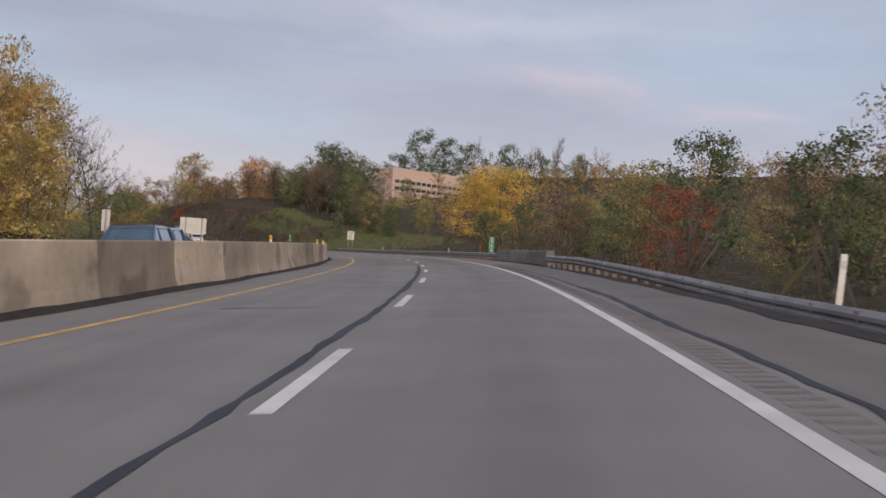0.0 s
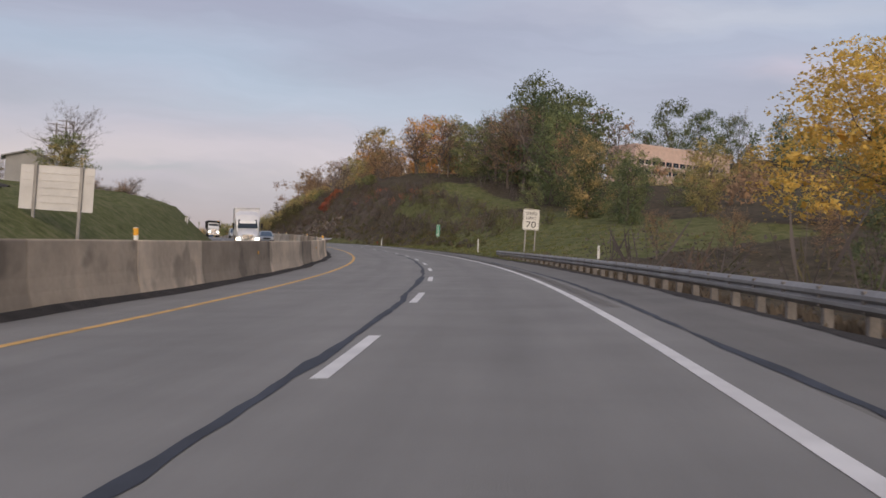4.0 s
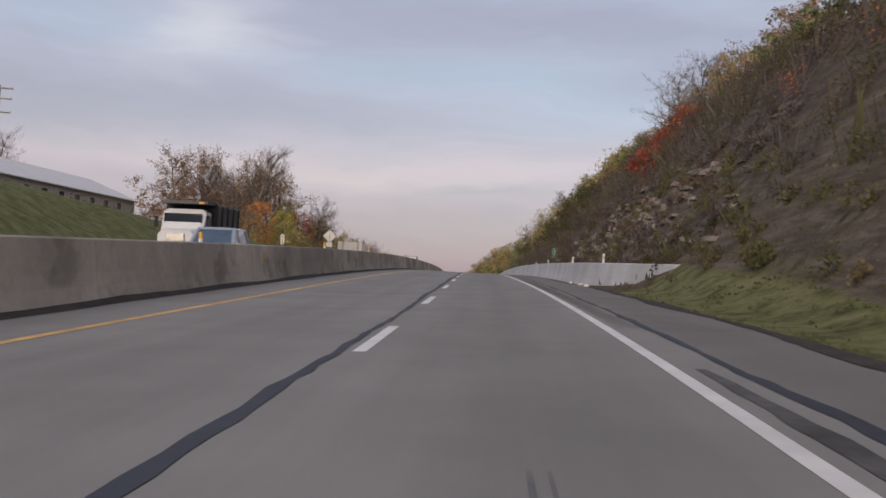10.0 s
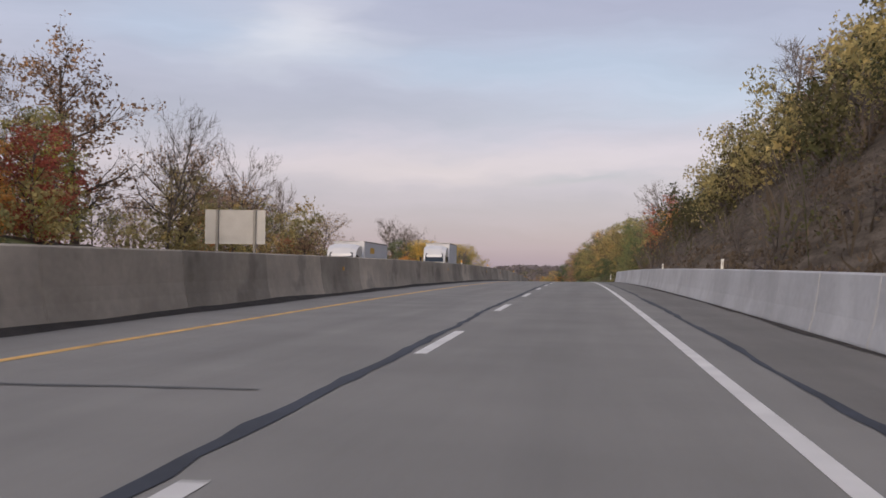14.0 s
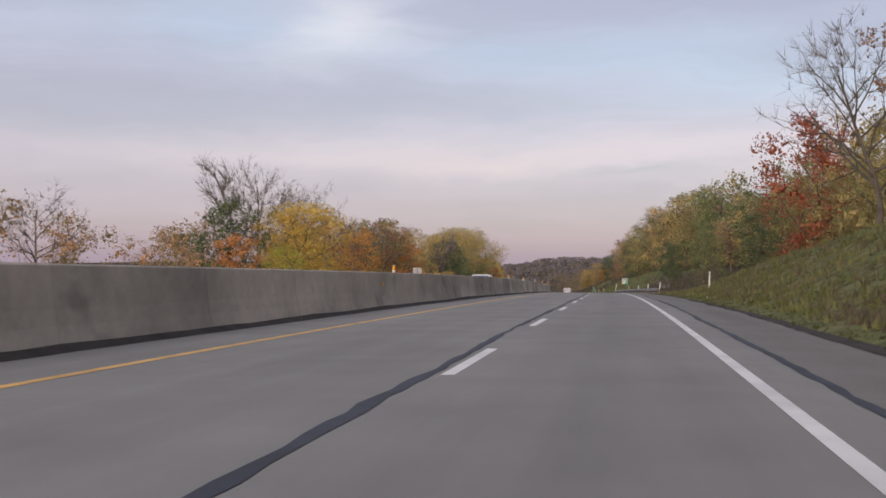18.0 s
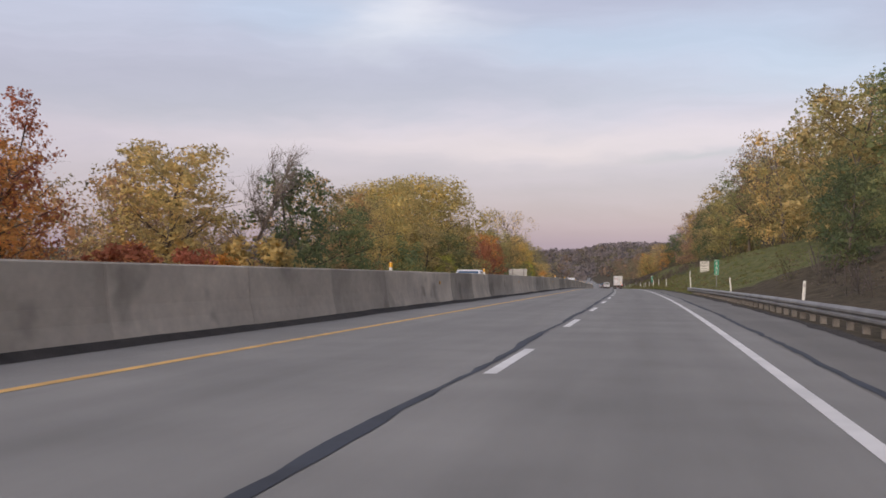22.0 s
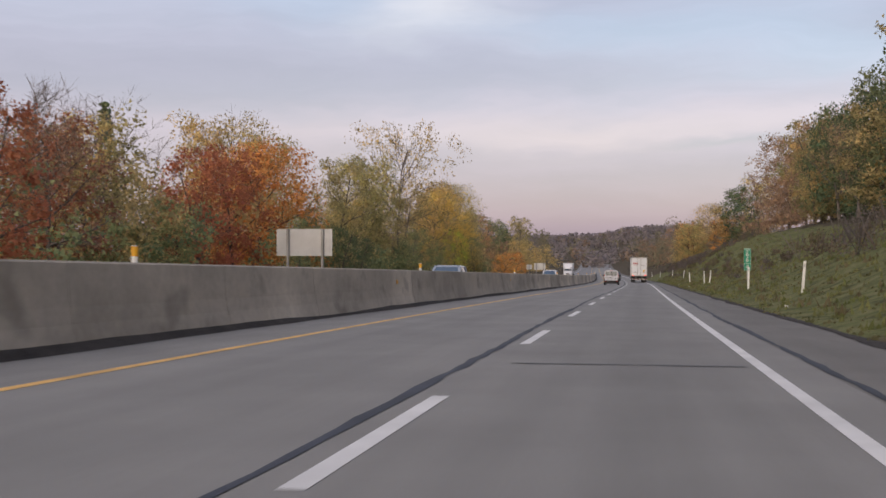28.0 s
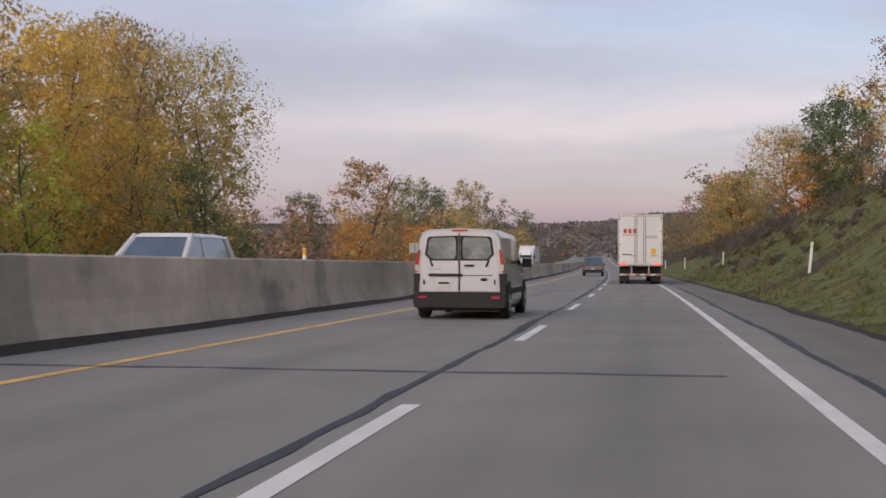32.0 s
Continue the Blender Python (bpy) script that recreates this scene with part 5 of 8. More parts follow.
def tree(kind, seed, height=15.0, spread=5.4, low=0.05, nb=17, per=215, leaf=0.24, label="", bark="bark", form="round", hull=1, limbs=10, twiggy=0, inner=5, core=46):
    """Broadleaf tree: tapered trunk with limbs, and a crown of leafy masses made of many small leaves."""
    rnd = np.random.RandomState(seed)
    t = thing("tree", label, "tree", "roadside trees")
    geo = Geo()
    p, d, r = np.zeros(3), np.array([0, 0, 1.0]), height * 0.016
    geo.tube((0, 0, -0.7), (0, 0, 0.02), r * 1.5, r * 1.05, 6, caps=False)
    trunk = [p.copy()]
    for i in range(6):
        d = d + np.append(rnd.randn(2) * 0.08, 0); d /= np.linalg.norm(d)
        q = p + d * height * (0.84 if hull and kind != "bare" else 0.68) / 6
        geo.tube(p, q, r, r * 0.8, 6, caps=False)
        p, r = q, r * 0.8
        trunk.append(p.copy())
    trunk = np.array(trunk)
    ends = []
    bare = kind == "bare"
    for k in range(limbs):
        f = max(low, 0.16) + (0.93 - max(low, 0.16)) * (k + rnd.rand() * 0.6) / limbs
        pos = np.array([np.interp(f * 6, range(7), trunk[:, c]) for c in range(3)])
        a = k * 2.4 + rnd.rand()
        reach = spread * (0.95 if form != "vase" else 0.75) * math.sqrt(max(0.15 if hull and not bare else 0.5, 1 - (1.7 * (f - 0.4)) ** 2))
        e = 0.25 + 0.8 * f + rnd.rand() * 0.2
        dv = np.array([math.cos(a), math.sin(a), e]); dv /= np.linalg.norm(dv)
        ends += limb(geo, pos, dv, reach * 1.1, height * 0.0075 * (1.25 - f), rnd, 2 if bare or twiggy else 1, 4)[1:]
    part("trunk", geo, bark, t)
    if bare or twiggy:
        v, f = twigs(np.array(ends), twiggy or 9, height * 0.07, 0.009, rnd)
        part("twig_crown", leaf_mesh("twig_crown", v, f, M[bark]), None, t, "fine leafless twigs")
        top, wide = v[:, 2].max(), np.percentile(np.hypot(v[:, 0], v[:, 1]), 98)
    if not bare:
        if hull:
            c, r = crown_masses(nb, height, spread, low, rnd, form)
        else:
            e = np.array(ends)
            c = e[rnd.choice(len(e), nb, replace=len(e) < nb)] + rnd.randn(nb, 3) * 0.3
            r = spread * (0.16 + 0.14 * rnd.rand(nb))
        mid = np.array([0, 0, height * (low + 1) / 2 - height * 0.12])
        if inner and hull:
            ci = np.c_[rnd.randn(inner, 2) * spread * 0.16, height * (low + (0.88 - low) * (np.arange(inner) + 0.5) / inner)]
            c, r = np.concatenate([c, ci]), np.concatenate([r, np.full(inner, spread * 0.42)])
        v, f, nv = boughs(c, r, per, leaf, rnd, core if hull else 0, 0.82, mid, 0.02, (0.5, 1.12) if hull else (0.1, 1.2), 0.55 if hull else 0)
        v[:, 2] = np.maximum(v[:, 2], 0.02)
        part("crown", leaf_mesh("crown", v, f, LEAF[kind], nv), None, t)
        lift, side = np.percentile(v[:, 2], 99.7), np.percentile(np.hypot(v[:, 0], v[:, 1]), 97)
        top, wide = (max(top, lift), max(wide, side)) if twiggy else (lift, side)
    t["top"], t["wide"] = float(top), float(wide)
    return t


def conifer(seed, height=13.0, label=""):
    rnd = np.random.RandomState(seed)
    t = thing("tree", label, "tree", "roadside trees")
    geo = Geo().tube((0, 0, -0.5), (0, 0, height * 0.97), 0.2, 0.02, 7)
    pts = []
    for z in np.arange(height * 0.15, height * 0.97, 0.42):
        reach = (1 - z / height) * height * 0.26 + 0.15
        for a in rnd.rand(7) * 6.28:
            e = (math.cos(a) * reach, math.sin(a) * reach, z - reach * 0.25)
            geo.tube((0, 0, z), e, 0.03, 0.01, 3, caps=False)
            for q in (0.35, 0.6, 0.8, 1.0):
                pts.append((e[0] * q, e[1] * q, z - reach * 0.25 * q))
    part("trunk", geo, "bark", t)
    v, f = leaves(np.array(pts), 7, 0.34, 0.24, rnd, 0.5)
    part("crown", leaf_mesh("crown", v, f, LEAF["dark"]), None, t)
    t["top"], t["wide"] = height, height * 0.26
    return t


def shrub(kind, seed, label, size=2.0):
    rnd = np.random.RandomState(seed)
    t = thing("shrub", label, "shrub", "slope brush")
    geo = Geo()
    ends = []
    for k in range(7):
        a = rnd.rand() * 6.28
        dv = np.array([math.cos(a) * 0.7, math.sin(a) * 0.7, 0.6 + rnd.rand()]); dv /= np.linalg.norm(dv)
        ends += limb(geo, (rnd.randn() * 0.3, rnd.randn() * 0.3, -0.25), dv, size * (0.6 + 0.4 * rnd.rand()), 0.03, rnd, 1, 3)
    part("woody_base", geo, "bark", t)
    c, r = crown_masses(10, size, size * 0.62, 0.0, rnd, "round")
    v, f, nv = boughs(c, r, 150, size * 0.075, rnd, 8, 0.85, np.array([0, 0, size * 0.4]), None, (0.3, 1.35), 0.3)
    part("foliage", leaf_mesh("foliage", v, f, LEAF[kind], nv), None, t)
    t["top"], t["wide"] = size, size * 0.65
    return t


SORTS = {
    "gold": "broad tree with thinning olive-gold autumn leaves", "yellow": "full maple tree with bright yellow autumn leaves",
    "olive": "roadside tree turning dull olive green", "orange": "rounded maple with burning orange leaves", "red": "tree with dark red autumn leaves",
    "maroon": "tree with deep maroon leaves", "green": "tree still in dull green leaf", "lime": "young tree with yellow-green leaves",
    "dark": "dense dark green tree", "brown": "half-bare tree with withered brown leaves", "mixed": "tree in mixed green and rust leaf",
}
TREES = {}
_seed = 40
for kind, label in SORTS.items():
    TREES[kind] = []
    for v in range(2 if kind in ("gold", "olive", "green", "brown", "mixed", "yellow", "orange", "dark") else 1):
        _seed += 1
        if kind == "brown":
            TREES[kind].append(tree(kind, _seed, label=label, nb=150, per=24, leaf=0.18, hull=0, twiggy=4, spread=(5.2, 4.4)[v], low=(0.08, 0.16)[v], form=("round", "vase")[v], limbs=13))
        else:
            TREES[kind].append(tree(kind, _seed, label=label, form=("round", "vase")[v], spread=(5.6, 5.0)[v], low=(0.0, 0.06)[v]))
TREES["bare"] = [tree("bare", 91, label="leafless tree with fine grey branches", bark="bark_pale", spread=5.8, limbs=15, low=0.2),
                 tree("bare", 92, label="leafless tree with dark spreading branches", spread=6.2, limbs=16, low=0.22),
                 tree("bare", 93, label="slender leafless tree with upright branches", bark="bark_pale", spread=3.8, limbs=12, low=0.25, form="vase")]
TREES["wispy"] = [tree("gold", 95, label="tall airy tree with sparse gold leaves", nb=26, per=170, leaf=0.18, core=4, inner=0, form="fan", spread=6.0, low=0.38, twiggy=3, limbs=15),
                  tree("brown", 96, label="thin tree with a bare top and withered leaves below", nb=150, per=20, leaf=0.17, hull=0, spread=4.8, low=0.1, twiggy=6, limbs=13)]
TREES["conifer"] = [conifer(97, label="dark green spruce with drooping boughs")]
# rich crowns for the trees that stand nearest or boldest
TREES["big_gold"] = [tree("gold", 101, label="huge spreading tree with dense gold and olive leaves", nb=40, per=520, leaf=0.21, spread=7.2, form="dome", low=0.0, inner=7)]
TREES["big_orange"] = [tree("orange", 102, label="large rounded maple glowing orange and red", nb=28, per=430, leaf=0.2, spread=6.6, form="dome", low=0.0, inner=6)]
TREES["big_yellow"] = [tree("yellow", 103, label="large maple full of golden yellow leaves", nb=28, per=430, leaf=0.2, spread=6.2, form="dome", low=0.02, inner=6)]
TREES["airy"] = [tree("gold", 105, label="tall rounded maple with thinning yellow-olive leaves and pale limbs", nb=44, per=340, leaf=0.15, spread=6.6, form="dome", low=0.22, inner=2, core=10, twiggy=2, limbs=16)]
TREES["big_olive"] = [tree("olive", 104, label="large tree with olive and gold leaves and visible limbs", nb=26, per=400, leaf=0.21, spread=6.0, form="vase", low=0.05, inner=6)]
SHRUBS = {}
for i, (kind, label) in enumerate((("red", "sumac bush with dark red leaves"), ("orange", "low bush with rusty orange leaves"), ("gold", "bush with golden autumn leaves"), ("green", "bush in dull green leaf"))):
    SHRUBS[kind] = [shrub(kind, 200 + i, label)]
_used = set()


def put(proto, m):
    """The prototype itself at its first place, copies after that."""
    if proto.name not in _used:
        _used.add(proto.name)
        proto.matrix_basis = m
        return proto
    return copy_thing(proto, m @ Matrix.Diagonal((*[1 / c for c in proto.scale], 1)))


def plant(kind, s, d, top=None, height=None, wide=None, pick=0, turn=None, sink=0.0):
    """top: height of the crown over the pavement's plane; wide: crown radius in metres."""
    pool = TREES.get(kind) or SHRUBS[kind]
    proto = pool[pick % len(pool)]
    base = float(ground_point(s, d)[2])
    if top is not None:
        height = float(road(s, d, top)[2]) - base
    height = max(height, 0.5) + sink
    k = height / proto["top"]
    kw = wide / proto["wide"] if wide else k
    kw = min(max(kw, 0.5 * k), 2.2 * k)
    turn = random.uniform(0, 360) if turn is None else turn
    return put(proto, on_ground(s, d, -sink, turn, (kw, kw, k)))


def wood(kinds, s0, s1, d0, d1, count, h0, h1, seed, wide=(0.34, 0.48), h_out=0.0, tops=None):
    """A stand of trees; heights may grow away from the road."""
    rnd = random.Random(seed)
    names = [k for k, w in kinds for _ in range(w)]
    count = round(count * 0.36)
    for i in range(count):
        s = s0 + (s1 - s0) * (i + rnd.random()) / count
        u = rnd.random()
        d = d0 + (d1 - d0) * u
        h = rnd.uniform(h0, h1) + h_out * u
        if tops:
            h = max(3.0, rnd.uniform(*tops) + float(road(s, d)[2] - ground_point(s, d)[2]))
        plant(rnd.choice(names), s, d, height=h, wide=h * rnd.uniform(*wide), pick=rnd.randrange(3), turn=rnd.uniform(0, 360))


def brush(kinds, s0, s1, d0, d1, count, h0, h1, seed):
    """Low scrub that nobody could count: twigs and leaves, one mass for each colour."""
    rnd = np.random.RandomState(seed)
    total = sum(w for k, w in kinds)
    for kind, w in kinds:
        m = max(1, round(count * w / total))
        ss, dd, hh = s0 + (s1 - s0) * rnd.rand(m), d0 + (d1 - d0) * rnd.rand(m), h0 + (h1 - h0) * rnd.rand(m)
        P = ground_point(ss, dd, -0.05)
        twig = kind in ("none", "grey")
        n = 9
        q = np.repeat(P, n, 0)
        a, rr, zz = rnd.rand(m * n) * 6.28, rnd.rand(m * n) ** 0.6, rnd.rand(m * n)
        H = np.repeat(hh, n)
        q = q + np.c_[np.cos(a) * rr * H * 0.6, np.sin(a) * rr * H * 0.6, H * zz * (1.0 - 0.55 * rr * rr)]
        v1, f1 = leaves(q, 11 if twig else 14, (h0 + h1) * 0.17, 0.1, rnd, 0.85)
        stem = np.repeat(P, 3, 0) + rnd.randn(m * 3, 3) * np.array([0.25, 0.25, 0.0])
        v2, f2 = twigs_up(stem, 2 if twig else 1, np.repeat(hh * 0.9, 3), rnd)
        v, f = np.concatenate([v1, v2]), np.concatenate([f1, f2 + len(v1)])
        look_ = {"none": "leafless grey twigs", "grey": "grey twiggy scrub", "brown": "withered brown scrub", "straw": "pale dry weeds"}.get(kind, kind + " leaved scrub")
        tagged(part("brush", leaf_mesh("brush", v, f, LEAF[{"none": "scrub_grey", "grey": "scrub_grey", "brown": "scrub", "olive": "scrub_green", "green": "scrub_green", "straw": "scrub_straw"}.get(kind, kind)]), None), look_ + " along the roadside slope", "brush", kind="stuff")


def woodland(label, kind, s0, s1, d0, d1, count, tops, seed, over_ground=False, reach=(2.6, 4.2), leaf=0.42, per=34):
    """A stand of trees too deep to tell apart, one mass of foliage."""
    rnd = np.random.RandomState(seed)
    cs, rs = [], []
    for k in range(count):
        s_, d_ = s0 + (s1 - s0) * rnd.rand(), d0 + (d1 - d0) * rnd.rand()
        g = ground_point(s_, d_)
        z0 = float(g[2])
        z1 = z0 + rnd.uniform(*tops) if over_ground else max(z0 + 2.5, float(road(s_, d_, rnd.uniform(*tops))[2]))
        w = rnd.uniform(*reach)
        n = int(np.clip((z1 - z0) / w * 1.4, 2, 5))
        for i in range(n):
            f = (i + 0.5) / n
            r = w * (0.75 + 0.3 * rnd.rand()) * (1 - 0.35 * f)
            cs.append((g[0] + rnd.randn() * w * 0.5, g[1] + rnd.randn() * w * 0.5, min(z0 + (z1 - z0) * (f * 0.95 + 0.05), z1 - r * 0.75))); rs.append(r)
    cs, rs = np.array(cs), np.array(rs)
    rnd2 = np.random.RandomState(seed + 500)
    V, F, NV, n0 = [], [], [], 0
    for i in range(0, len(cs), 12):
        v, f, nv = boughs(cs[i:i + 12], rs[i:i + 12], round(per * 2.35), leaf * 0.8, rnd2, 34, 0.85, cs[i:i + 12].mean(0) - np.array([0, 0, 3]), None, (0.55, 1.2), 0)
        V.append(v); F.append(f + n0); NV.append(nv); n0 += len(v)
    return tagged(part("woodland", leaf_mesh("woodland", np.concatenate(V), np.concatenate(F), LEAF[kind], np.concatenate(NV)), None), label, "woods", kind="stuff")


def twigs_up(c, per, h, rnd):
    c = np.repeat(c, per, 0); h = np.repeat(h, per)[:, None]
    n = len(c)
    d = np.c_[rnd.randn(n, 2) * 0.35, 0.8 + 0.4 * rnd.rand(n)] * h
    w = np.c_[rnd.randn(n, 2), np.zeros(n)]; w /= np.linalg.norm(w, axis=1)[:, None] + 1e-6
    v = np.stack([c - w * 0.014, c + w * 0.014, c + d * 0.6 + w * 0.009 + rnd.randn(n, 3) * 0.06, c + d], 1)
    return v.reshape(-1, 3), np.arange(n * 4).reshape(-1, 4)


def plant_shrub(kind, s, d, h, rnd):
    proto = SHRUBS[kind][0]
    k = h / proto["top"]
    w = k * rnd.uniform(0.9, 1.5)
    put(proto, on_ground(s, d, -0.1, rnd.uniform(0, 360), (w, w, k)))


random.seed(7)
# before the lawn: thicket right of the guardrail
wood([("mixed", 3), ("olive", 3), ("brown", 3), ("green", 2), ("maroon", 1), ("dark", 1)], 14, 62, 10.5, 17, 24, 7, 9.5, 1, tops=(3.2, 5.6))
wood([("olive", 3), ("green", 4), ("dark", 2), ("brown", 4)], 62, 140, 12.5, 22, 28, 6.5, 9, 2, tops=(3.6, 6.2))
wood([("brown", 3), ("dark", 3), ("olive", 1)], 140, 188, 12.5, 24, 20, 3, 4, 82, tops=(1.8, 3.6))
brush([("brown", 4), ("grey", 3), ("none", 2), ("olive", 3)], 8, 180, 8.2, 11.5, 46, 1.6, 3.4, 3)
plant("big_yellow", 199, 34, top=15.4, wide=8.6)
plant("olive", 120, 22, top=6.8, wide=4.0, pick=1); plant("olive", 92, 19, top=7.6, wide=4.4); plant("dark", 82, 21, top=9.2, wide=4.4)
# woods above the lawn slope and along the crest of the cut
plant("dark", 292, 31, top=27, wide=6.4); plant("dark", 287, 33, top=21, wide=5); plant("dark", 270, 27, top=21, wide=5.2, pick=1); plant("green", 262, 25, top=18, wide=4.2); plant("dark", 244, 23, top=13.5, wide=3.4); plant("olive", 236, 21, top=12, wide=3.2); plant("brown", 253, 24, top=15.5, wide=3.2); plant("green", 256, 40, top=10.5, wide=3)
plant("brown", 360, 22, top=22, wide=3); plant("orange", 351, 26, top=26.3, wide=4.3); plant("brown", 330, 27, top=24, wide=4.2); plant("brown", 318, 29, top=23, wide=4.5); plant("bare", 342, 24, top=24, pick=1)
plant("bare", 306, 29, top=24, pick=0); plant("green", 300, 38, top=26, wide=6)
wood([("dark", 4), ("green", 3), ("olive", 2), ("brown", 1)], 212, 265, 20, 28, 22, 5, 7, 5, tops=(7.5, 10))
wood([("dark", 2), ("green", 3), ("olive", 2), ("gold", 1), ("brown", 3), ("bare", 3)], 272, 345, 23, 38, 34, 9, 13, 55, h_out=3)
brush([("brown", 2), ("grey", 3), ("dark", 2), ("none", 2)], 225, 345, 21.5, 25, 34, 1.6, 3.2, 6)
brush([("grey", 4), ("brown", 3), ("none", 2), ("olive", 4)], 232, 345, 10, 16.5, 250, 0.9, 2.1, 7)
brush([("olive", 5), ("green", 1), ("grey", 2), ("straw", 1)], 228, 345, 7.4, 10.5, 150, 0.35, 0.9, 70)
brush([("maroon", 2), ("brown", 2), ("grey", 2)], 285, 345, 12, 15.5, 40, 0.9, 1.8, 71)
brush([("grey", 5), ("brown", 5), ("none", 2), ("olive", 3)], 345, 470, 11.0, 18.5, 460, 0.9, 2.2, 8)
brush([("grey", 3), ("brown", 3), ("olive", 2)], 395, 470, 8.6, 12, 80, 0.8, 1.8, 72)
brush([("brown", 3), ("olive", 2), ("straw", 1), ("grey", 2)], 340, 400, 7.8, 12, 110, 0.3, 0.8, 73)
brush([("brown", 3), ("grey", 2), ("none", 2), ("olive", 1)], 338, 470, 6.8, 9.0, 90, 0.5, 1.0, 9)
plant("bare", 403, 17.8, top=20.3, wide=3.4, pick=0); plant("bare", 396, 18.8, top=19.5, wide=3.2, pick=1); plant("bare", 411, 18.3, top=19.6, wide=3.2, pick=2)
for s, d in ((383, 13.0), (386, 14.2), (385, 13.4), (388, 15.4), (384, 15.8)):
    plant_shrub("red", s, d, 2.0, random)
for s, d, k in ((352, 17, "green"), (360, 18, "green"), (368, 18, "green"), (414, 16, "green"), (425, 17, "green"), (436, 17, "gold"), (446, 17, "green")):
    plant_shrub(k, s, d, random.uniform(1.8, 2.6), random)
wood([("brown", 5), ("olive", 2), ("bare", 4), ("mixed", 1)], 345, 430, 16.5, 20, 34, 5, 7, 56, tops=(14, 16.8))
wood([("brown", 3), ("olive", 3), ("bare", 2), ("mixed", 2)], 385, 445, 27, 33, 24, 5, 7, 57, tops=(23, 26))
# the wooded end of the cut
wood([("olive", 4), ("gold", 1), ("green", 3), ("mixed", 2), ("brown", 3)], 412, 470, 14, 20, 30, 4, 6, 10, tops=(11, 14.5))
wood([("olive", 3), ("green", 3), ("mixed", 2), ("gold", 2), ("bare", 1), ("brown", 2)], 470, 510, 13.5, 20, 18, 4, 6, 11, tops=(11.5, 15))
wood([("olive", 3), ("green", 3), ("mixed", 2), ("gold", 2), ("bare", 2), ("brown", 2)], 510, 600, 15, 23, 30, 3.5, 6, 66, tops=(9, 13))
brush([("brown", 3), ("grey", 4), ("olive", 2), ("none", 3)], 430, 560, 7.6, 13, 90, 1.2, 2.6, 12)
plant("bare", 600, 16.5, top=16.5, pick=1); plant("bare", 596, 18, top=13, pick=2)
plant("red", 656, 23, top=18.5, wide=6.0); plant("red", 690, 30, top=20, wide=4.8); plant("orange", 580, 15, top=10, wide=2.8)
wood([("olive", 4), ("gold", 3), ("green", 2), ("brown", 1), ("bare", 1)], 630, 756, 19, 28, 44, 9.5, 13, 13, wide=(0.34, 0.44), tops=(11.5, 16))
wood([("dark", 3), ("green", 2), ("maroon", 1)], 640, 760, 12.5, 17, 12, 5, 7, 14)
brush([("brown", 3), ("grey", 3), ("olive", 2), ("dark", 1)], 636, 740, 10, 13.5, 40, 1.4, 2.8, 15)
# bank with mown grass and trees behind
wood([("olive", 5), ("green", 2), ("gold", 2), ("mixed", 3), ("brown", 1)], 755, 880, 21, 31, 52, 10, 13.5, 16, tops=(17, 23.5))
plant("wispy", 878, 27, top=27, wide=4.5, pick=0); plant("olive", 869, 36, top=30, wide=6)
brush([("brown", 3), ("grey", 3), ("dark", 2), ("olive", 2)], 760, 880, 19, 22, 30, 1.6, 3, 17)
brush([("grey", 3), ("brown", 3), ("dark", 1)], 840, 905, 11, 17, 70, 0.9, 2.0, 18)
brush([("grey", 2), ("brown", 3), ("olive", 3)], 905, 990, 8.5, 14, 50, 0.4, 1.0, 36)
wood([("green", 2), ("dark", 1), ("olive", 4), ("mixed", 2), ("brown", 2)], 880, 1012, 22, 32, 50, 9, 12, 19, tops=(18.5, 24.5))
plant("brown", 1052, 33, top=28.4, wide=6.5); plant("brown", 1046, 29, top=24, wide=5); plant("dark", 1000, 30, top=24, wide=5.5); plant("green", 985, 32, top=26, wide=6)
plant("airy", 1090, 19.8, top=17.8, wide=5.6); plant("orange", 1089, 22, top=14, wide=3.4); plant("olive", 1108, 17, top=13.4, wide=3.8); plant("dark", 1099, 26.3, top=21.5, wide=6); plant("dark", 1085, 25, top=18.5, wide=4.6, pick=1); plant("gold", 1107, 31.8, top=24.4, wide=5.5); plant("yellow", 1096, 27.5, top=14.3, wide=3); plant("dark", 975, 25, top=22, wide=5); plant("dark", 950, 25, top=22, wide=5)
brush([("brown", 4), ("grey", 5), ("olive", 2), ("none", 2)], 1050, 1112, 9.5, 16.5, 170, 0.6, 1.4, 20)
brush([("brown", 3), ("grey", 3), ("olive", 3)], 990, 1050, 16, 21, 60, 0.8, 1.7, 37)
brush([("brown", 3), ("grey", 3), ("olive", 2), ("straw", 1)], 1005, 1056, 7.5, 16, 120, 0.2, 0.6, 38)
# left of the oncoming lanes, before the lawn
plant("big_gold", 91, -30, top=14.2, wide=5.0); plant("gold", 84, -27, top=10, wide=4); plant("gold", 86, -31, top=17, wide=3.6); plant("wispy", 96, -32, top=16.5, wide=4, pick=1); plant("bare", 114, -28, top=13.0, wide=4.4, pick=1); plant("bare", 106, -29, top=13.6, wide=4, pick=1); plant("green", 114, -24.5, top=6.4, wide=3.0); plant("green", 110, -25, top=6.0, wide=2.8, pick=1); plant("mixed", 103, -23.5, top=4.3, wide=2.4)
plant("green", 247, -32.5, height=5.6, wide=3.4); plant("olive", 245, -32, height=4.6, wide=2.6); plant("bare", 250, -33, top=15.6, wide=4.6, pick=1)
brush([("dark", 2), ("green", 2)], 200, 262, -50, -44, 8, 1.5, 2.4, 23)
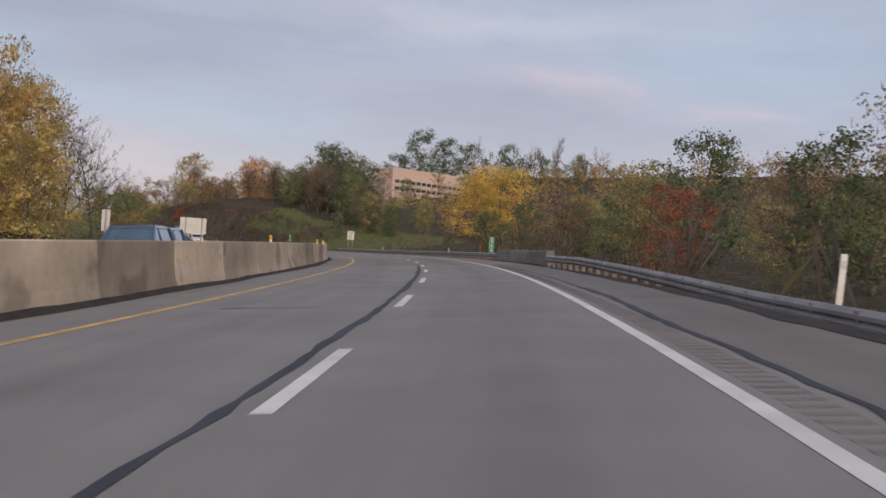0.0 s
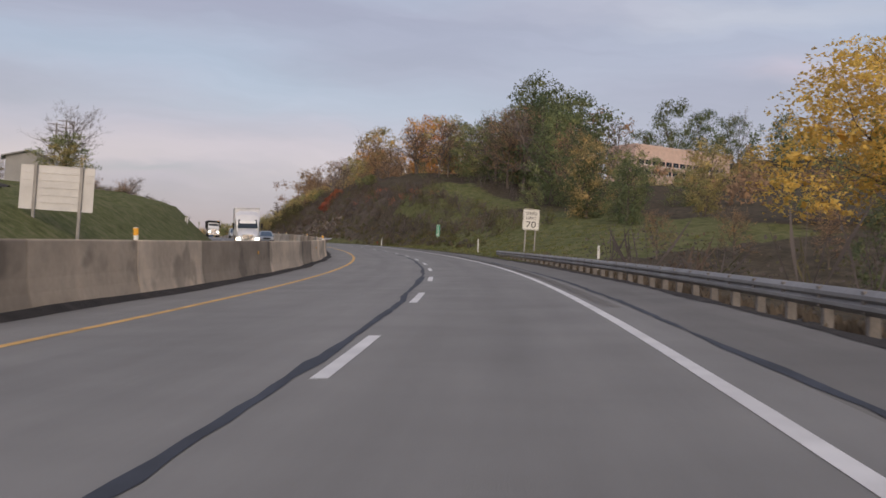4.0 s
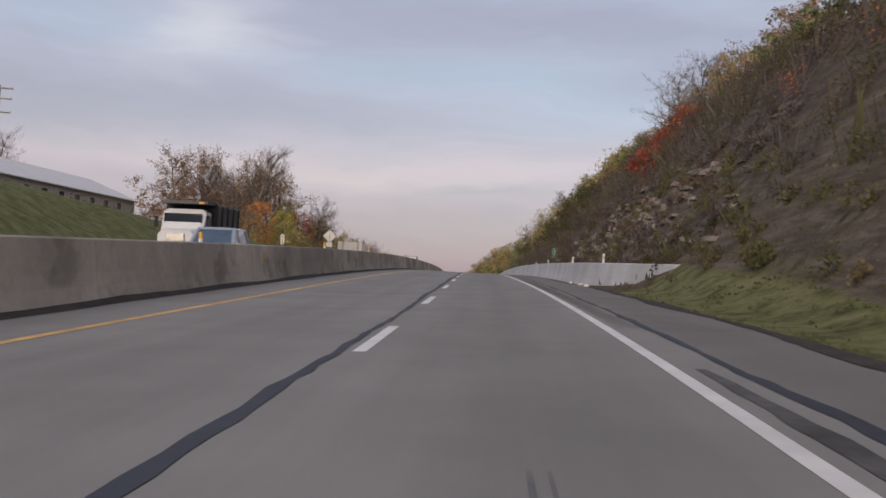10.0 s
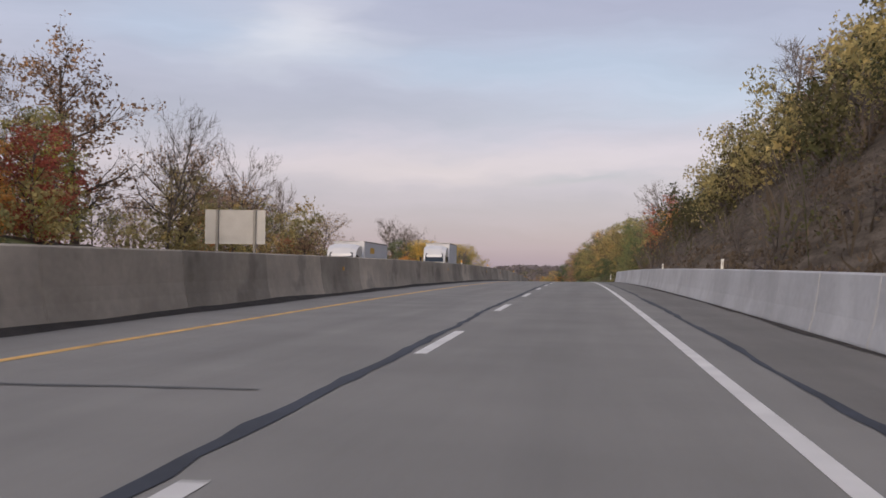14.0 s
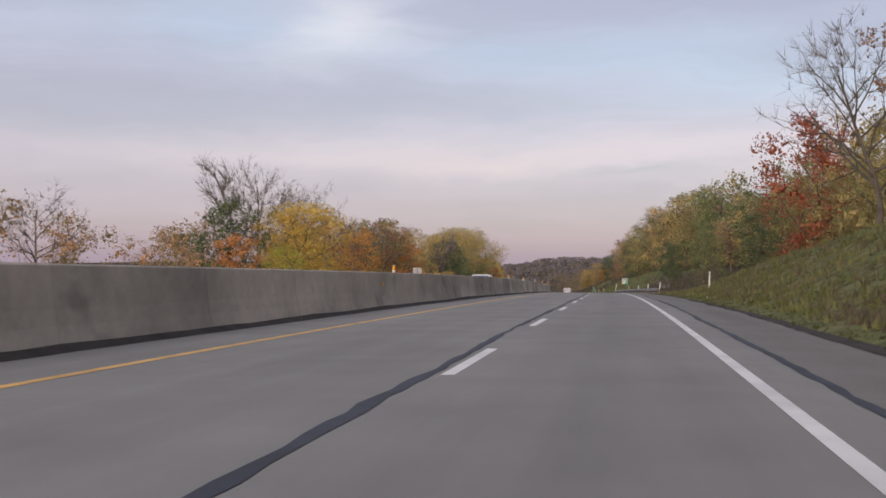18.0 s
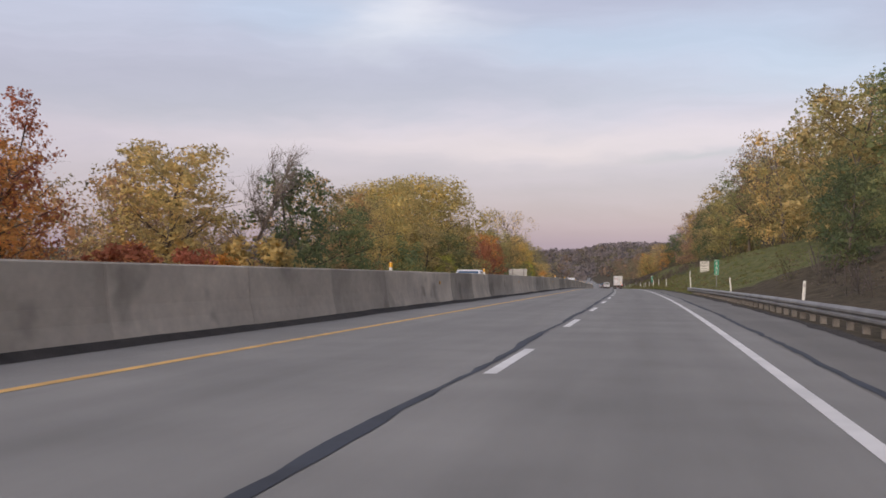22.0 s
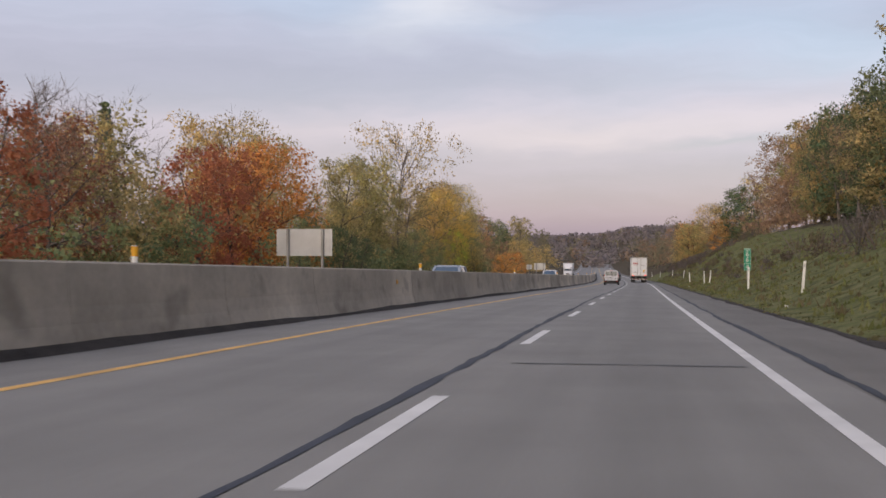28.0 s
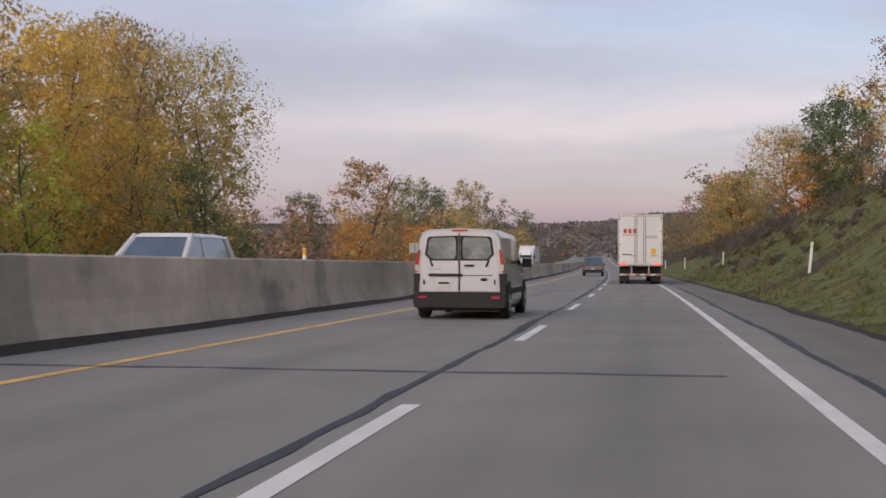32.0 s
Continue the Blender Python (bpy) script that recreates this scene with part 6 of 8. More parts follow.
# brown knoll and the bare wood beyond the barn
brush([("brown", 4), ("grey", 3), ("straw", 3), ("olive", 2)], 296, 345, -36, -20, 60, 0.6, 1.4, 24)
wood([("brown", 4), ("bare", 6), ("wispy", 2)], 330, 372, -62, -52, 12, 4.5, 6, 25)
plant("bare", 503, -28, top=13.5, wide=4, pick=1); plant("brown", 507, -28.5, top=11, wide=3.6); plant("bare", 446, -67, top=17, wide=4, pick=0); plant("bare", 458, -66, top=18, wide=4.4, pick=1); plant("brown", 470, -33, top=17.5, wide=4.2); plant("lime", 470, -28, top=8, wide=2.4); plant("brown", 455, -30, top=7.5, wide=2.8)
brush([("olive", 3), ("grey", 3), ("brown", 2), ("none", 2)], 345, 440, -44, -36, 44, 0.9, 2.0, 26)
plant("bare", 403, -47, top=14.5, pick=1); plant("orange", 372, -60, top=12, wide=4); plant("gold", 380, -62, top=12, wide=4)
wood([("bare", 8), ("brown", 6)], 466, 500, -46, -31, 36, 12, 17, 27, wide=(0.32, 0.44), tops=(14, 18.5))
wood([("bare", 5), ("brown", 6), ("olive", 1)], 498, 545, -46, -31, 22, 7, 9, 67, wide=(0.34, 0.46), tops=(7, 10.5))
wood([("lime", 2), ("orange", 1), ("red", 1), ("olive", 2), ("brown", 2), ("gold", 1)], 462, 560, -31, -24, 24, 4, 8, 28)
plant("brown", 488, -46, top=20, wide=4.5); plant("wispy", 480, -42, top=18.5, wide=4.5, pick=1); plant("lime", 487, -30, top=8.5, wide=2.2); plant("red", 482, -28, top=8.5, wide=3); plant("bare", 532, -31, top=14.6, wide=4.4, pick=0); plant("brown", 531, -31.5, top=10.5, wide=4.2)
plant("bare", 552, -32, top=12.2, wide=3, pick=2); plant("brown", 549, -33, top=9, wide=3); plant("brown", 566, -30, top=9.2, wide=3.4); plant("bare", 600, -34, top=7.5, wide=3.5, pick=0)
brush([("brown", 3), ("olive", 2), ("orange", 2), ("red", 1), ("gold", 1)], 560, 612, -30, -22, 22, 1.0, 2.0, 29)
# colourful hedge of trees
plant("big_yellow", 631, -25, top=7.9, wide=5.0); plant("bare", 632, -29, top=13.1, wide=3.6, pick=0); plant("bare", 626, -28, top=12, pick=2); plant("bare", 638, -29, top=11.5, pick=0); plant("orange", 616, -26, top=4.5, wide=2.2); plant("dark", 620, -28, top=7.6, wide=3)
plant("bare", 646, -27, top=11.6, wide=5, pick=1); plant("yellow", 641, -27, top=6.5, wide=2.6); plant("lime", 622, -24, top=3.8, wide=2.2)
plant("olive", 684, -30, top=9.5, wide=3.6); plant("mixed", 694, -29, top=10.2, wide=5.0); plant("orange", 700, -27, top=7.2, wide=3.4); plant("red", 704, -28, top=9.5, wide=3.0); plant("bare", 676, -29, top=9, pick=0); plant("orange", 662, -26, top=7.2, wide=3.2); plant("orange", 653, -28, top=7.6, wide=3.4, pick=1); plant("brown", 662, -29, top=9, wide=3.2); plant("maroon", 698, -30, top=10.5, wide=3.2); plant("brown", 688, -28, top=10, wide=3.6); plant("bare", 668, -28, top=8.5, pick=2)
for s, d, k in ((712, -25, "orange"), (718, -24, "red"), (725, -25, "orange"), (708, -24, "red"), (690, -23, "orange"), (670, -23, "orange"), (730, -24, "gold")):
    plant_shrub(k, s, d, random.uniform(2.6, 3.8), random)
plant("dark", 738, -24, top=9.4, wide=4.2); plant("mixed", 748, -26, top=9.6, wide=4); plant("gold", 728, -30, top=10, wide=5.2); plant("gold", 736, -33, top=11, wide=5.4); plant("green", 755, -24, top=7.5, wide=3.6); plant("mixed", 766, -27, top=9.8, wide=3.8); plant("bare", 733, -26, top=11, pick=2)
plant("gold", 776, -27, top=9.6, wide=4.2); plant("big_gold", 810, -31, top=14.4, wide=8); plant("big_gold", 827, -29, top=16.6, wide=10, turn=70); plant("gold", 795, -29, top=11.5, wide=5); plant("olive", 800, -24, top=8, wide=4); plant("green", 815, -23.5, top=7.5, wide=4); plant("dark", 828, -24, top=8, wide=3.2); plant("wispy", 786, -29, top=10.6, wide=4.2, pick=0); plant("lime", 806, -22.5, top=4.5, wide=2)
plant("red", 871, -22.5, top=8.1, wide=3.2); plant("olive", 850, -28, top=10.5, wide=4); plant("olive", 858, -30, top=11, wide=4); plant("brown", 892, -31, top=11.0, wide=4); plant("olive", 838, -27, top=9.5, wide=3.8); plant("brown", 865, -27, top=10, wide=3.4)
# woods before and behind the orange maple
plant("big_orange", 931, -32, top=13.0, wide=6.2); plant("red", 921, -31, top=11.5, wide=4.2); plant("red", 914, -31, top=10.5, wide=4.0); plant("maroon", 896, -33, top=10.5, wide=4)
plant("gold", 912, -39, top=13, wide=4.5); plant("bare", 922, -42, top=18, pick=0); plant("conifer", 953, -57.5, top=21, wide=3.4); plant("bare", 904, -40, top=14.5, pick=2); plant("wispy", 945, -40, top=18.5, wide=7, pick=0); plant("gold", 950, -38, top=16, wide=4.5); plant("gold", 940, -41, top=16.5, wide=4.2)
plant("olive", 962, -33, top=14.5, wide=4.2); plant("big_olive", 975, -33, top=16.2, wide=5); plant("wispy", 991, -31.6, top=23.4, wide=7.5, pick=0); plant("olive", 985, -30, top=13, wide=4); plant("gold", 1002, -29, top=13.5, wide=4.2)
plant("big_yellow", 1012, -29, top=14.2, wide=4.8); plant("yellow", 1017, -26.5, top=9.5, wide=3.4); plant("lime", 1003, -25.5, top=8, wide=2.6); plant("big_gold", 1024, -31, top=16.6, wide=5); plant("airy", 1037, -31, top=18.9, wide=7.0); plant("gold", 1030, -27, top=12, wide=3.6)
wood([("olive", 3), ("green", 2), ("dark", 2), ("mixed", 1)], 890, 1030, -27.5, -23.5, 26, 4, 7.5, 30)
brush([("brown", 3), ("dark", 3), ("olive", 2), ("gold", 1)], 720, 1045, -24.5, -20.5, 70, 1.2, 2.6, 32)
plant("mixed", 1130, -37, top=17, wide=7); plant("dark", 1103, -40, top=10.5, wide=4.5); plant("green", 1165, -36, top=17, wide=5.5); plant("dark", 1190, -36, top=17, wide=6); plant("olive", 1221, -32, top=20, wide=6); plant("orange", 1063, -24, top=5.3, wide=2.8); plant("gold", 1110, 16, top=13, wide=4.5); plant("orange", 1122, 17, top=14, wide=4); plant("gold", 1150, 18, top=15, wide=5); plant("gold", 1165, -27, top=11, wide=4.5); plant("orange", 1108, -25, top=6.5, wide=3.4)
# distant hilltop trees right of the first bend
plant("dark", 617, 197, top=70, wide=11); plant("dark", 609, 209, top=84, wide=14); plant("dark", 604, 222, top=80, wide=12); plant("dark", 598, 234, top=77, wide=9); plant("dark", 555, 233, top=72, wide=8)
plant("bare", 601, 238, top=84, wide=6, pick=0); plant("bare", 548, 244, top=74, wide=6, pick=0); plant("bare", 542, 253, top=78, wide=5, pick=2); plant("bare", 545, 249, top=72, wide=4, pick=2); plant("green", 536, 265, top=68, wide=7); plant("bare", 529, 274, top=74, wide=7, pick=0); plant("bare", 534, 270, top=70, wide=5, pick=2); plant("green", 505, 150, top=42, wide=5.5)
woodland("woods on the hill behind the office block, dull green", "dark", 540, 660, 185, 290, 40, (12, 18), 301, True, (4, 6.5), 0.8, 26)
woodland("woods on the hill below the office block, olive", "olive", 380, 540, 60, 150, 60, (3.5, 6), 302, True, (3.2, 4.6), 0.6, 30)
woodland("woods on the hill below the office block, brown", "brown", 250, 520, 45, 150, 60, (3.5, 5.5), 303, True, (3, 4.4), 0.6, 30)
woodland("woods on the hillside in mixed leaf", "mixed", 200, 520, 150, 290, 70, (9, 14), 304, True, (4, 6), 0.8, 26)
woodland("woods behind the thicket, green", "green", 30, 230, 32, 75, 60, (5, 8.5), 305, True, (2.6, 3.8), 0.34, 50)
woodland("woods behind the thicket, brown", "brown", 30, 190, 24, 60, 30, (5, 7.5), 306, True, (2.2, 3.2), 0.3, 44)
# woods on the hill behind the cut, seen over its crest from the first bend
woodland("woods on the hill behind the cut, rust and green", "mixed", 395, 520, 42, 75, 34, (9, 13), 331, True, (3, 4.6), 0.6, 30)
woodland("woods on the hill behind the cut, brown", "brown", 440, 640, 40, 90, 40, (12, 17), 332, True, (3.4, 5), 0.6, 30)
plant("brown", 464, 39, top=36, wide=6); plant("orange", 466, 37, top=31, wide=4.5); plant("brown", 480, 32, top=30, wide=5); plant("brown", 588, 40, top=34, wide=6.5); plant("brown", 574, 39, top=32, wide=6)
woodland("brown woods on the ridge behind the cut", "brown", 560, 650, 37, 52, 44, (31, 38), 334, False, (2.8, 4), 0.5, 34)
woodland("high woods on the ridge behind the cut, brown", "brown", 640, 750, 46, 72, 40, (34, 46), 335, False, (3, 4.6), 0.6, 32)
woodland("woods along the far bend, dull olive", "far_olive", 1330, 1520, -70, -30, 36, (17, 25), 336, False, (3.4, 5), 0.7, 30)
plant("mixed", 508, 48, top=43.5, wide=9); plant("orange", 368, 34, top=29.5, wide=5); plant("dark", 409, 72, top=42, wide=9)
# deep woods behind the crest trees and along the straight
woodland("deep woods above the lawn slope, green", "dark", 284, 345, 28, 42, 34, (19, 25), 307, False, (3, 4.4), 0.42, 34)
woodland("deep woods above the cut, brown", "brown", 290, 420, 27, 46, 36, (18, 24), 308, False, (2.6, 4), 0.4, 34)
woodland("woods over the end of the cut, olive", "olive", 415, 510, 17, 26, 40, (11, 15), 309, False, (2.0, 3.0), 0.24, 80)
woodland("woods over the end of the cut, faded gold", "olive", 420, 510, 15, 22, 24, (9, 13), 310, False, (1.6, 2.4), 0.22, 70)
woodland("olive woods on the face of the cut", "olive", 462, 520, 11, 15, 40, (7, 11), 327, False, (1.4, 2.3), 0.2, 60)
woodland("green woods on the face of the cut", "scrub_green", 428, 540, 10.8, 15, 80, (3.8, 9), 328, False, (1.3, 2.1), 0.2, 60)
woodland("brown thicket on the face of the cut", "scrub", 430, 565, 11, 15, 60, (3.5, 7), 311, False, (0.9, 1.6), 0.17, 40)
woodland("woods behind the roadside trees on the bank, olive", "olive", 625, 900, 24, 46, 90, (13.5, 20), 312, False, (3, 4.4), 0.42, 34)
woodland("woods behind the roadside trees on the bank, green", "green", 640, 1020, 26, 48, 90, (15, 22), 313, False, (3, 4.4), 0.42, 34)
woodland("brown woods on the last bank", "brown", 995, 1066, 23, 40, 46, (20, 26), 330, False, (2.4, 3.6), 0.26, 56)
woodland("woods high on the bank, rust and gold", "mixed", 760, 1060, 27, 50, 60, (17, 22.5), 314, False, (3, 4.2), 0.42, 34)
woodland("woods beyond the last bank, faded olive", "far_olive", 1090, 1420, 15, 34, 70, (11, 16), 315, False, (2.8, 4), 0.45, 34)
woodland("woods beyond the last bank, rust", "brown", 1080, 1420, 17, 40, 46, (12, 17), 316, False, (2.8, 4), 0.45, 34)
woodland("bare brown woods across the highway", "brown", 468, 508, -54, -38, 30, (9, 13), 317, False, (2.2, 3.2), 0.3, 40)
woodland("bare brown woods behind the shed", "brown", 425, 470, -80, -60, 26, (8, 12), 326, False, (2, 3), 0.3, 40)
woodland("undergrowth of the woods across the highway, olive", "olive", 455, 560, -36, -25, 38, (3, 7), 318, False, (1.4, 2.2), 0.26, 40)
woodland("undergrowth of the woods across the highway, rust and green", "mixed", 452, 550, -37, -27, 26, (4, 9), 329, False, (1.4, 2.2), 0.22, 46)
woodland("woods behind the hedge across the highway, brown", "brown", 625, 800, -62, -33, 50, (5, 8.5), 319, False, (2.0, 3.0), 0.24, 56)
woodland("woods behind the hedge across the highway, rust", "mixed", 610, 800, -56, -30, 46, (6, 9.5), 320, False, (2.2, 3.2), 0.27, 50)
woodland("woods across the highway in gold leaf", "gold", 835, 935, -52, -33, 36, (7.5, 11), 321, False, (2.8, 4), 0.4, 38)
woodland("woods across the highway in thinning gold leaf", "gold", 935, 1046, -52, -33, 44, (9.5, 15), 333, False, (2.4, 3.4), 0.24, 80)
woodland("woods across the highway in olive leaf", "olive", 800, 1046, -48, -28, 70, (6, 11.5), 322, False, (2.4, 3.4), 0.27, 60)
woodland("dark green undergrowth across the highway", "green", 735, 1044, -29, -23.5, 60, (3, 6.5), 323, False, (1.6, 2.6), 0.28, 40)
woodland("woods beyond the grassy clearing, rust", "brown", 1060, 1420, -60, -30, 60, (7, 12), 324, False, (3, 4.2), 0.5, 30)
woodland("woods beyond the grassy clearing, gold", "gold", 1100, 1420, -50, -26, 44, (8, 13), 325, False, (2.8, 4), 0.5, 30)


# far woods: crowns of the hills beyond, too many to tell apart
def far_woods(name, label, s0, s1, d0, d1, count, size, kind, seed, h=5.0):
    rnd = np.random.RandomState(seed)
    ss, dd = s0 + (s1 - s0) * rnd.rand(count), d0 + (d1 - d0) * rnd.rand(count)
    P = ground_point(ss, dd, 0)
    P[:, 2] += h * (0.5 + 0.6 * rnd.rand(count))
    n = 46
    u = rnd.randn(count * n, 3); u /= np.linalg.norm(u, axis=1)[:, None]
    Q = np.repeat(P, n, 0) + u * size * (0.5 + 0.5 * rnd.rand(count * n, 1)) * np.array([1, 1, 0.8])
    v = blades(Q, np.full(len(Q), size * 0.34), rnd)
    g = u + np.array([0, 0, 0.4]); g /= np.linalg.norm(g, axis=1)[:, None]
    me = leaf_mesh(name, v, np.arange(len(v)).reshape(-1, 3), LEAF[kind], np.repeat(g, 3, 0))
    return tagged(part(name, me, None), label, "woods", kind="stuff")


far_woods("far_woods", "distant wooded ridge in autumn grey, paled as if by haze", 1600, 2900, -650, 650, 1700, 7, "far_grey", 1)
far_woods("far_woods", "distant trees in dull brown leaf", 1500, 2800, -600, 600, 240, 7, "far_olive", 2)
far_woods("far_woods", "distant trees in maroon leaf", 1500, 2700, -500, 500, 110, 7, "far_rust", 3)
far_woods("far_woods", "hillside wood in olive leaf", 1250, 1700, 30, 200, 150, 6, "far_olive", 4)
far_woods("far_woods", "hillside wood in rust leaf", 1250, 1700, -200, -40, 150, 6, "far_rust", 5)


# grass and weeds along the verges
def tufts(name, label, s0, s1, d0, d1, count, h, kind, seed):
    rnd = np.random.RandomState(seed)
    ss, dd = s0 + (s1 - s0) * rnd.rand(count), d0 + (d1 - d0) * rnd.rand(count) ** 1.3
    P = ground_point(ss, dd, -0.03)
    n = 5
    c = np.repeat(P, n, 0) + np.c_[rnd.randn(count * n, 2) * 0.12, np.zeros(count * n)]
    a = rnd.rand(count * n) * 6.28
    k = h * (0.5 + rnd.rand(count * n))
    w = 0.035 + 0.03 * rnd.rand(count * n)
    side = np.c_[np.cos(a), np.sin(a), np.zeros_like(a)] * w[:, None]
    tip = np.c_[rnd.randn(count * n, 2) * 0.3 * h, k]
    v = np.stack([c - side, c + side, c + tip * 0.6 + side * 0.7, c + tip], 1).reshape(-1, 3)
    return tagged(part(name, leaf_mesh(name, v, np.arange(len(v)).reshape(-1, 4), LEAF[kind]), None), label, "grass", kind="stuff")


tufts("grass", "rough green grass on the slope", 188, 335, 5.6, 14, 3000, 0.06, "scrub_green", 1)
tufts("grass", "dry weeds at the foot of the cut", 335, 560, 6.1, 9.5, 1500, 0.2, "scrub", 3)
tufts("grass", "rough green grass on the bank", 545, 640, 5.6, 12, 1500, 0.06, "scrub_green", 4)
tufts("grass", "rough green grass on the bank", 745, 1010, 5.6, 13, 3000, 0.06, "scrub_green", 5)
tufts("grass", "long green grass scattered over the slope", 195, 305, 6.2, 19, 2200, 0.14, "grass_blade", 8)
tufts("grass", "long dry grass scattered over the bank", 545, 640, 6.4, 15, 900, 0.22, "scrub_straw", 9)
tufts("grass", "long green grass scattered over the bank", 545, 640, 6.2, 15, 1600, 0.18, "grass_blade", 10)
tufts("grass", "long dry grass scattered over the bank", 745, 1060, 6.4, 17, 800, 0.22, "scrub_straw", 11)
tufts("grass", "long green grass scattered over the bank", 745, 1060, 6.0, 18, 3200, 0.15, "grass_blade", 12)
tufts("grass", "weeds under the guardrail", -10, 200, 6.2, 9, 1600, 0.2, "scrub", 7)

for pool in (*TREES.values(), *SHRUBS.values()):
    for proto in pool:
        if proto.name not in _used:
            for o in (*proto.children_recursive, proto):
                bpy.data.objects.remove(o)
        else:
            for key in ("top", "wide"):
                del proto[key]
for ob in scene.objects:
    for key in ("top", "wide"):
        if key in ob:
            del ob[key]


# ---- vehicles ----
def ring(y, w, z0, z1, r=0.08, top=None):
    t = top or w
    return [(-w + r, y, z0), (w - r, y, z0), (w, y, z0 + r), (w, y, z1 - r), (t - r, y, z1), (-t + r, y, z1), (-w, y, z1 - r), (-w, y, z0 + r)]


def wheel(parent, x, y, r=0.33, w=0.22):
    sg = 1 if x > 0 else -1
    g = Geo()
    prof = [(-w / 2, r * 0.62), (-w / 2, r * 0.93), (-w / 2 + 0.03, r), (w / 2 - 0.03, r), (w / 2, r * 0.93), (w / 2, r * 0.62)]
    n = 18
    rings = [[(x + a, y + q * math.cos(2 * math.pi * i / n), r + q * math.sin(2 * math.pi * i / n)) for i in range(n)] for a, q in prof]
    g.loft(rings, caps=True)
    wh = part("wheel", g, "rubber", parent, smooth=False)
    h = Geo()
    xo = x + sg * (w / 2 + 0.004)
    h.tube((xo - sg * 0.02, y, r), (xo, y, r), r * 0.6, r * 0.56, 14)
    h.tube((xo, y, r), (xo + sg * 0.03, y, r), r * 0.18, r * 0.14, 8)
    part("rim", h, "rim", wh)
    return wh


def poly_y(geo, pts, y, t=0.012, mat=0):
    """Flat plate in the x-z plane at y, t thick towards -y."""
    return geo.loft([[(x, y - t, z) for x, z in pts], [(x, y, z) for x, z in pts]], mat)


def bars(parent, name, x0, x1, z0, z1, y, rows, mat, t=0.006):
    for k in range(rows):
        a = z0 + (z1 - z0) * k / rows
        part(name, Geo().box(x0, x1, y - t, y, a, a + (z1 - z0) / rows * 0.6), mat, parent)


def delivery_van(s, d):
    v = thing("delivery_van", "compact silver-white delivery van with black bumper and rear glass", "van", m=on_road(s, d))
    def sec(y, w, z0, belt, top, roof):
        return [(-w + 0.06, y, z0), (w - 0.06, y, z0), (w, y, z0 + 0.12), (w, y, belt), (roof + 0.08, y, top - 0.19), (roof + 0.02, y, top - 0.085), (roof - 0.12, y, top - 0.025), (0, y, top), (-roof + 0.12, y, top - 0.025), (-roof - 0.02, y, top - 0.085), (-roof - 0.08, y, top - 0.19), (-w, y, belt), (-w, y, z0 + 0.12)]
    g = Geo().loft([sec(0.0, 0.88, 0.3, 1.08, 1.79, 0.72), sec(0.06, 0.905, 0.27, 1.1, 1.83, 0.75), sec(1.5, 0.915, 0.25, 1.1, 1.845, 0.76), sec(2.9, 0.915, 0.25, 1.1, 1.83, 0.75), sec(3.35, 0.91, 0.25, 1.08, 1.72, 0.72),
                    sec(3.95, 0.9, 0.26, 0.98, 1.14, 0.72), sec(4.55, 0.86, 0.28, 0.8, 0.95, 0.66), sec(4.82, 0.74, 0.34, 0.62, 0.74, 0.55)])
    part("body", g, "paint_silver", v)
    b = Geo().loft([[(-0.9, y, 0.24), (0.9, y, 0.24), (0.925, y, 0.34), (0.925, y, 0.5), (0.87, y, 0.555), (-0.87, y, 0.555), (-0.925, y, 0.5), (-0.925, y, 0.34)] for y in (-0.09, 0.34)])
    part("rear_bumper", b, "black_plastic", v, "black plastic rear bumper")
    part("under_tray", Geo().box(-0.8, 0.8, 0.1, 4.4, 0.17, 0.27), "black_plastic", v)
    for x0, x1, sg in ((-0.70, -0.025, -1), (0.025, 0.70, 1)):
        outer = x0 if sg < 0 else x1
        inner = x1 if sg < 0 else x0
        door = part("rear_door", poly_y(Geo(), [(inner, 0.57), (outer + sg * 0.06, 0.57), (outer + sg * 0.08, 1.05), (outer - sg * 0.01, 1.66), (inner, 1.73)], -0.002, 0.02), "paint_pale", v, "silver-white rear door")
        pane = [(inner, 1.18), (outer - sg * 0.12, 1.18), (outer + sg * 0.0, 1.3), (outer - sg * 0.05, 1.63), (outer - sg * 0.1, 1.66), (inner, 1.68)]
        part("window_surround", poly_y(Geo(), pane, -0.024, 0.008), "black_plastic", door, "black border of the rear window")
        inset = [(inner + sg * 0.07, 1.215), (outer - sg * 0.15, 1.21), (outer - sg * 0.05, 1.31), (outer - sg * 0.09, 1.59), (outer - sg * 0.15, 1.635), (inner + sg * 0.07, 1.645), (inner + sg * 0.045, 1.55), (inner + sg * 0.045, 1.3)]
        part("pane", poly_y(Geo(), inset, -0.0325, 0.004), "rear_glass", door, "tinted rear window with sky reflection put into its colour")
        part("hinge", Geo().box(min(outer, outer + sg * 0.03), max(outer, outer + sg * 0.03), -0.04, -0.02, 0.7, 0.8), "black_plastic", door)
    part("door_gap", Geo().box(-0.012, 0.012, -0.027, -0.023, 0.57, 1.73), "black_plastic", v)
    part("licence_trim", Geo().box(-0.62, 0.06, -0.05, -0.022, 0.86, 0.92, bevel=0.01), "black_plastic", v)
    part("trim_line", Geo().box(0.06, 0.68, -0.03, -0.022, 0.875, 0.89), "black_plastic", v)
    pl = part("licence_plate", Geo().box(-0.46, -0.16, -0.04, -0.026, 0.66, 0.82), "plate", v)
    bars(pl, "plate_bar", -0.42, -0.2, 0.71, 0.78, -0.041, 1, "sign_black")
    part("door_handle", Geo().box(0.1, 0.3, -0.06, -0.024, 1.06, 1.1, bevel=0.012), "black_plastic", v)
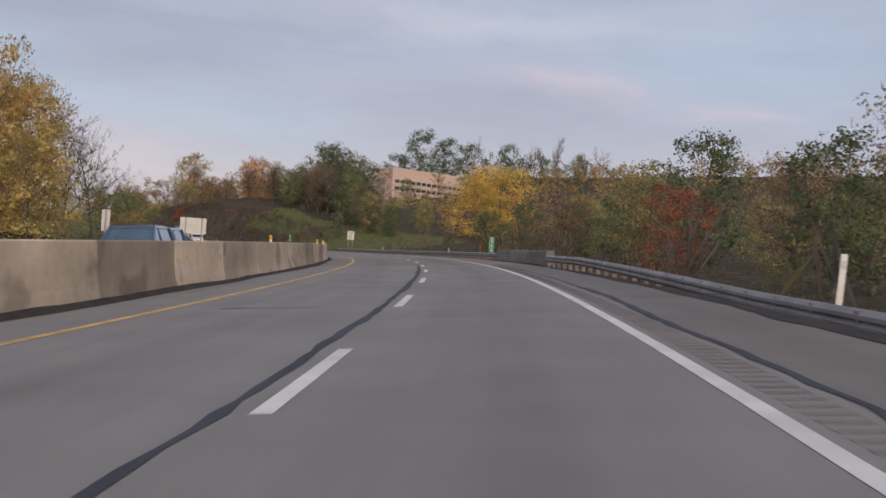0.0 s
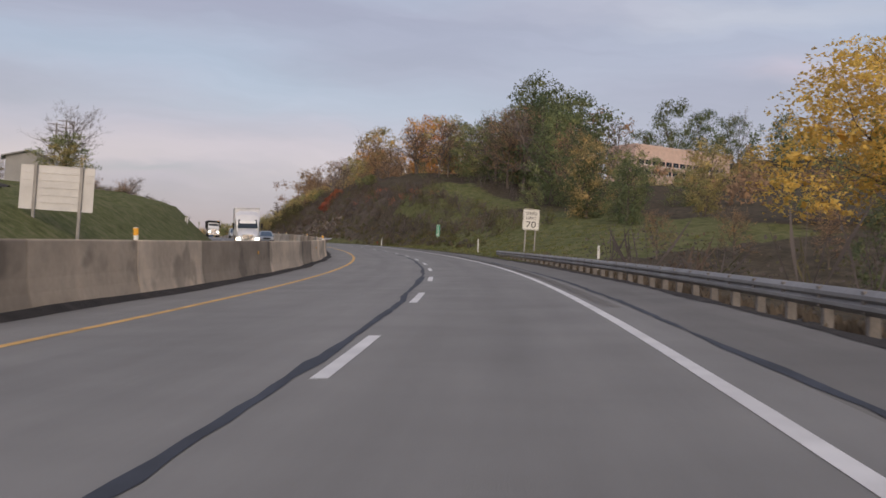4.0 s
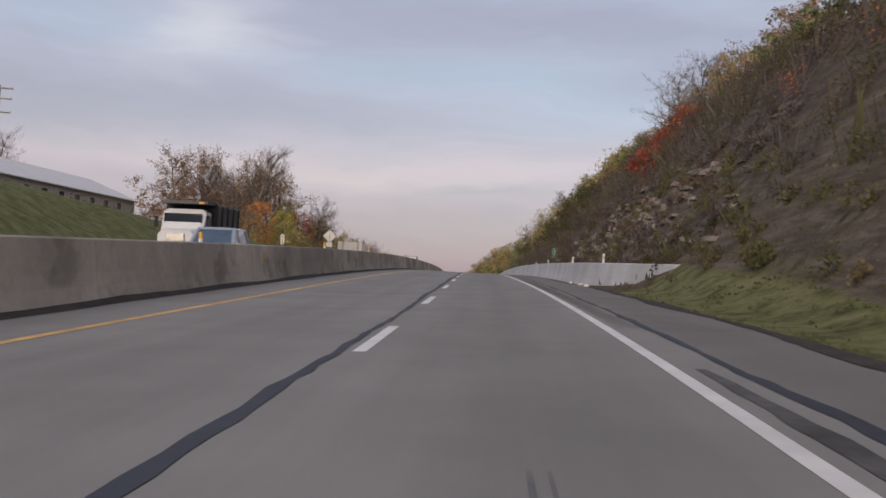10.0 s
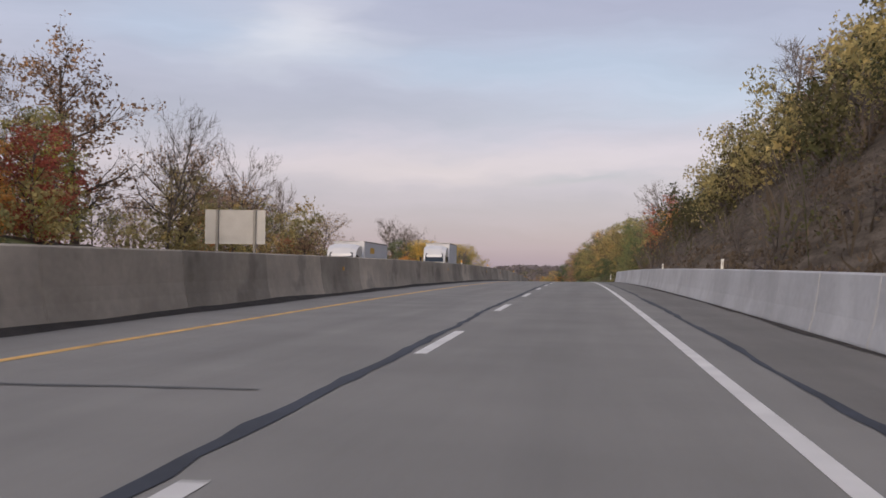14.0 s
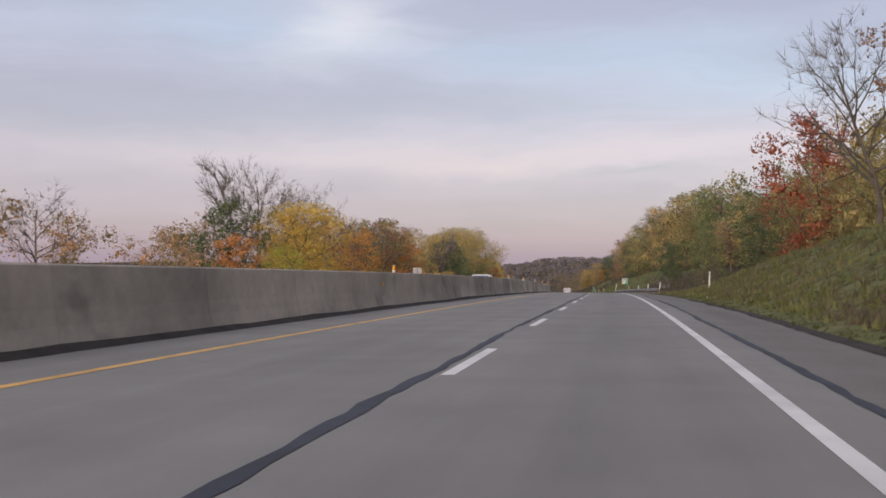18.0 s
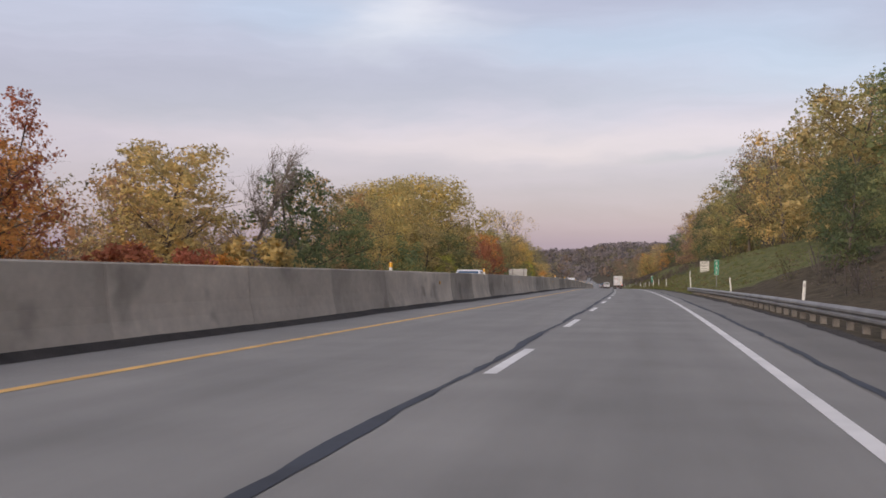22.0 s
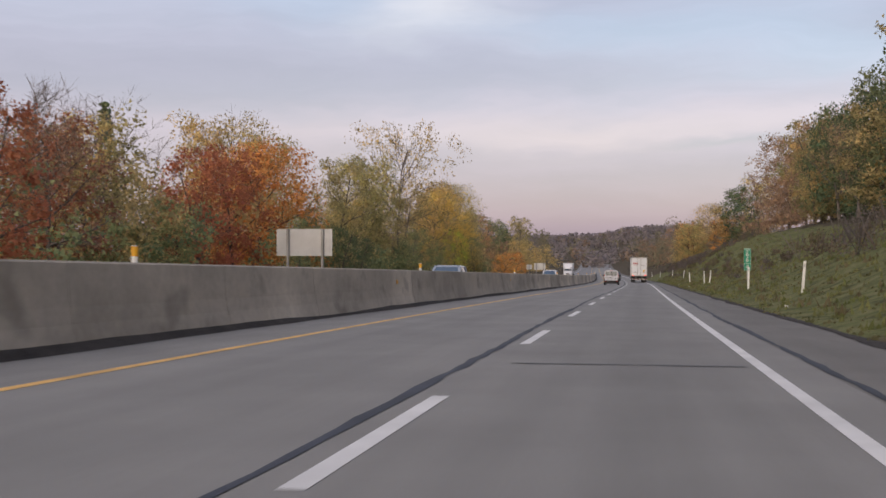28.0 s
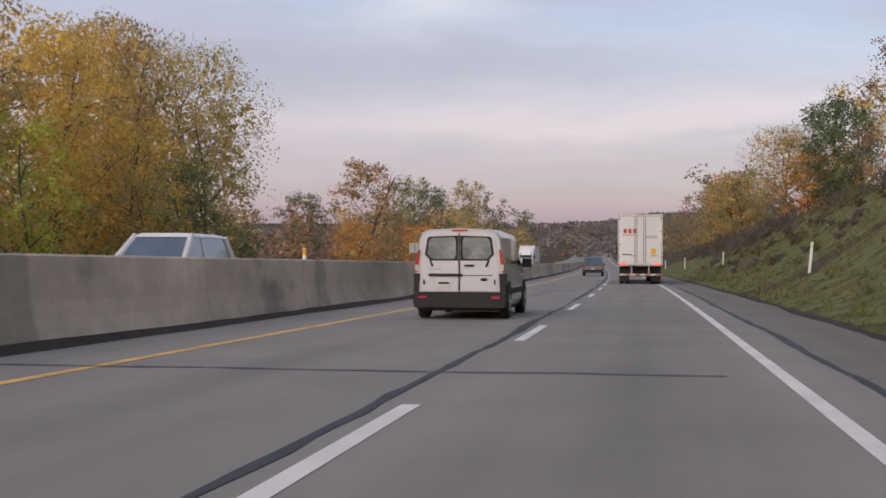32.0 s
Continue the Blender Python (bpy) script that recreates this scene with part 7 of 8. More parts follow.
    part("badge", Geo().loft([[(0.5 + 0.08 * math.cos(a), y, 0.8 + 0.033 * math.sin(a)) for a in np.linspace(0, 6.28, 14)[:-1]] for y in (-0.03, -0.022)]), "black_plastic", v)
    bars(v, "lettering_bar", -0.62, -0.36, 1.0, 1.03, -0.024, 1, "rim")
    part("high_brake_light", Geo().box(-0.16, 0.16, -0.02, 0.06, 1.765, 1.80), "red_lens", v)
    for sg in (-1, 1):
        g = Geo().loft([[(sg * 0.795, y, 1.40), (sg * 0.83, y, 1.40), (sg * 0.9, y, 1.12), (sg * 0.905, y, 0.95), (sg * 0.845, y, 0.95), (sg * 0.825, y, 1.12)] for y in (-0.03, 0.16)])
        lamp = part("tail_light", g, "red_lens", v, "tall red tail light")
        part("clear_lens", Geo().box(sg * 0.865 - 0.03, sg * 0.865 + 0.03, -0.038, -0.028, 0.97, 1.1, bevel=0.004), "clear_lens", lamp, "clear reversing lens")
        part("corner_trim", Geo().loft([[(sg * 0.8, y, 0.92), (sg * 0.925, y, 0.92), (sg * 0.925, y, 0.55), (sg * 0.82, y, 0.55)] for y in (-0.03, 0.3)]), "black_plastic", v)
        part("bumper_reflector", Geo().box(sg * 0.74 - 0.08, sg * 0.74 + 0.08, -0.1, -0.088, 0.43, 0.475), "red_lens", v)
        part("wiper", Geo().tube((sg * 0.6, -0.045, 1.2), (sg * 0.54, -0.05, 1.06), 0.014, 0.02, 5), "black_plastic", v)
        for pts in ([(0.35, 1.13), (1.15, 1.13), (1.15, 1.6), (0.42, 1.6)], [(1.25, 1.13), (2.25, 1.13), (2.25, 1.62), (1.25, 1.62)], [(2.35, 1.1), (3.4, 1.1), (3.1, 1.58), (2.35, 1.62)]):
            g = Geo().loft([[(sg * (0.912 - (z - 1.1) * 0.24 + q), y, z) for y, z in pts] for q in (0.0, 0.012)])
            part("side_window", g, "glass", v)
        part("side_moulding", Geo().box(min(sg * 0.91, sg * 0.93), max(sg * 0.91, sg * 0.93), 0.3, 3.9, 0.5, 0.62), "black_plastic", v)
        part("wing_mirror", Geo().box(min(sg * 0.93, sg * 1.14), max(sg * 0.93, sg * 1.14), 3.2, 3.38, 1.05, 1.25, bevel=0.04), "black_plastic", v)
        for y in (0.75, 3.78):
            arch = [(y + 0.43 * math.cos(a), 0.34 + 0.43 * math.sin(a)) for a in np.linspace(0, math.pi, 9)] + [(y - 0.43, 0.2), (y + 0.43, 0.2)]
            part("wheel_arch", Geo().loft([[(sg * q, yy, z) for yy, z in arch] for q in (0.80, 0.928)]), "black_plastic", v)
            wheel(v, sg * 0.83, y, 0.33, 0.21)
    part("windscreen", Geo().loft([[(x * 0.76, y + 0.02, z + 0.02) for x, y, z in ((-1, 3.93, 1.16), (1, 3.93, 1.16), (0.93, 3.4, 1.68), (-0.93, 3.4, 1.68))], [(x * 0.76, y + 0.04, z + 0.035) for x, y, z in ((-1, 3.93, 1.16), (1, 3.93, 1.16), (0.93, 3.4, 1.68), (-0.93, 3.4, 1.68))]]), "glass", v)
    return v


def trailer(parent, x_len, y0, livery):
    """Dry van trailer whose rear doors are at y0, on the parent's axes."""
    w, z0, z1 = 1.295, 1.15, 4.1
    part("trailer_body", Geo().box(-w, w, y0, y0 + x_len, z0, z1, bevel=0.04), "trailer_white", parent, "white trailer box")
    part("top_rail", Geo().box(-w - 0.012, w + 0.012, y0 - 0.012, y0 + x_len, z1 - 0.12, z1 + 0.02), "rim", parent)
    part("bottom_rail", Geo().box(-w - 0.012, w + 0.012, y0, y0 + x_len, z0 - 0.08, z0 + 0.1), "steel", parent)
    for a, b in ((-1.22, -0.01), (0.01, 1.22)):
        door = part("rear_door", Geo().box(a, b, y0 - 0.04, y0 - 0.002, z0 + 0.14, z1 - 0.14), "trailer_white", parent)
        c = (a + b) / 2
        for x in (c - 0.42 * (1 if a < 0 else -1) * -1, c + 0.3 * (1 if a < 0 else -1)):
            part("lock_rod", Geo().tube((x, y0 - 0.07, z0 + 0.1), (x, y0 - 0.07, z1 - 0.1), 0.018, 0.018, 6), "steel", door)
        part("lock_handle", Geo().box(c, c + 0.4, y0 - 0.09, y0 - 0.06, z0 + 0.5, z0 + 0.54), "steel", door)
        for z in np.arange(z0 + 0.4, z1 - 0.2, 0.75):
            xx = a if a < 0 else b
            part("hinge", Geo().box(xx - 0.06, xx + 0.06, y0 - 0.06, y0 - 0.03, z, z + 0.09), "steel", door)
    for sg in (-1, 1):
        part("corner_post", Geo().box(sg * 1.26 - 0.045, sg * 1.26 + 0.045, y0 - 0.05, y0 + 0.1, z0, z1), "rim", parent)
        for x in (sg * 1.0 - 0.1, sg * 1.0 + 0.1):
            part("tail_light", Geo().box(x - 0.07, x + 0.07, y0 - 0.06, y0 - 0.03, z0 - 0.035, z0 + 0.065, bevel=0.02), "tail_on", parent, "lit red tail light")
        part("mud_flap", Geo().box(sg * 0.92 - 0.3, sg * 0.92 + 0.3, y0 + 0.75, y0 + 0.78, 0.15, z0 - 0.1), "black_plastic", parent)
        for y in (y0 + 1.5, y0 + 2.75):
            wheel(parent, sg * 1.08, y, 0.51, 0.26)
            wheel(parent, sg * 0.76, y, 0.51, 0.26)
        part("guard_strut", Geo().box(sg * 0.5 - 0.04, sg * 0.5 + 0.04, y0 - 0.02, y0 + 0.06, 0.5, z0 - 0.06), "steel", parent)
        part("landing_leg", Geo().box(sg * 0.9 - 0.06, sg * 0.9 + 0.06, y0 + x_len - 3.0, y0 + x_len - 2.85, 0.3, z0), "steel", parent)
    bar = part("under_ride_guard", Geo().box(-1.2, 1.2, y0 - 0.05, y0 + 0.05, 0.5, 0.62), "steel", parent)
    for k in range(8):
        part("reflective_strip", Geo().box(-1.18 + k * 0.295, -1.18 + (k + 1) * 0.295, y0 - 0.054, y0 - 0.051, 0.53, 0.59), "red_mark" if k % 2 else "sign_white", bar)
    part("suspension", Geo().box(-0.55, 0.55, y0 + 0.9, y0 + 3.4, 0.45, z0 - 0.08), "black_plastic", parent)
    if livery == "red":
        for k, x in enumerate((-0.98, -0.7, -0.42)):
            part("logo_shape", Geo().box(x, x + 0.2, y0 - 0.05, y0 - 0.041, 3.0, 3.26), "red_mark", parent)
        part("logo_underline", Geo().box(-1.05, -0.15, y0 - 0.05, y0 - 0.041, 2.88, 2.92), "red_mark", parent)
        bars(parent, "lettering_bar", 0.3, 1.0, 2.72, 2.9, y0 - 0.042, 2, "rim")
        bars(parent, "lettering_bar", -1.05, -0.5, 1.72, 1.82, y0 - 0.042, 1, "sign_black")
        part("placard", Geo().box(0.62, 0.9, y0 - 0.05, y0 - 0.041, 1.75, 2.1), "yellow_mark", parent, "yellow placard")
        part("sticker", Geo().box(-1.05, -0.85, y0 - 0.05, y0 - 0.041, 1.3, 1.42), "sign_white", parent)
    elif livery == "stripe":
        for sg in (-1, 1):
            x = sg * 1.297
            a, b = min(x, x + sg * 0.008), max(x, x + sg * 0.008)
            for k, (zz, m) in enumerate(((2.05, "red_mark"), (1.93, "sign_back"), (1.82, "sign_black"))):
                part("livery_stripe", Geo().box(a, b, y0 + 1, y0 + x_len - 2.3, zz, zz + 0.09), m, parent)
            for k in range(3):
                yy = y0 + x_len - 1.6 - k * 0.75
                part("logo_shape", Geo().box(a, b, yy, yy + 0.45, 3.05 - 0.12 * (k != 1), 3.55), "red_mark", parent)
            part("lettering_bar", Geo().box(a, b, y0 + x_len - 3.2, y0 + x_len - 0.9, 2.75, 2.85), "rim", parent)
    elif livery == "gold":
        for sg in (-1, 1):
            x = sg * 1.297
            a, b = min(x, x + sg * 0.008), max(x, x + sg * 0.008)
            part("logo_shape", Geo().box(a, b, y0 + x_len - 4.6, y0 + x_len - 2.6, 2.9, 3.5), "yellow_mark", parent)


def tractor(parent, y0, paint, lights=True):
    """Long-nosed highway tractor with a sleeper; y0 is the back of the sleeper, the nose points to +y."""
    part("sleeper", Geo().loft([ring(y0, 1.2, 1.0, 3.7, 0.2, 1.0), ring(y0 + 1.3, 1.22, 1.0, 3.75, 0.2, 1.0), ring(y0 + 2.1, 1.2, 1.0, 3.35, 0.25, 0.95), ring(y0 + 2.55, 1.15, 1.0, 2.75, 0.25, 0.95), ring(y0 + 2.75, 1.1, 1.0, 2.0, 0.15)]), paint, parent)
    part("bonnet", Geo().loft([ring(y0 + 2.7, 1.05, 0.75, 1.95, 0.2, 0.95), ring(y0 + 3.6, 1.02, 0.7, 1.75, 0.25, 0.85), ring(y0 + 4.25, 0.95, 0.7, 1.5, 0.28, 0.75), ring(y0 + 4.45, 0.85, 0.75, 1.3, 0.2)]), paint, parent)
    part("windscreen", Geo().loft([[(-1.02, y0 + 2.78, 1.98), (1.02, y0 + 2.78, 1.98), (0.92, y0 + 2.42, 2.85), (-0.92, y0 + 2.42, 2.85)], [(-1.02, y0 + 2.82, 2.0), (1.02, y0 + 2.82, 2.0), (0.92, y0 + 2.46, 2.87), (-0.92, y0 + 2.46, 2.87)]]), "glass", parent)
    part("grille", Geo().box(-0.55, 0.55, y0 + 4.36, y0 + 4.47, 0.78, 1.35, bevel=0.04), "chrome", parent)
    for k in range(6):
        part("grille_slat", Geo().box(-0.5, 0.5, y0 + 4.47, y0 + 4.49, 0.82 + k * 0.085, 0.86 + k * 0.085), "black_plastic", parent)
    part("front_bumper", Geo().box(-1.2, 1.2, y0 + 4.2, y0 + 4.6, 0.35, 0.72, bevel=0.1), paint, parent)
    for sg in (-1, 1):
        part("headlight", Geo().box(sg * 0.92 - 0.2, sg * 0.92 + 0.2, y0 + 4.3, y0 + 4.46, 0.8, 1.02, bevel=0.05), "head_on" if lights else "chrome", parent, "lit headlight")
        part("mirror", Geo().box(sg * 1.42 - 0.1, sg * 1.42 + 0.1, y0 + 2.75, y0 + 2.85, 1.9, 2.5, bevel=0.03), "black_plastic", parent)
        part("mirror_arm", Geo().tube((sg * 1.15, y0 + 2.7, 2.2), (sg * 1.4, y0 + 2.8, 2.2), 0.025, 0.025, 5), "chrome", parent)
        part("side_window", Geo().box(min(sg * 1.19, sg * 1.225), max(sg * 1.19, sg * 1.225), y0 + 1.75, y0 + 2.5, 2.0, 2.65), "glass", parent)
        part("fuel_tank", Geo().tube((sg * 0.95, y0 + 0.2, 0.75), (sg * 0.95, y0 + 1.9, 0.75), 0.33, 0.33, 12), "chrome", parent)
        part("front_wing", Geo().box(sg * 1.02 - 0.2, sg * 1.02 + 0.2, y0 + 3.2, y0 + 4.3, 0.95, 1.1, bevel=0.06), paint, parent)
        wheel(parent, sg * 1.03, y0 + 3.65, 0.51, 0.28)
        for y in (y0 - 0.9, y0 - 2.2):
            wheel(parent, sg * 1.05, y, 0.51, 0.28); wheel(parent, sg * 0.74, y, 0.51, 0.26)
    part("chassis", Geo().box(-0.45, 0.45, y0 - 2.9, y0 + 4.2, 0.55, 0.98), "black_plastic", parent)


def semi_truck(m, livery, label, lights=True, paint="paint_white", length=14.6):
    t = thing("semi_truck", label, "truck", "heavy trucks", m=m)
    trailer(t, length, 0.0, livery)
    tractor(t, length + 0.75, paint, lights)
    return t


def dump_truck(m):
    t = thing("dump_truck", "dump truck with a dark ribbed tipping body and lit headlights", "truck", "heavy trucks", m=m)
    prof = [(-0.75, 1.15), (0.75, 1.15), (1.2, 1.9), (1.25, 3.1), (1.15, 3.15), (-1.15, 3.15), (-1.25, 3.1), (-1.2, 1.9)]
    part("tipping_body", Geo().loft([[(x, y, z) for x, z in prof] for y in (0.0, 5.2)]), "dump_body", t)
    for y in (0.0, 1.3, 2.6, 3.9, 5.1):
        part("rib", Geo().loft([[(x * 1.05, yy, z if z < 3 else z + 0.03) for x, z in prof] for yy in (y, y + 0.12)]), "black_plastic", t)
    part("cab_guard", Geo().box(-1.15, 1.15, 5.0, 6.9, 3.1, 3.25), "dump_body", t)
    part("marker_light", Geo().box(-1.0, -0.75, 6.9, 6.95, 3.1, 3.2), "amber", t)
    part("cab", Geo().loft([ring(5.6, 1.05, 0.95, 2.85, 0.15, 0.98), ring(6.6, 1.05, 0.95, 2.85, 0.15, 0.98), ring(7.1, 1.02, 0.95, 2.0, 0.15)]), "paint_white", t)
    part("bonnet", Geo().loft([ring(7.0, 0.95, 0.75, 1.95, 0.15), ring(8.3, 0.85, 0.75, 1.75, 0.18)]), "paint_white", t)
    part("grille", Geo().box(-0.45, 0.45, 8.28, 8.36, 0.85, 1.6, bevel=0.04), "chrome", t)
    part("windscreen", Geo().box(-0.92, 0.92, 6.86, 6.98, 2.02, 2.62), "glass", t)
    part("front_bumper", Geo().box(-1.15, 1.15, 8.2, 8.5, 0.4, 0.72, bevel=0.06), "chrome", t)
    part("chassis", Geo().box(-0.45, 0.45, 0, 8.2, 0.6, 1.0), "black_plastic", t)
    for sg in (-1, 1):
        part("headlight", Geo().box(sg * 0.85 - 0.18, sg * 0.85 + 0.18, 8.15, 8.34, 0.85, 1.12, bevel=0.05), "head_on", t, "lit headlight")
        part("side_window", Geo().box(min(sg * 1.03, sg * 1.06), max(sg * 1.03, sg * 1.06), 5.9, 6.6, 1.95, 2.55), "glass", t)
        part("mirror", Geo().box(sg * 1.3 - 0.09, sg * 1.3 + 0.09, 6.95, 7.02, 1.9, 2.45), "black_plastic", t)
        part("step_guard", Geo().box(sg * 1.1 - 0.12, sg * 1.1 + 0.12, 3.5, 5.5, 0.7, 1.1), "rim", t)
        for y in (1.2, 2.5, 7.5):
            wheel(t, sg * 1.0, y, 0.5, 0.3)


def suv(name, m, paint, label, group, L=4.75, W=1.9, H=1.74, bed=False, lit=False):
    t = thing(name, label, "car", group, m=m)
    w, belt = W / 2, H * 0.6
    part("body", Geo().loft([ring(0.0, w * 0.9, 0.42, belt - 0.1, 0.12), ring(0.14, w * 0.97, 0.34, belt, 0.12), ring(L * 0.3, w, 0.3, belt, 0.12), ring(L * 0.7, w, 0.3, belt - 0.02, 0.12),
                             ring(L * 0.8, w * 0.99, 0.3, belt - 0.12, 0.14), ring(L * 0.95, w * 0.93, 0.32, belt - 0.28, 0.14), ring(L, w * 0.8, 0.4, belt - 0.42, 0.1)]), paint, t)
    r0 = L * 0.36 if bed else L * 0.04
    a, b = [(-w * 0.95, r0), (w * 0.95, r0), (w * 0.94, L * 0.76), (-w * 0.94, L * 0.76)], [(-w * 0.76, r0 + 0.3), (w * 0.76, r0 + 0.3), (w * 0.76, L * 0.57), (-w * 0.76, L * 0.57)]
    part("cabin_glass", Geo().loft([[(x, y, belt - 0.03) for x, y in a], [(x, y, H - 0.06) for x, y in b]]), "car_glass", t)
    part("roof", Geo().loft([[(x * 1.05, r0 + 0.3 + (y - r0 - 0.3) * 1.03, H - 0.1) for x, y in b], [(x * 1.0, y, H - 0.05) for x, y in b], [(x * 0.8, r0 + 0.45 + (y - r0 - 0.3) * 0.9, H) for x, y in b]]), paint, t)
    for sg in (-1, 1):
        for p, q in ((a[0] if sg < 0 else a[1], b[0] if sg < 0 else b[1]), (a[3] if sg < 0 else a[2], b[3] if sg < 0 else b[2])):
            part("pillar", Geo().tube((p[0], p[1], belt - 0.03), (q[0], q[1], H - 0.06), 0.085, 0.07, 6), paint, t)
        part("pillar", Geo().tube((sg * w * 0.95, L * 0.45, belt - 0.03), (sg * w * 0.74, L * 0.45, H - 0.06), 0.05, 0.04, 5), paint, t)
        part("tail_light", Geo().box(sg * w * 0.86 - 0.09, sg * w * 0.86 + 0.09, -0.02, 0.12, belt - 0.3, belt - 0.08), "red_lens", t)
        part("headlight", Geo().box(sg * w * 0.72 - 0.16, sg * w * 0.72 + 0.16, L * 0.955, L * 0.985, belt - 0.45, belt - 0.32), "head_on" if lit else "chrome", t)
        part("wing_mirror", Geo().box(min(sg * w, sg * (w + 0.18)), max(sg * w, sg * (w + 0.18)), L * 0.69, L * 0.69 + 0.1, belt - 0.02, belt + 0.14, bevel=0.03), paint, t)
        for y in (L * 0.19, L * 0.8):
            wheel(t, sg * (w - 0.1), y, 0.36, 0.22)
    part("rear_bumper", Geo().box(-w * 0.9, w * 0.9, -0.07, 0.2, 0.4, 0.62, bevel=0.05), "black_plastic", t)
    pl = part("licence_plate", Geo().box(-0.15, 0.15, -0.075, -0.07 + 0.002, 0.66, 0.8), "plate", t)
    part("grille", Geo().box(-w * 0.5, w * 0.5, L * 0.97, L * 1.0 + 0.01, 0.5, 0.72), "black_plastic", t)
    if bed:
        part("bed_wall", Geo().box(-w * 0.93, w * 0.93, 0.02, 0.1, belt, belt + 0.06), paint, t)
        part("bed_floor", Geo().box(-w * 0.8, w * 0.8, 0.1, r0, belt - 0.02, belt + 0.004), "black_plastic", t)
    return t


delivery_van(977.3, -1.85)
semi_truck(on_road(1023.6, 2.03), "red", "white trailer truck with lit tail lights and red logo shapes", lights=False)
suv("pickup_truck", on_road(1067, -1.6), "paint_grey", "dark grey pickup truck in the passing lane", "traffic ahead", L=5.6, W=2.0, H=1.85, bed=True)
suv("estate_car", on_road(1100, -1.7), "paint_silver", "grey car far ahead in the passing lane", "traffic ahead")
NEAR, FAR = -9.8, -13.3
semi_truck(on_road(240 + 20, FAR, 0, 180), "stripe", "white highway truck with red and black trailer stripes", length=15.0)
dump_truck(on_road(354.5 + 8.4, FAR, 0, 180))
semi_truck(on_road(492 + 14, FAR, 0, 180) @ Matrix.Diagonal((0.8, 0.8, 0.64, 1)), "gold", "low white box truck with a gold logo patch", length=11.5)
semi_truck(on_road(541 + 14.4, FAR, 0, 180), "plain", "white aerodynamic trailer truck behind the barrier", lights=False, length=8.0)
semi_truck(on_road(1143 + 20, FAR, 0, 180), "plain", "white trailer truck far down the oncoming lanes", lights=False)
suv("sport_utility", on_road(37 + 5.2, NEAR, 0, 180), "paint_blue", "dark blue family car beyond the barrier", "oncoming cars", H=1.8)
suv("sport_utility", on_road(45 + 5.2, NEAR - 1.2, 0, 180), "paint_blue", "dark blue family car beyond the barrier", "oncoming cars", H=1.85, L=5.0)
suv("sport_utility", on_road(278.5 + 5, NEAR, 0, 180), "paint_pale_blue", "pale grey family car beyond the barrier", "oncoming cars", H=1.6)
suv("sport_utility", on_road(345 + 5.5, NEAR, 0, 180), "paint_pale_blue", "pale blue family car beyond the barrier", "oncoming cars", H=1.9)
suv("sport_utility", on_road(425 + 5, NEAR, 0, 180), "paint_blue", "blue family car with a silver roof rail", "oncoming cars", H=1.62)
suv("sport_utility", on_road(898.5 + 5, NEAR, 0, 180), "paint_pale_blue", "pale blue family car beyond the barrier", "oncoming cars", H=1.68)
suv("sport_utility", on_road(979.0 + 5, NEAR, 0, 180), "paint_white", "white family car with a dark windscreen", "oncoming cars", H=1.86, L=4.9)
suv("sport_utility", on_road(640, NEAR, 0, 180), "paint_white", "white family car beyond the barrier", "oncoming cars", H=1.7)
suv("sport_utility", on_road(735, NEAR, 0, 180), "paint_white", "white family car far beyond the barrier", "oncoming cars", H=1.6)


# ---- buildings ----
def gable_shed(s, d, turn, w, l, eave, ridge, walls, roof, label):
    t = thing("barn", label, "building", m=on_ground(s, d, 0, turn))
    part("wall", Geo().box(-w / 2, w / 2, -l / 2, l / 2, -1.5, eave), walls, t)
    for sgn in (-1, 1):
        g = Geo()
        a = [(sgn * (w / 2 + 0.5), eave - 0.15), (0, ridge), (0, ridge + 0.12), (sgn * (w / 2 + 0.5), eave)]
        g.loft([[(x, y, z) for x, z in a] for y in (-l / 2 - 0.4, l / 2 + 0.4)])
        part("roof_slope", g, roof, t)
    g = Geo()
    for y in (-l / 2, l / 2 - 0.1):
        g.loft([[(-w / 2, yy, eave), (w / 2, yy, eave), (0, yy, ridge - 0.02)] for yy in (y, y + 0.1)])
    part("gable", g, walls, t)
    for y in np.arange(-l / 2 + 3, l / 2 - 2, 5.0):
        part("window", Geo().box(w / 2, w / 2 + 0.03, y, y + 1.4, eave - 1.6, eave - 0.7), "glass", t)
    return t


# dark trodden track that climbs the lawn to the shed
ss = np.arange(136, 247, 1.5)
mid_ = np.interp(ss, [136, 150, 162, 208, 247], [-20.6, -21.2, -22.8, -30.2, -34.0])
g = Geo(); n = len(ss); wob = 0.12 * np.sin(ss * 0.7) + 0.1 * np.sin(ss * 0.23)
g.add(np.concatenate([ground_point(ss, mid_ + k * 1.1 + wob, 0.09 - 0.05 * abs(k)) for k in (-1, -0.5, 0, 0.5, 1)]), [(k * n + i, (k + 1) * n + i, (k + 1) * n + i + 1, k * n + i + 1) for k in range(4) for i in range(n - 1)])
tagged(part("track", g, "track"), "dark bare track climbing across the lawn", "track", kind="structure")
gable_shed(437, -56.5, -2, 14, 55, 3.4, 6.2, "wall_tan", "roof_white", "long low tan shed with a white metal roof")
gable_shed(318, -55.5, 8, 9, 12, 3.8, 5.4, "wall_tan", "wall_grey", "tan house gable beyond the lawn")
gable_shed(256, -37.6, 10, 4.6, 5, 3.1, 3.8, "wall_grey", "wall_grey", "small grey shed on the lawn")


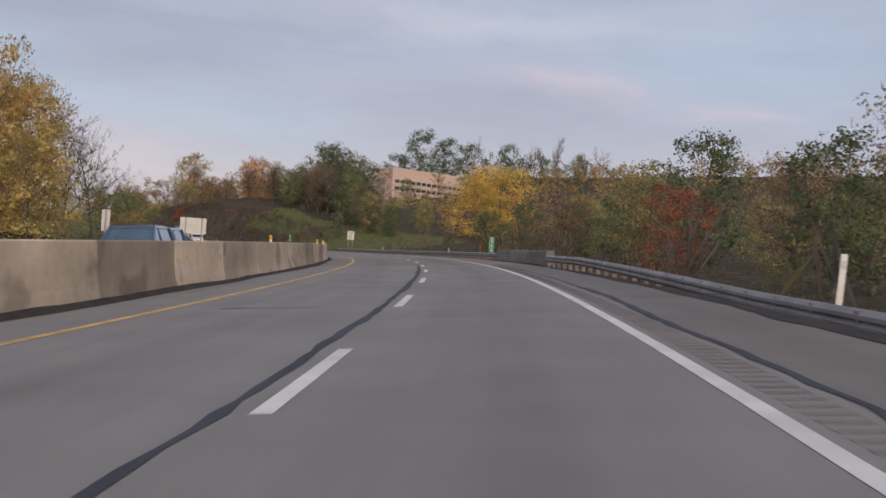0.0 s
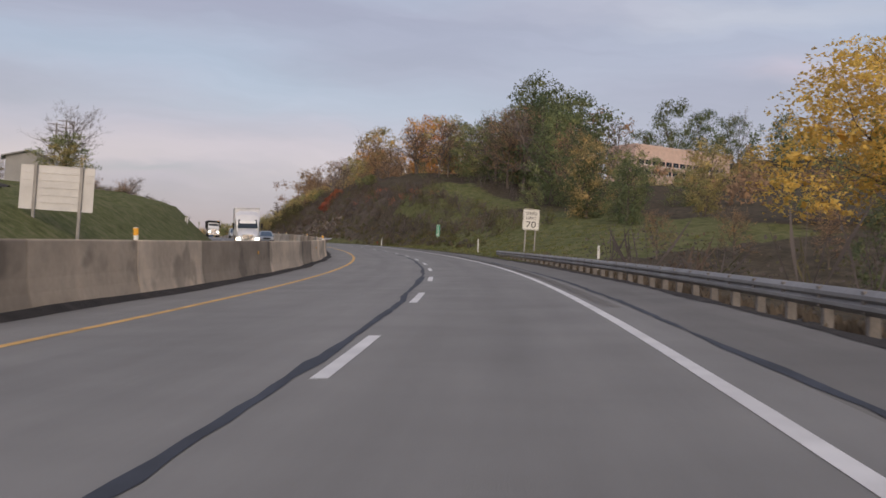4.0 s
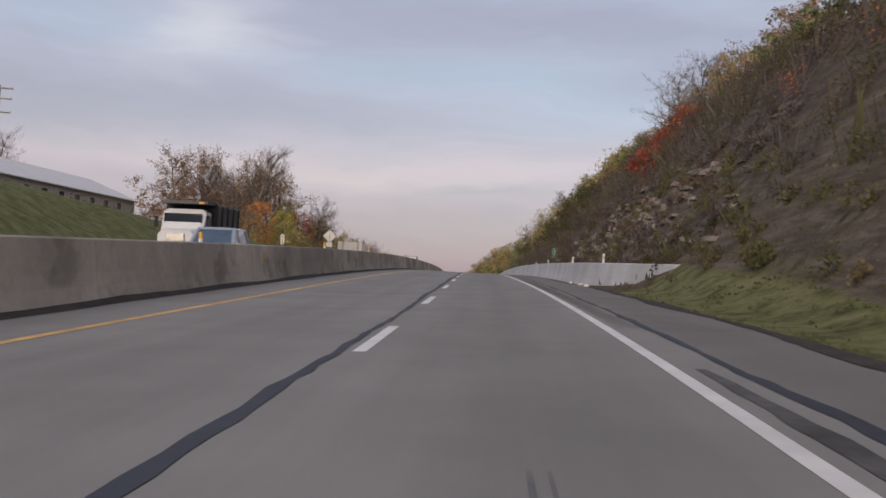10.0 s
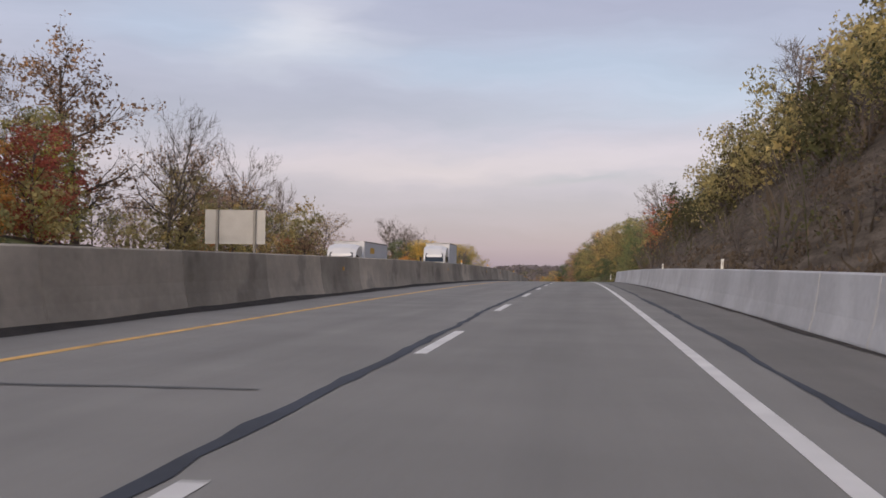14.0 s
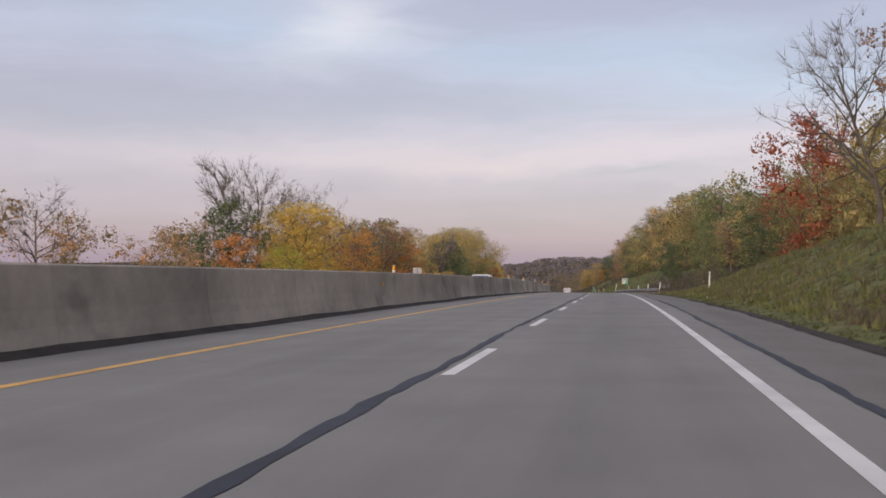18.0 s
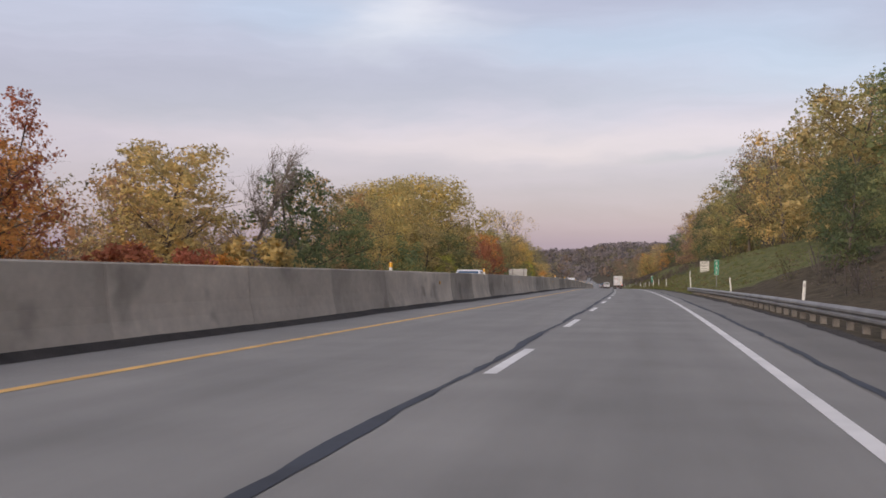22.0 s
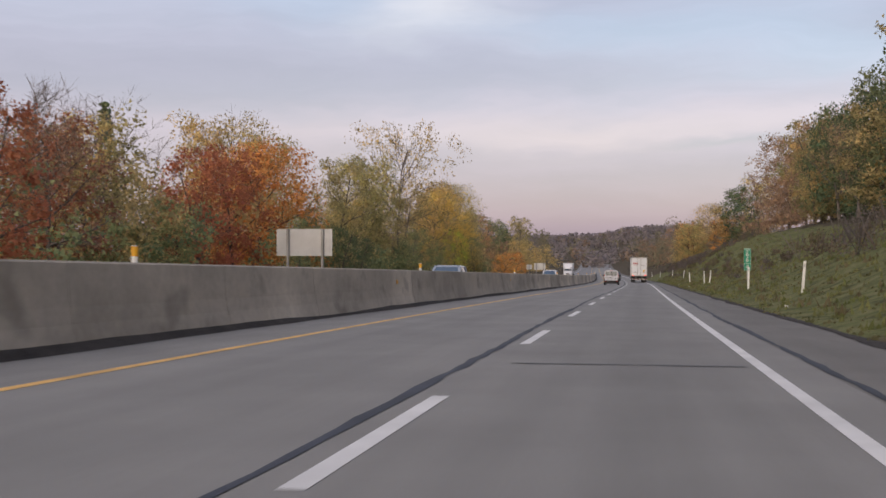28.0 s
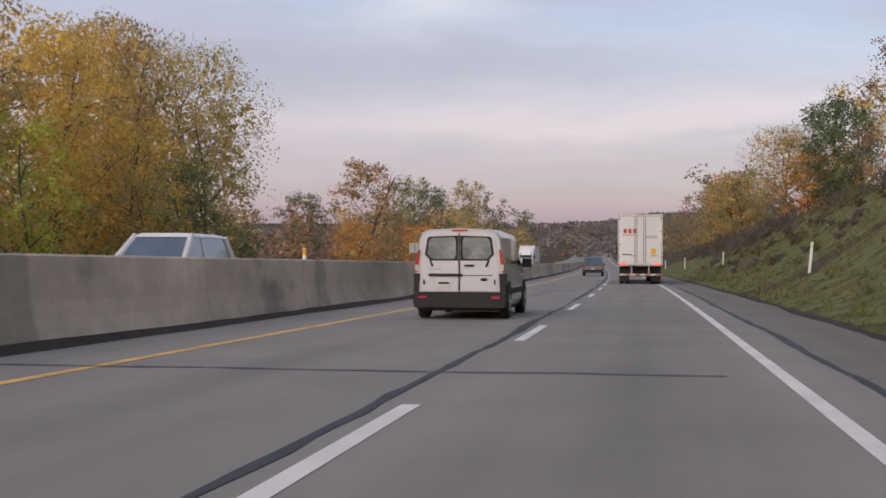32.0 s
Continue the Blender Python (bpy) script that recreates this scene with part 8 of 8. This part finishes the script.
def office(s, d, turn):
    t = thing("office_building", "long office block on the hill with pink light painted into its walls and bands of windows", "building", m=on_ground(s, d, 0, turn))
    w, dp, h = 46.0, 18.0, 11.0
    part("wall", Geo().box(-w / 2, w / 2, 0, dp, -14, h), "wall_pink", t)
    part("parapet", Geo().box(-w / 2 - 0.2, w / 2 + 0.2, -0.2, dp + 0.2, h, h + 1.0), "wall_pink", t)
    for z in (1.2, 4.6):
        part("sill", Geo().box(-w / 2 + 1, w / 2 - 1, -0.12, -0.002, z - 0.25, z), "roof_white", t)
        for x in np.arange(-w / 2 + 1.6, w / 2 - 3, 3.3):
            win = part("window", Geo().box(x, x + 2.6, -0.06, -0.002, z, z + 1.7), "glass", t)
            part("mullion", Geo().box(x + 1.25, x + 1.33, -0.09, -0.062, z, z + 1.7), "roof_white", win)
    for x in (-9, 6, 14):
        part("roof_unit", Geo().box(x, x + 2.4, 5, 8, h + 0.9, h + 2.4), "wall_grey", t)
    return t


ofc = office(533, 176, -8)
ofc.matrix_basis = pose(*[float(c) for c in road(531, 174, 37)], 0, 0, math.degrees(float(at(531)[3])) + 12)
for s, d in ((1420, 60), (1435, 72), (1428, 84), (1450, 95), (1440, 108)):
    h = thing("house", "small pale house among the far trees", "house", "far houses", m=on_ground(s, d, 4, 10))
    part("wall", Geo().box(-4, 4, 0, 7, -5, 4.5), "roof_white", h)
    part("roof", Geo().loft([[(-4.4, y, 4.5), (4.4, y, 4.5), (0, y, 7)] for y in (-0.4, 7.4)]), "wall_grey", h)
    for x in (-2.6, 1.0):
        part("window", Geo().box(x, x + 1.5, -0.05, -0.002, 1.6, 3.0), "glass", h)

# ---- bedded rock of the cut ----
rock_face = thing("rock_face", "weathered brown layered rock ledges in the cut slope", "rock face")
rnd = np.random.RandomState(77)
shapes = []
for k in range(10):
    v = []
    for z in (0, 1):
        for i in range(7):
            a = 2 * math.pi * i / 7
            r = 0.7 + 0.45 * rnd.rand()
            v.append((math.cos(a) * r * (1.0 if z == 0 else 0.9), math.sin(a) * r * 0.7 * (1.0 if z == 0 else 0.88), (z - 0.5) * (0.45 + 0.25 * rnd.rand()) + 0.05 * rnd.randn()))
    g = Geo().loft([v[:7], v[7:]])
    shapes.append(g.mesh("ledge", "rock"))
for k in range(290):
    s = rnd.uniform(338, 405) if k > 220 else rnd.uniform(347, 388)
    row = rnd.randint(0, 6) if k < 220 else rnd.randint(1, 8)
    d = 7.8 + row * 0.62 + rnd.rand() * 0.4
    m = on_ground(s, d, -0.15, rnd.uniform(80, 100), (rnd.uniform(0.5, 1.9), rnd.uniform(0.4, 0.6), rnd.uniform(0.16, 0.36)), lean=(rnd.uniform(-5, 5), rnd.uniform(-9, 3)))
    part("ledge", shapes[k % 10], None, rock_face, m=m)

# litter on the verge
for k, (s, d) in enumerate(((354, 5.35), (349.5, 5.4), (347, 5.45), (575, 6.4), (590, 6.2), (604, 6.6), (868, 6.2), (964, 6.0), (941, 6.2))):
    g = Geo()
    a = 0.06 + 0.03 * (k % 3)
    g.loft([[(-a, -a * 0.6, 0), (a, -a * 0.8, 0), (a * 1.1, a * 0.7, 0), (-a * 0.8, a, 0)], [(-a * 0.8, -a * 0.5, 0.07), (a * 0.9, -a * 0.5, 0.1), (a * 0.8, a * 0.5, 0.06), (-a * 0.6, a * 0.7, 0.08)]])
    tagged(part("litter", g, "trash", m=on_ground(s, d, 0.0, 40 * k) if d > 5.6 else on_road(s, d, 0.01, 40 * k)), "crumpled white litter on the verge", "litter", "roadside litter")
# dead limbs lying on the bank
for s, d, rise, reach in ((665.5, 8.6, 0.03, 14.0), (666.0, 8.9, 0.09, 13.0), (667.0, 9.1, 0.16, 14.5), (668.5, 8.8, 0.13, 9.0)):
    g = Geo()
    limb(g, (0, 0, 0.5), (-0.02, 1.0, rise), reach, 0.075, np.random.RandomState(int(s * 2)), 0, 6, 0.045, 0.0)
    tagged(part("dead_branch", g, "bark_pale", m=on_ground(s, d, 0)), "pale fallen branch lying on the bank", "branch")
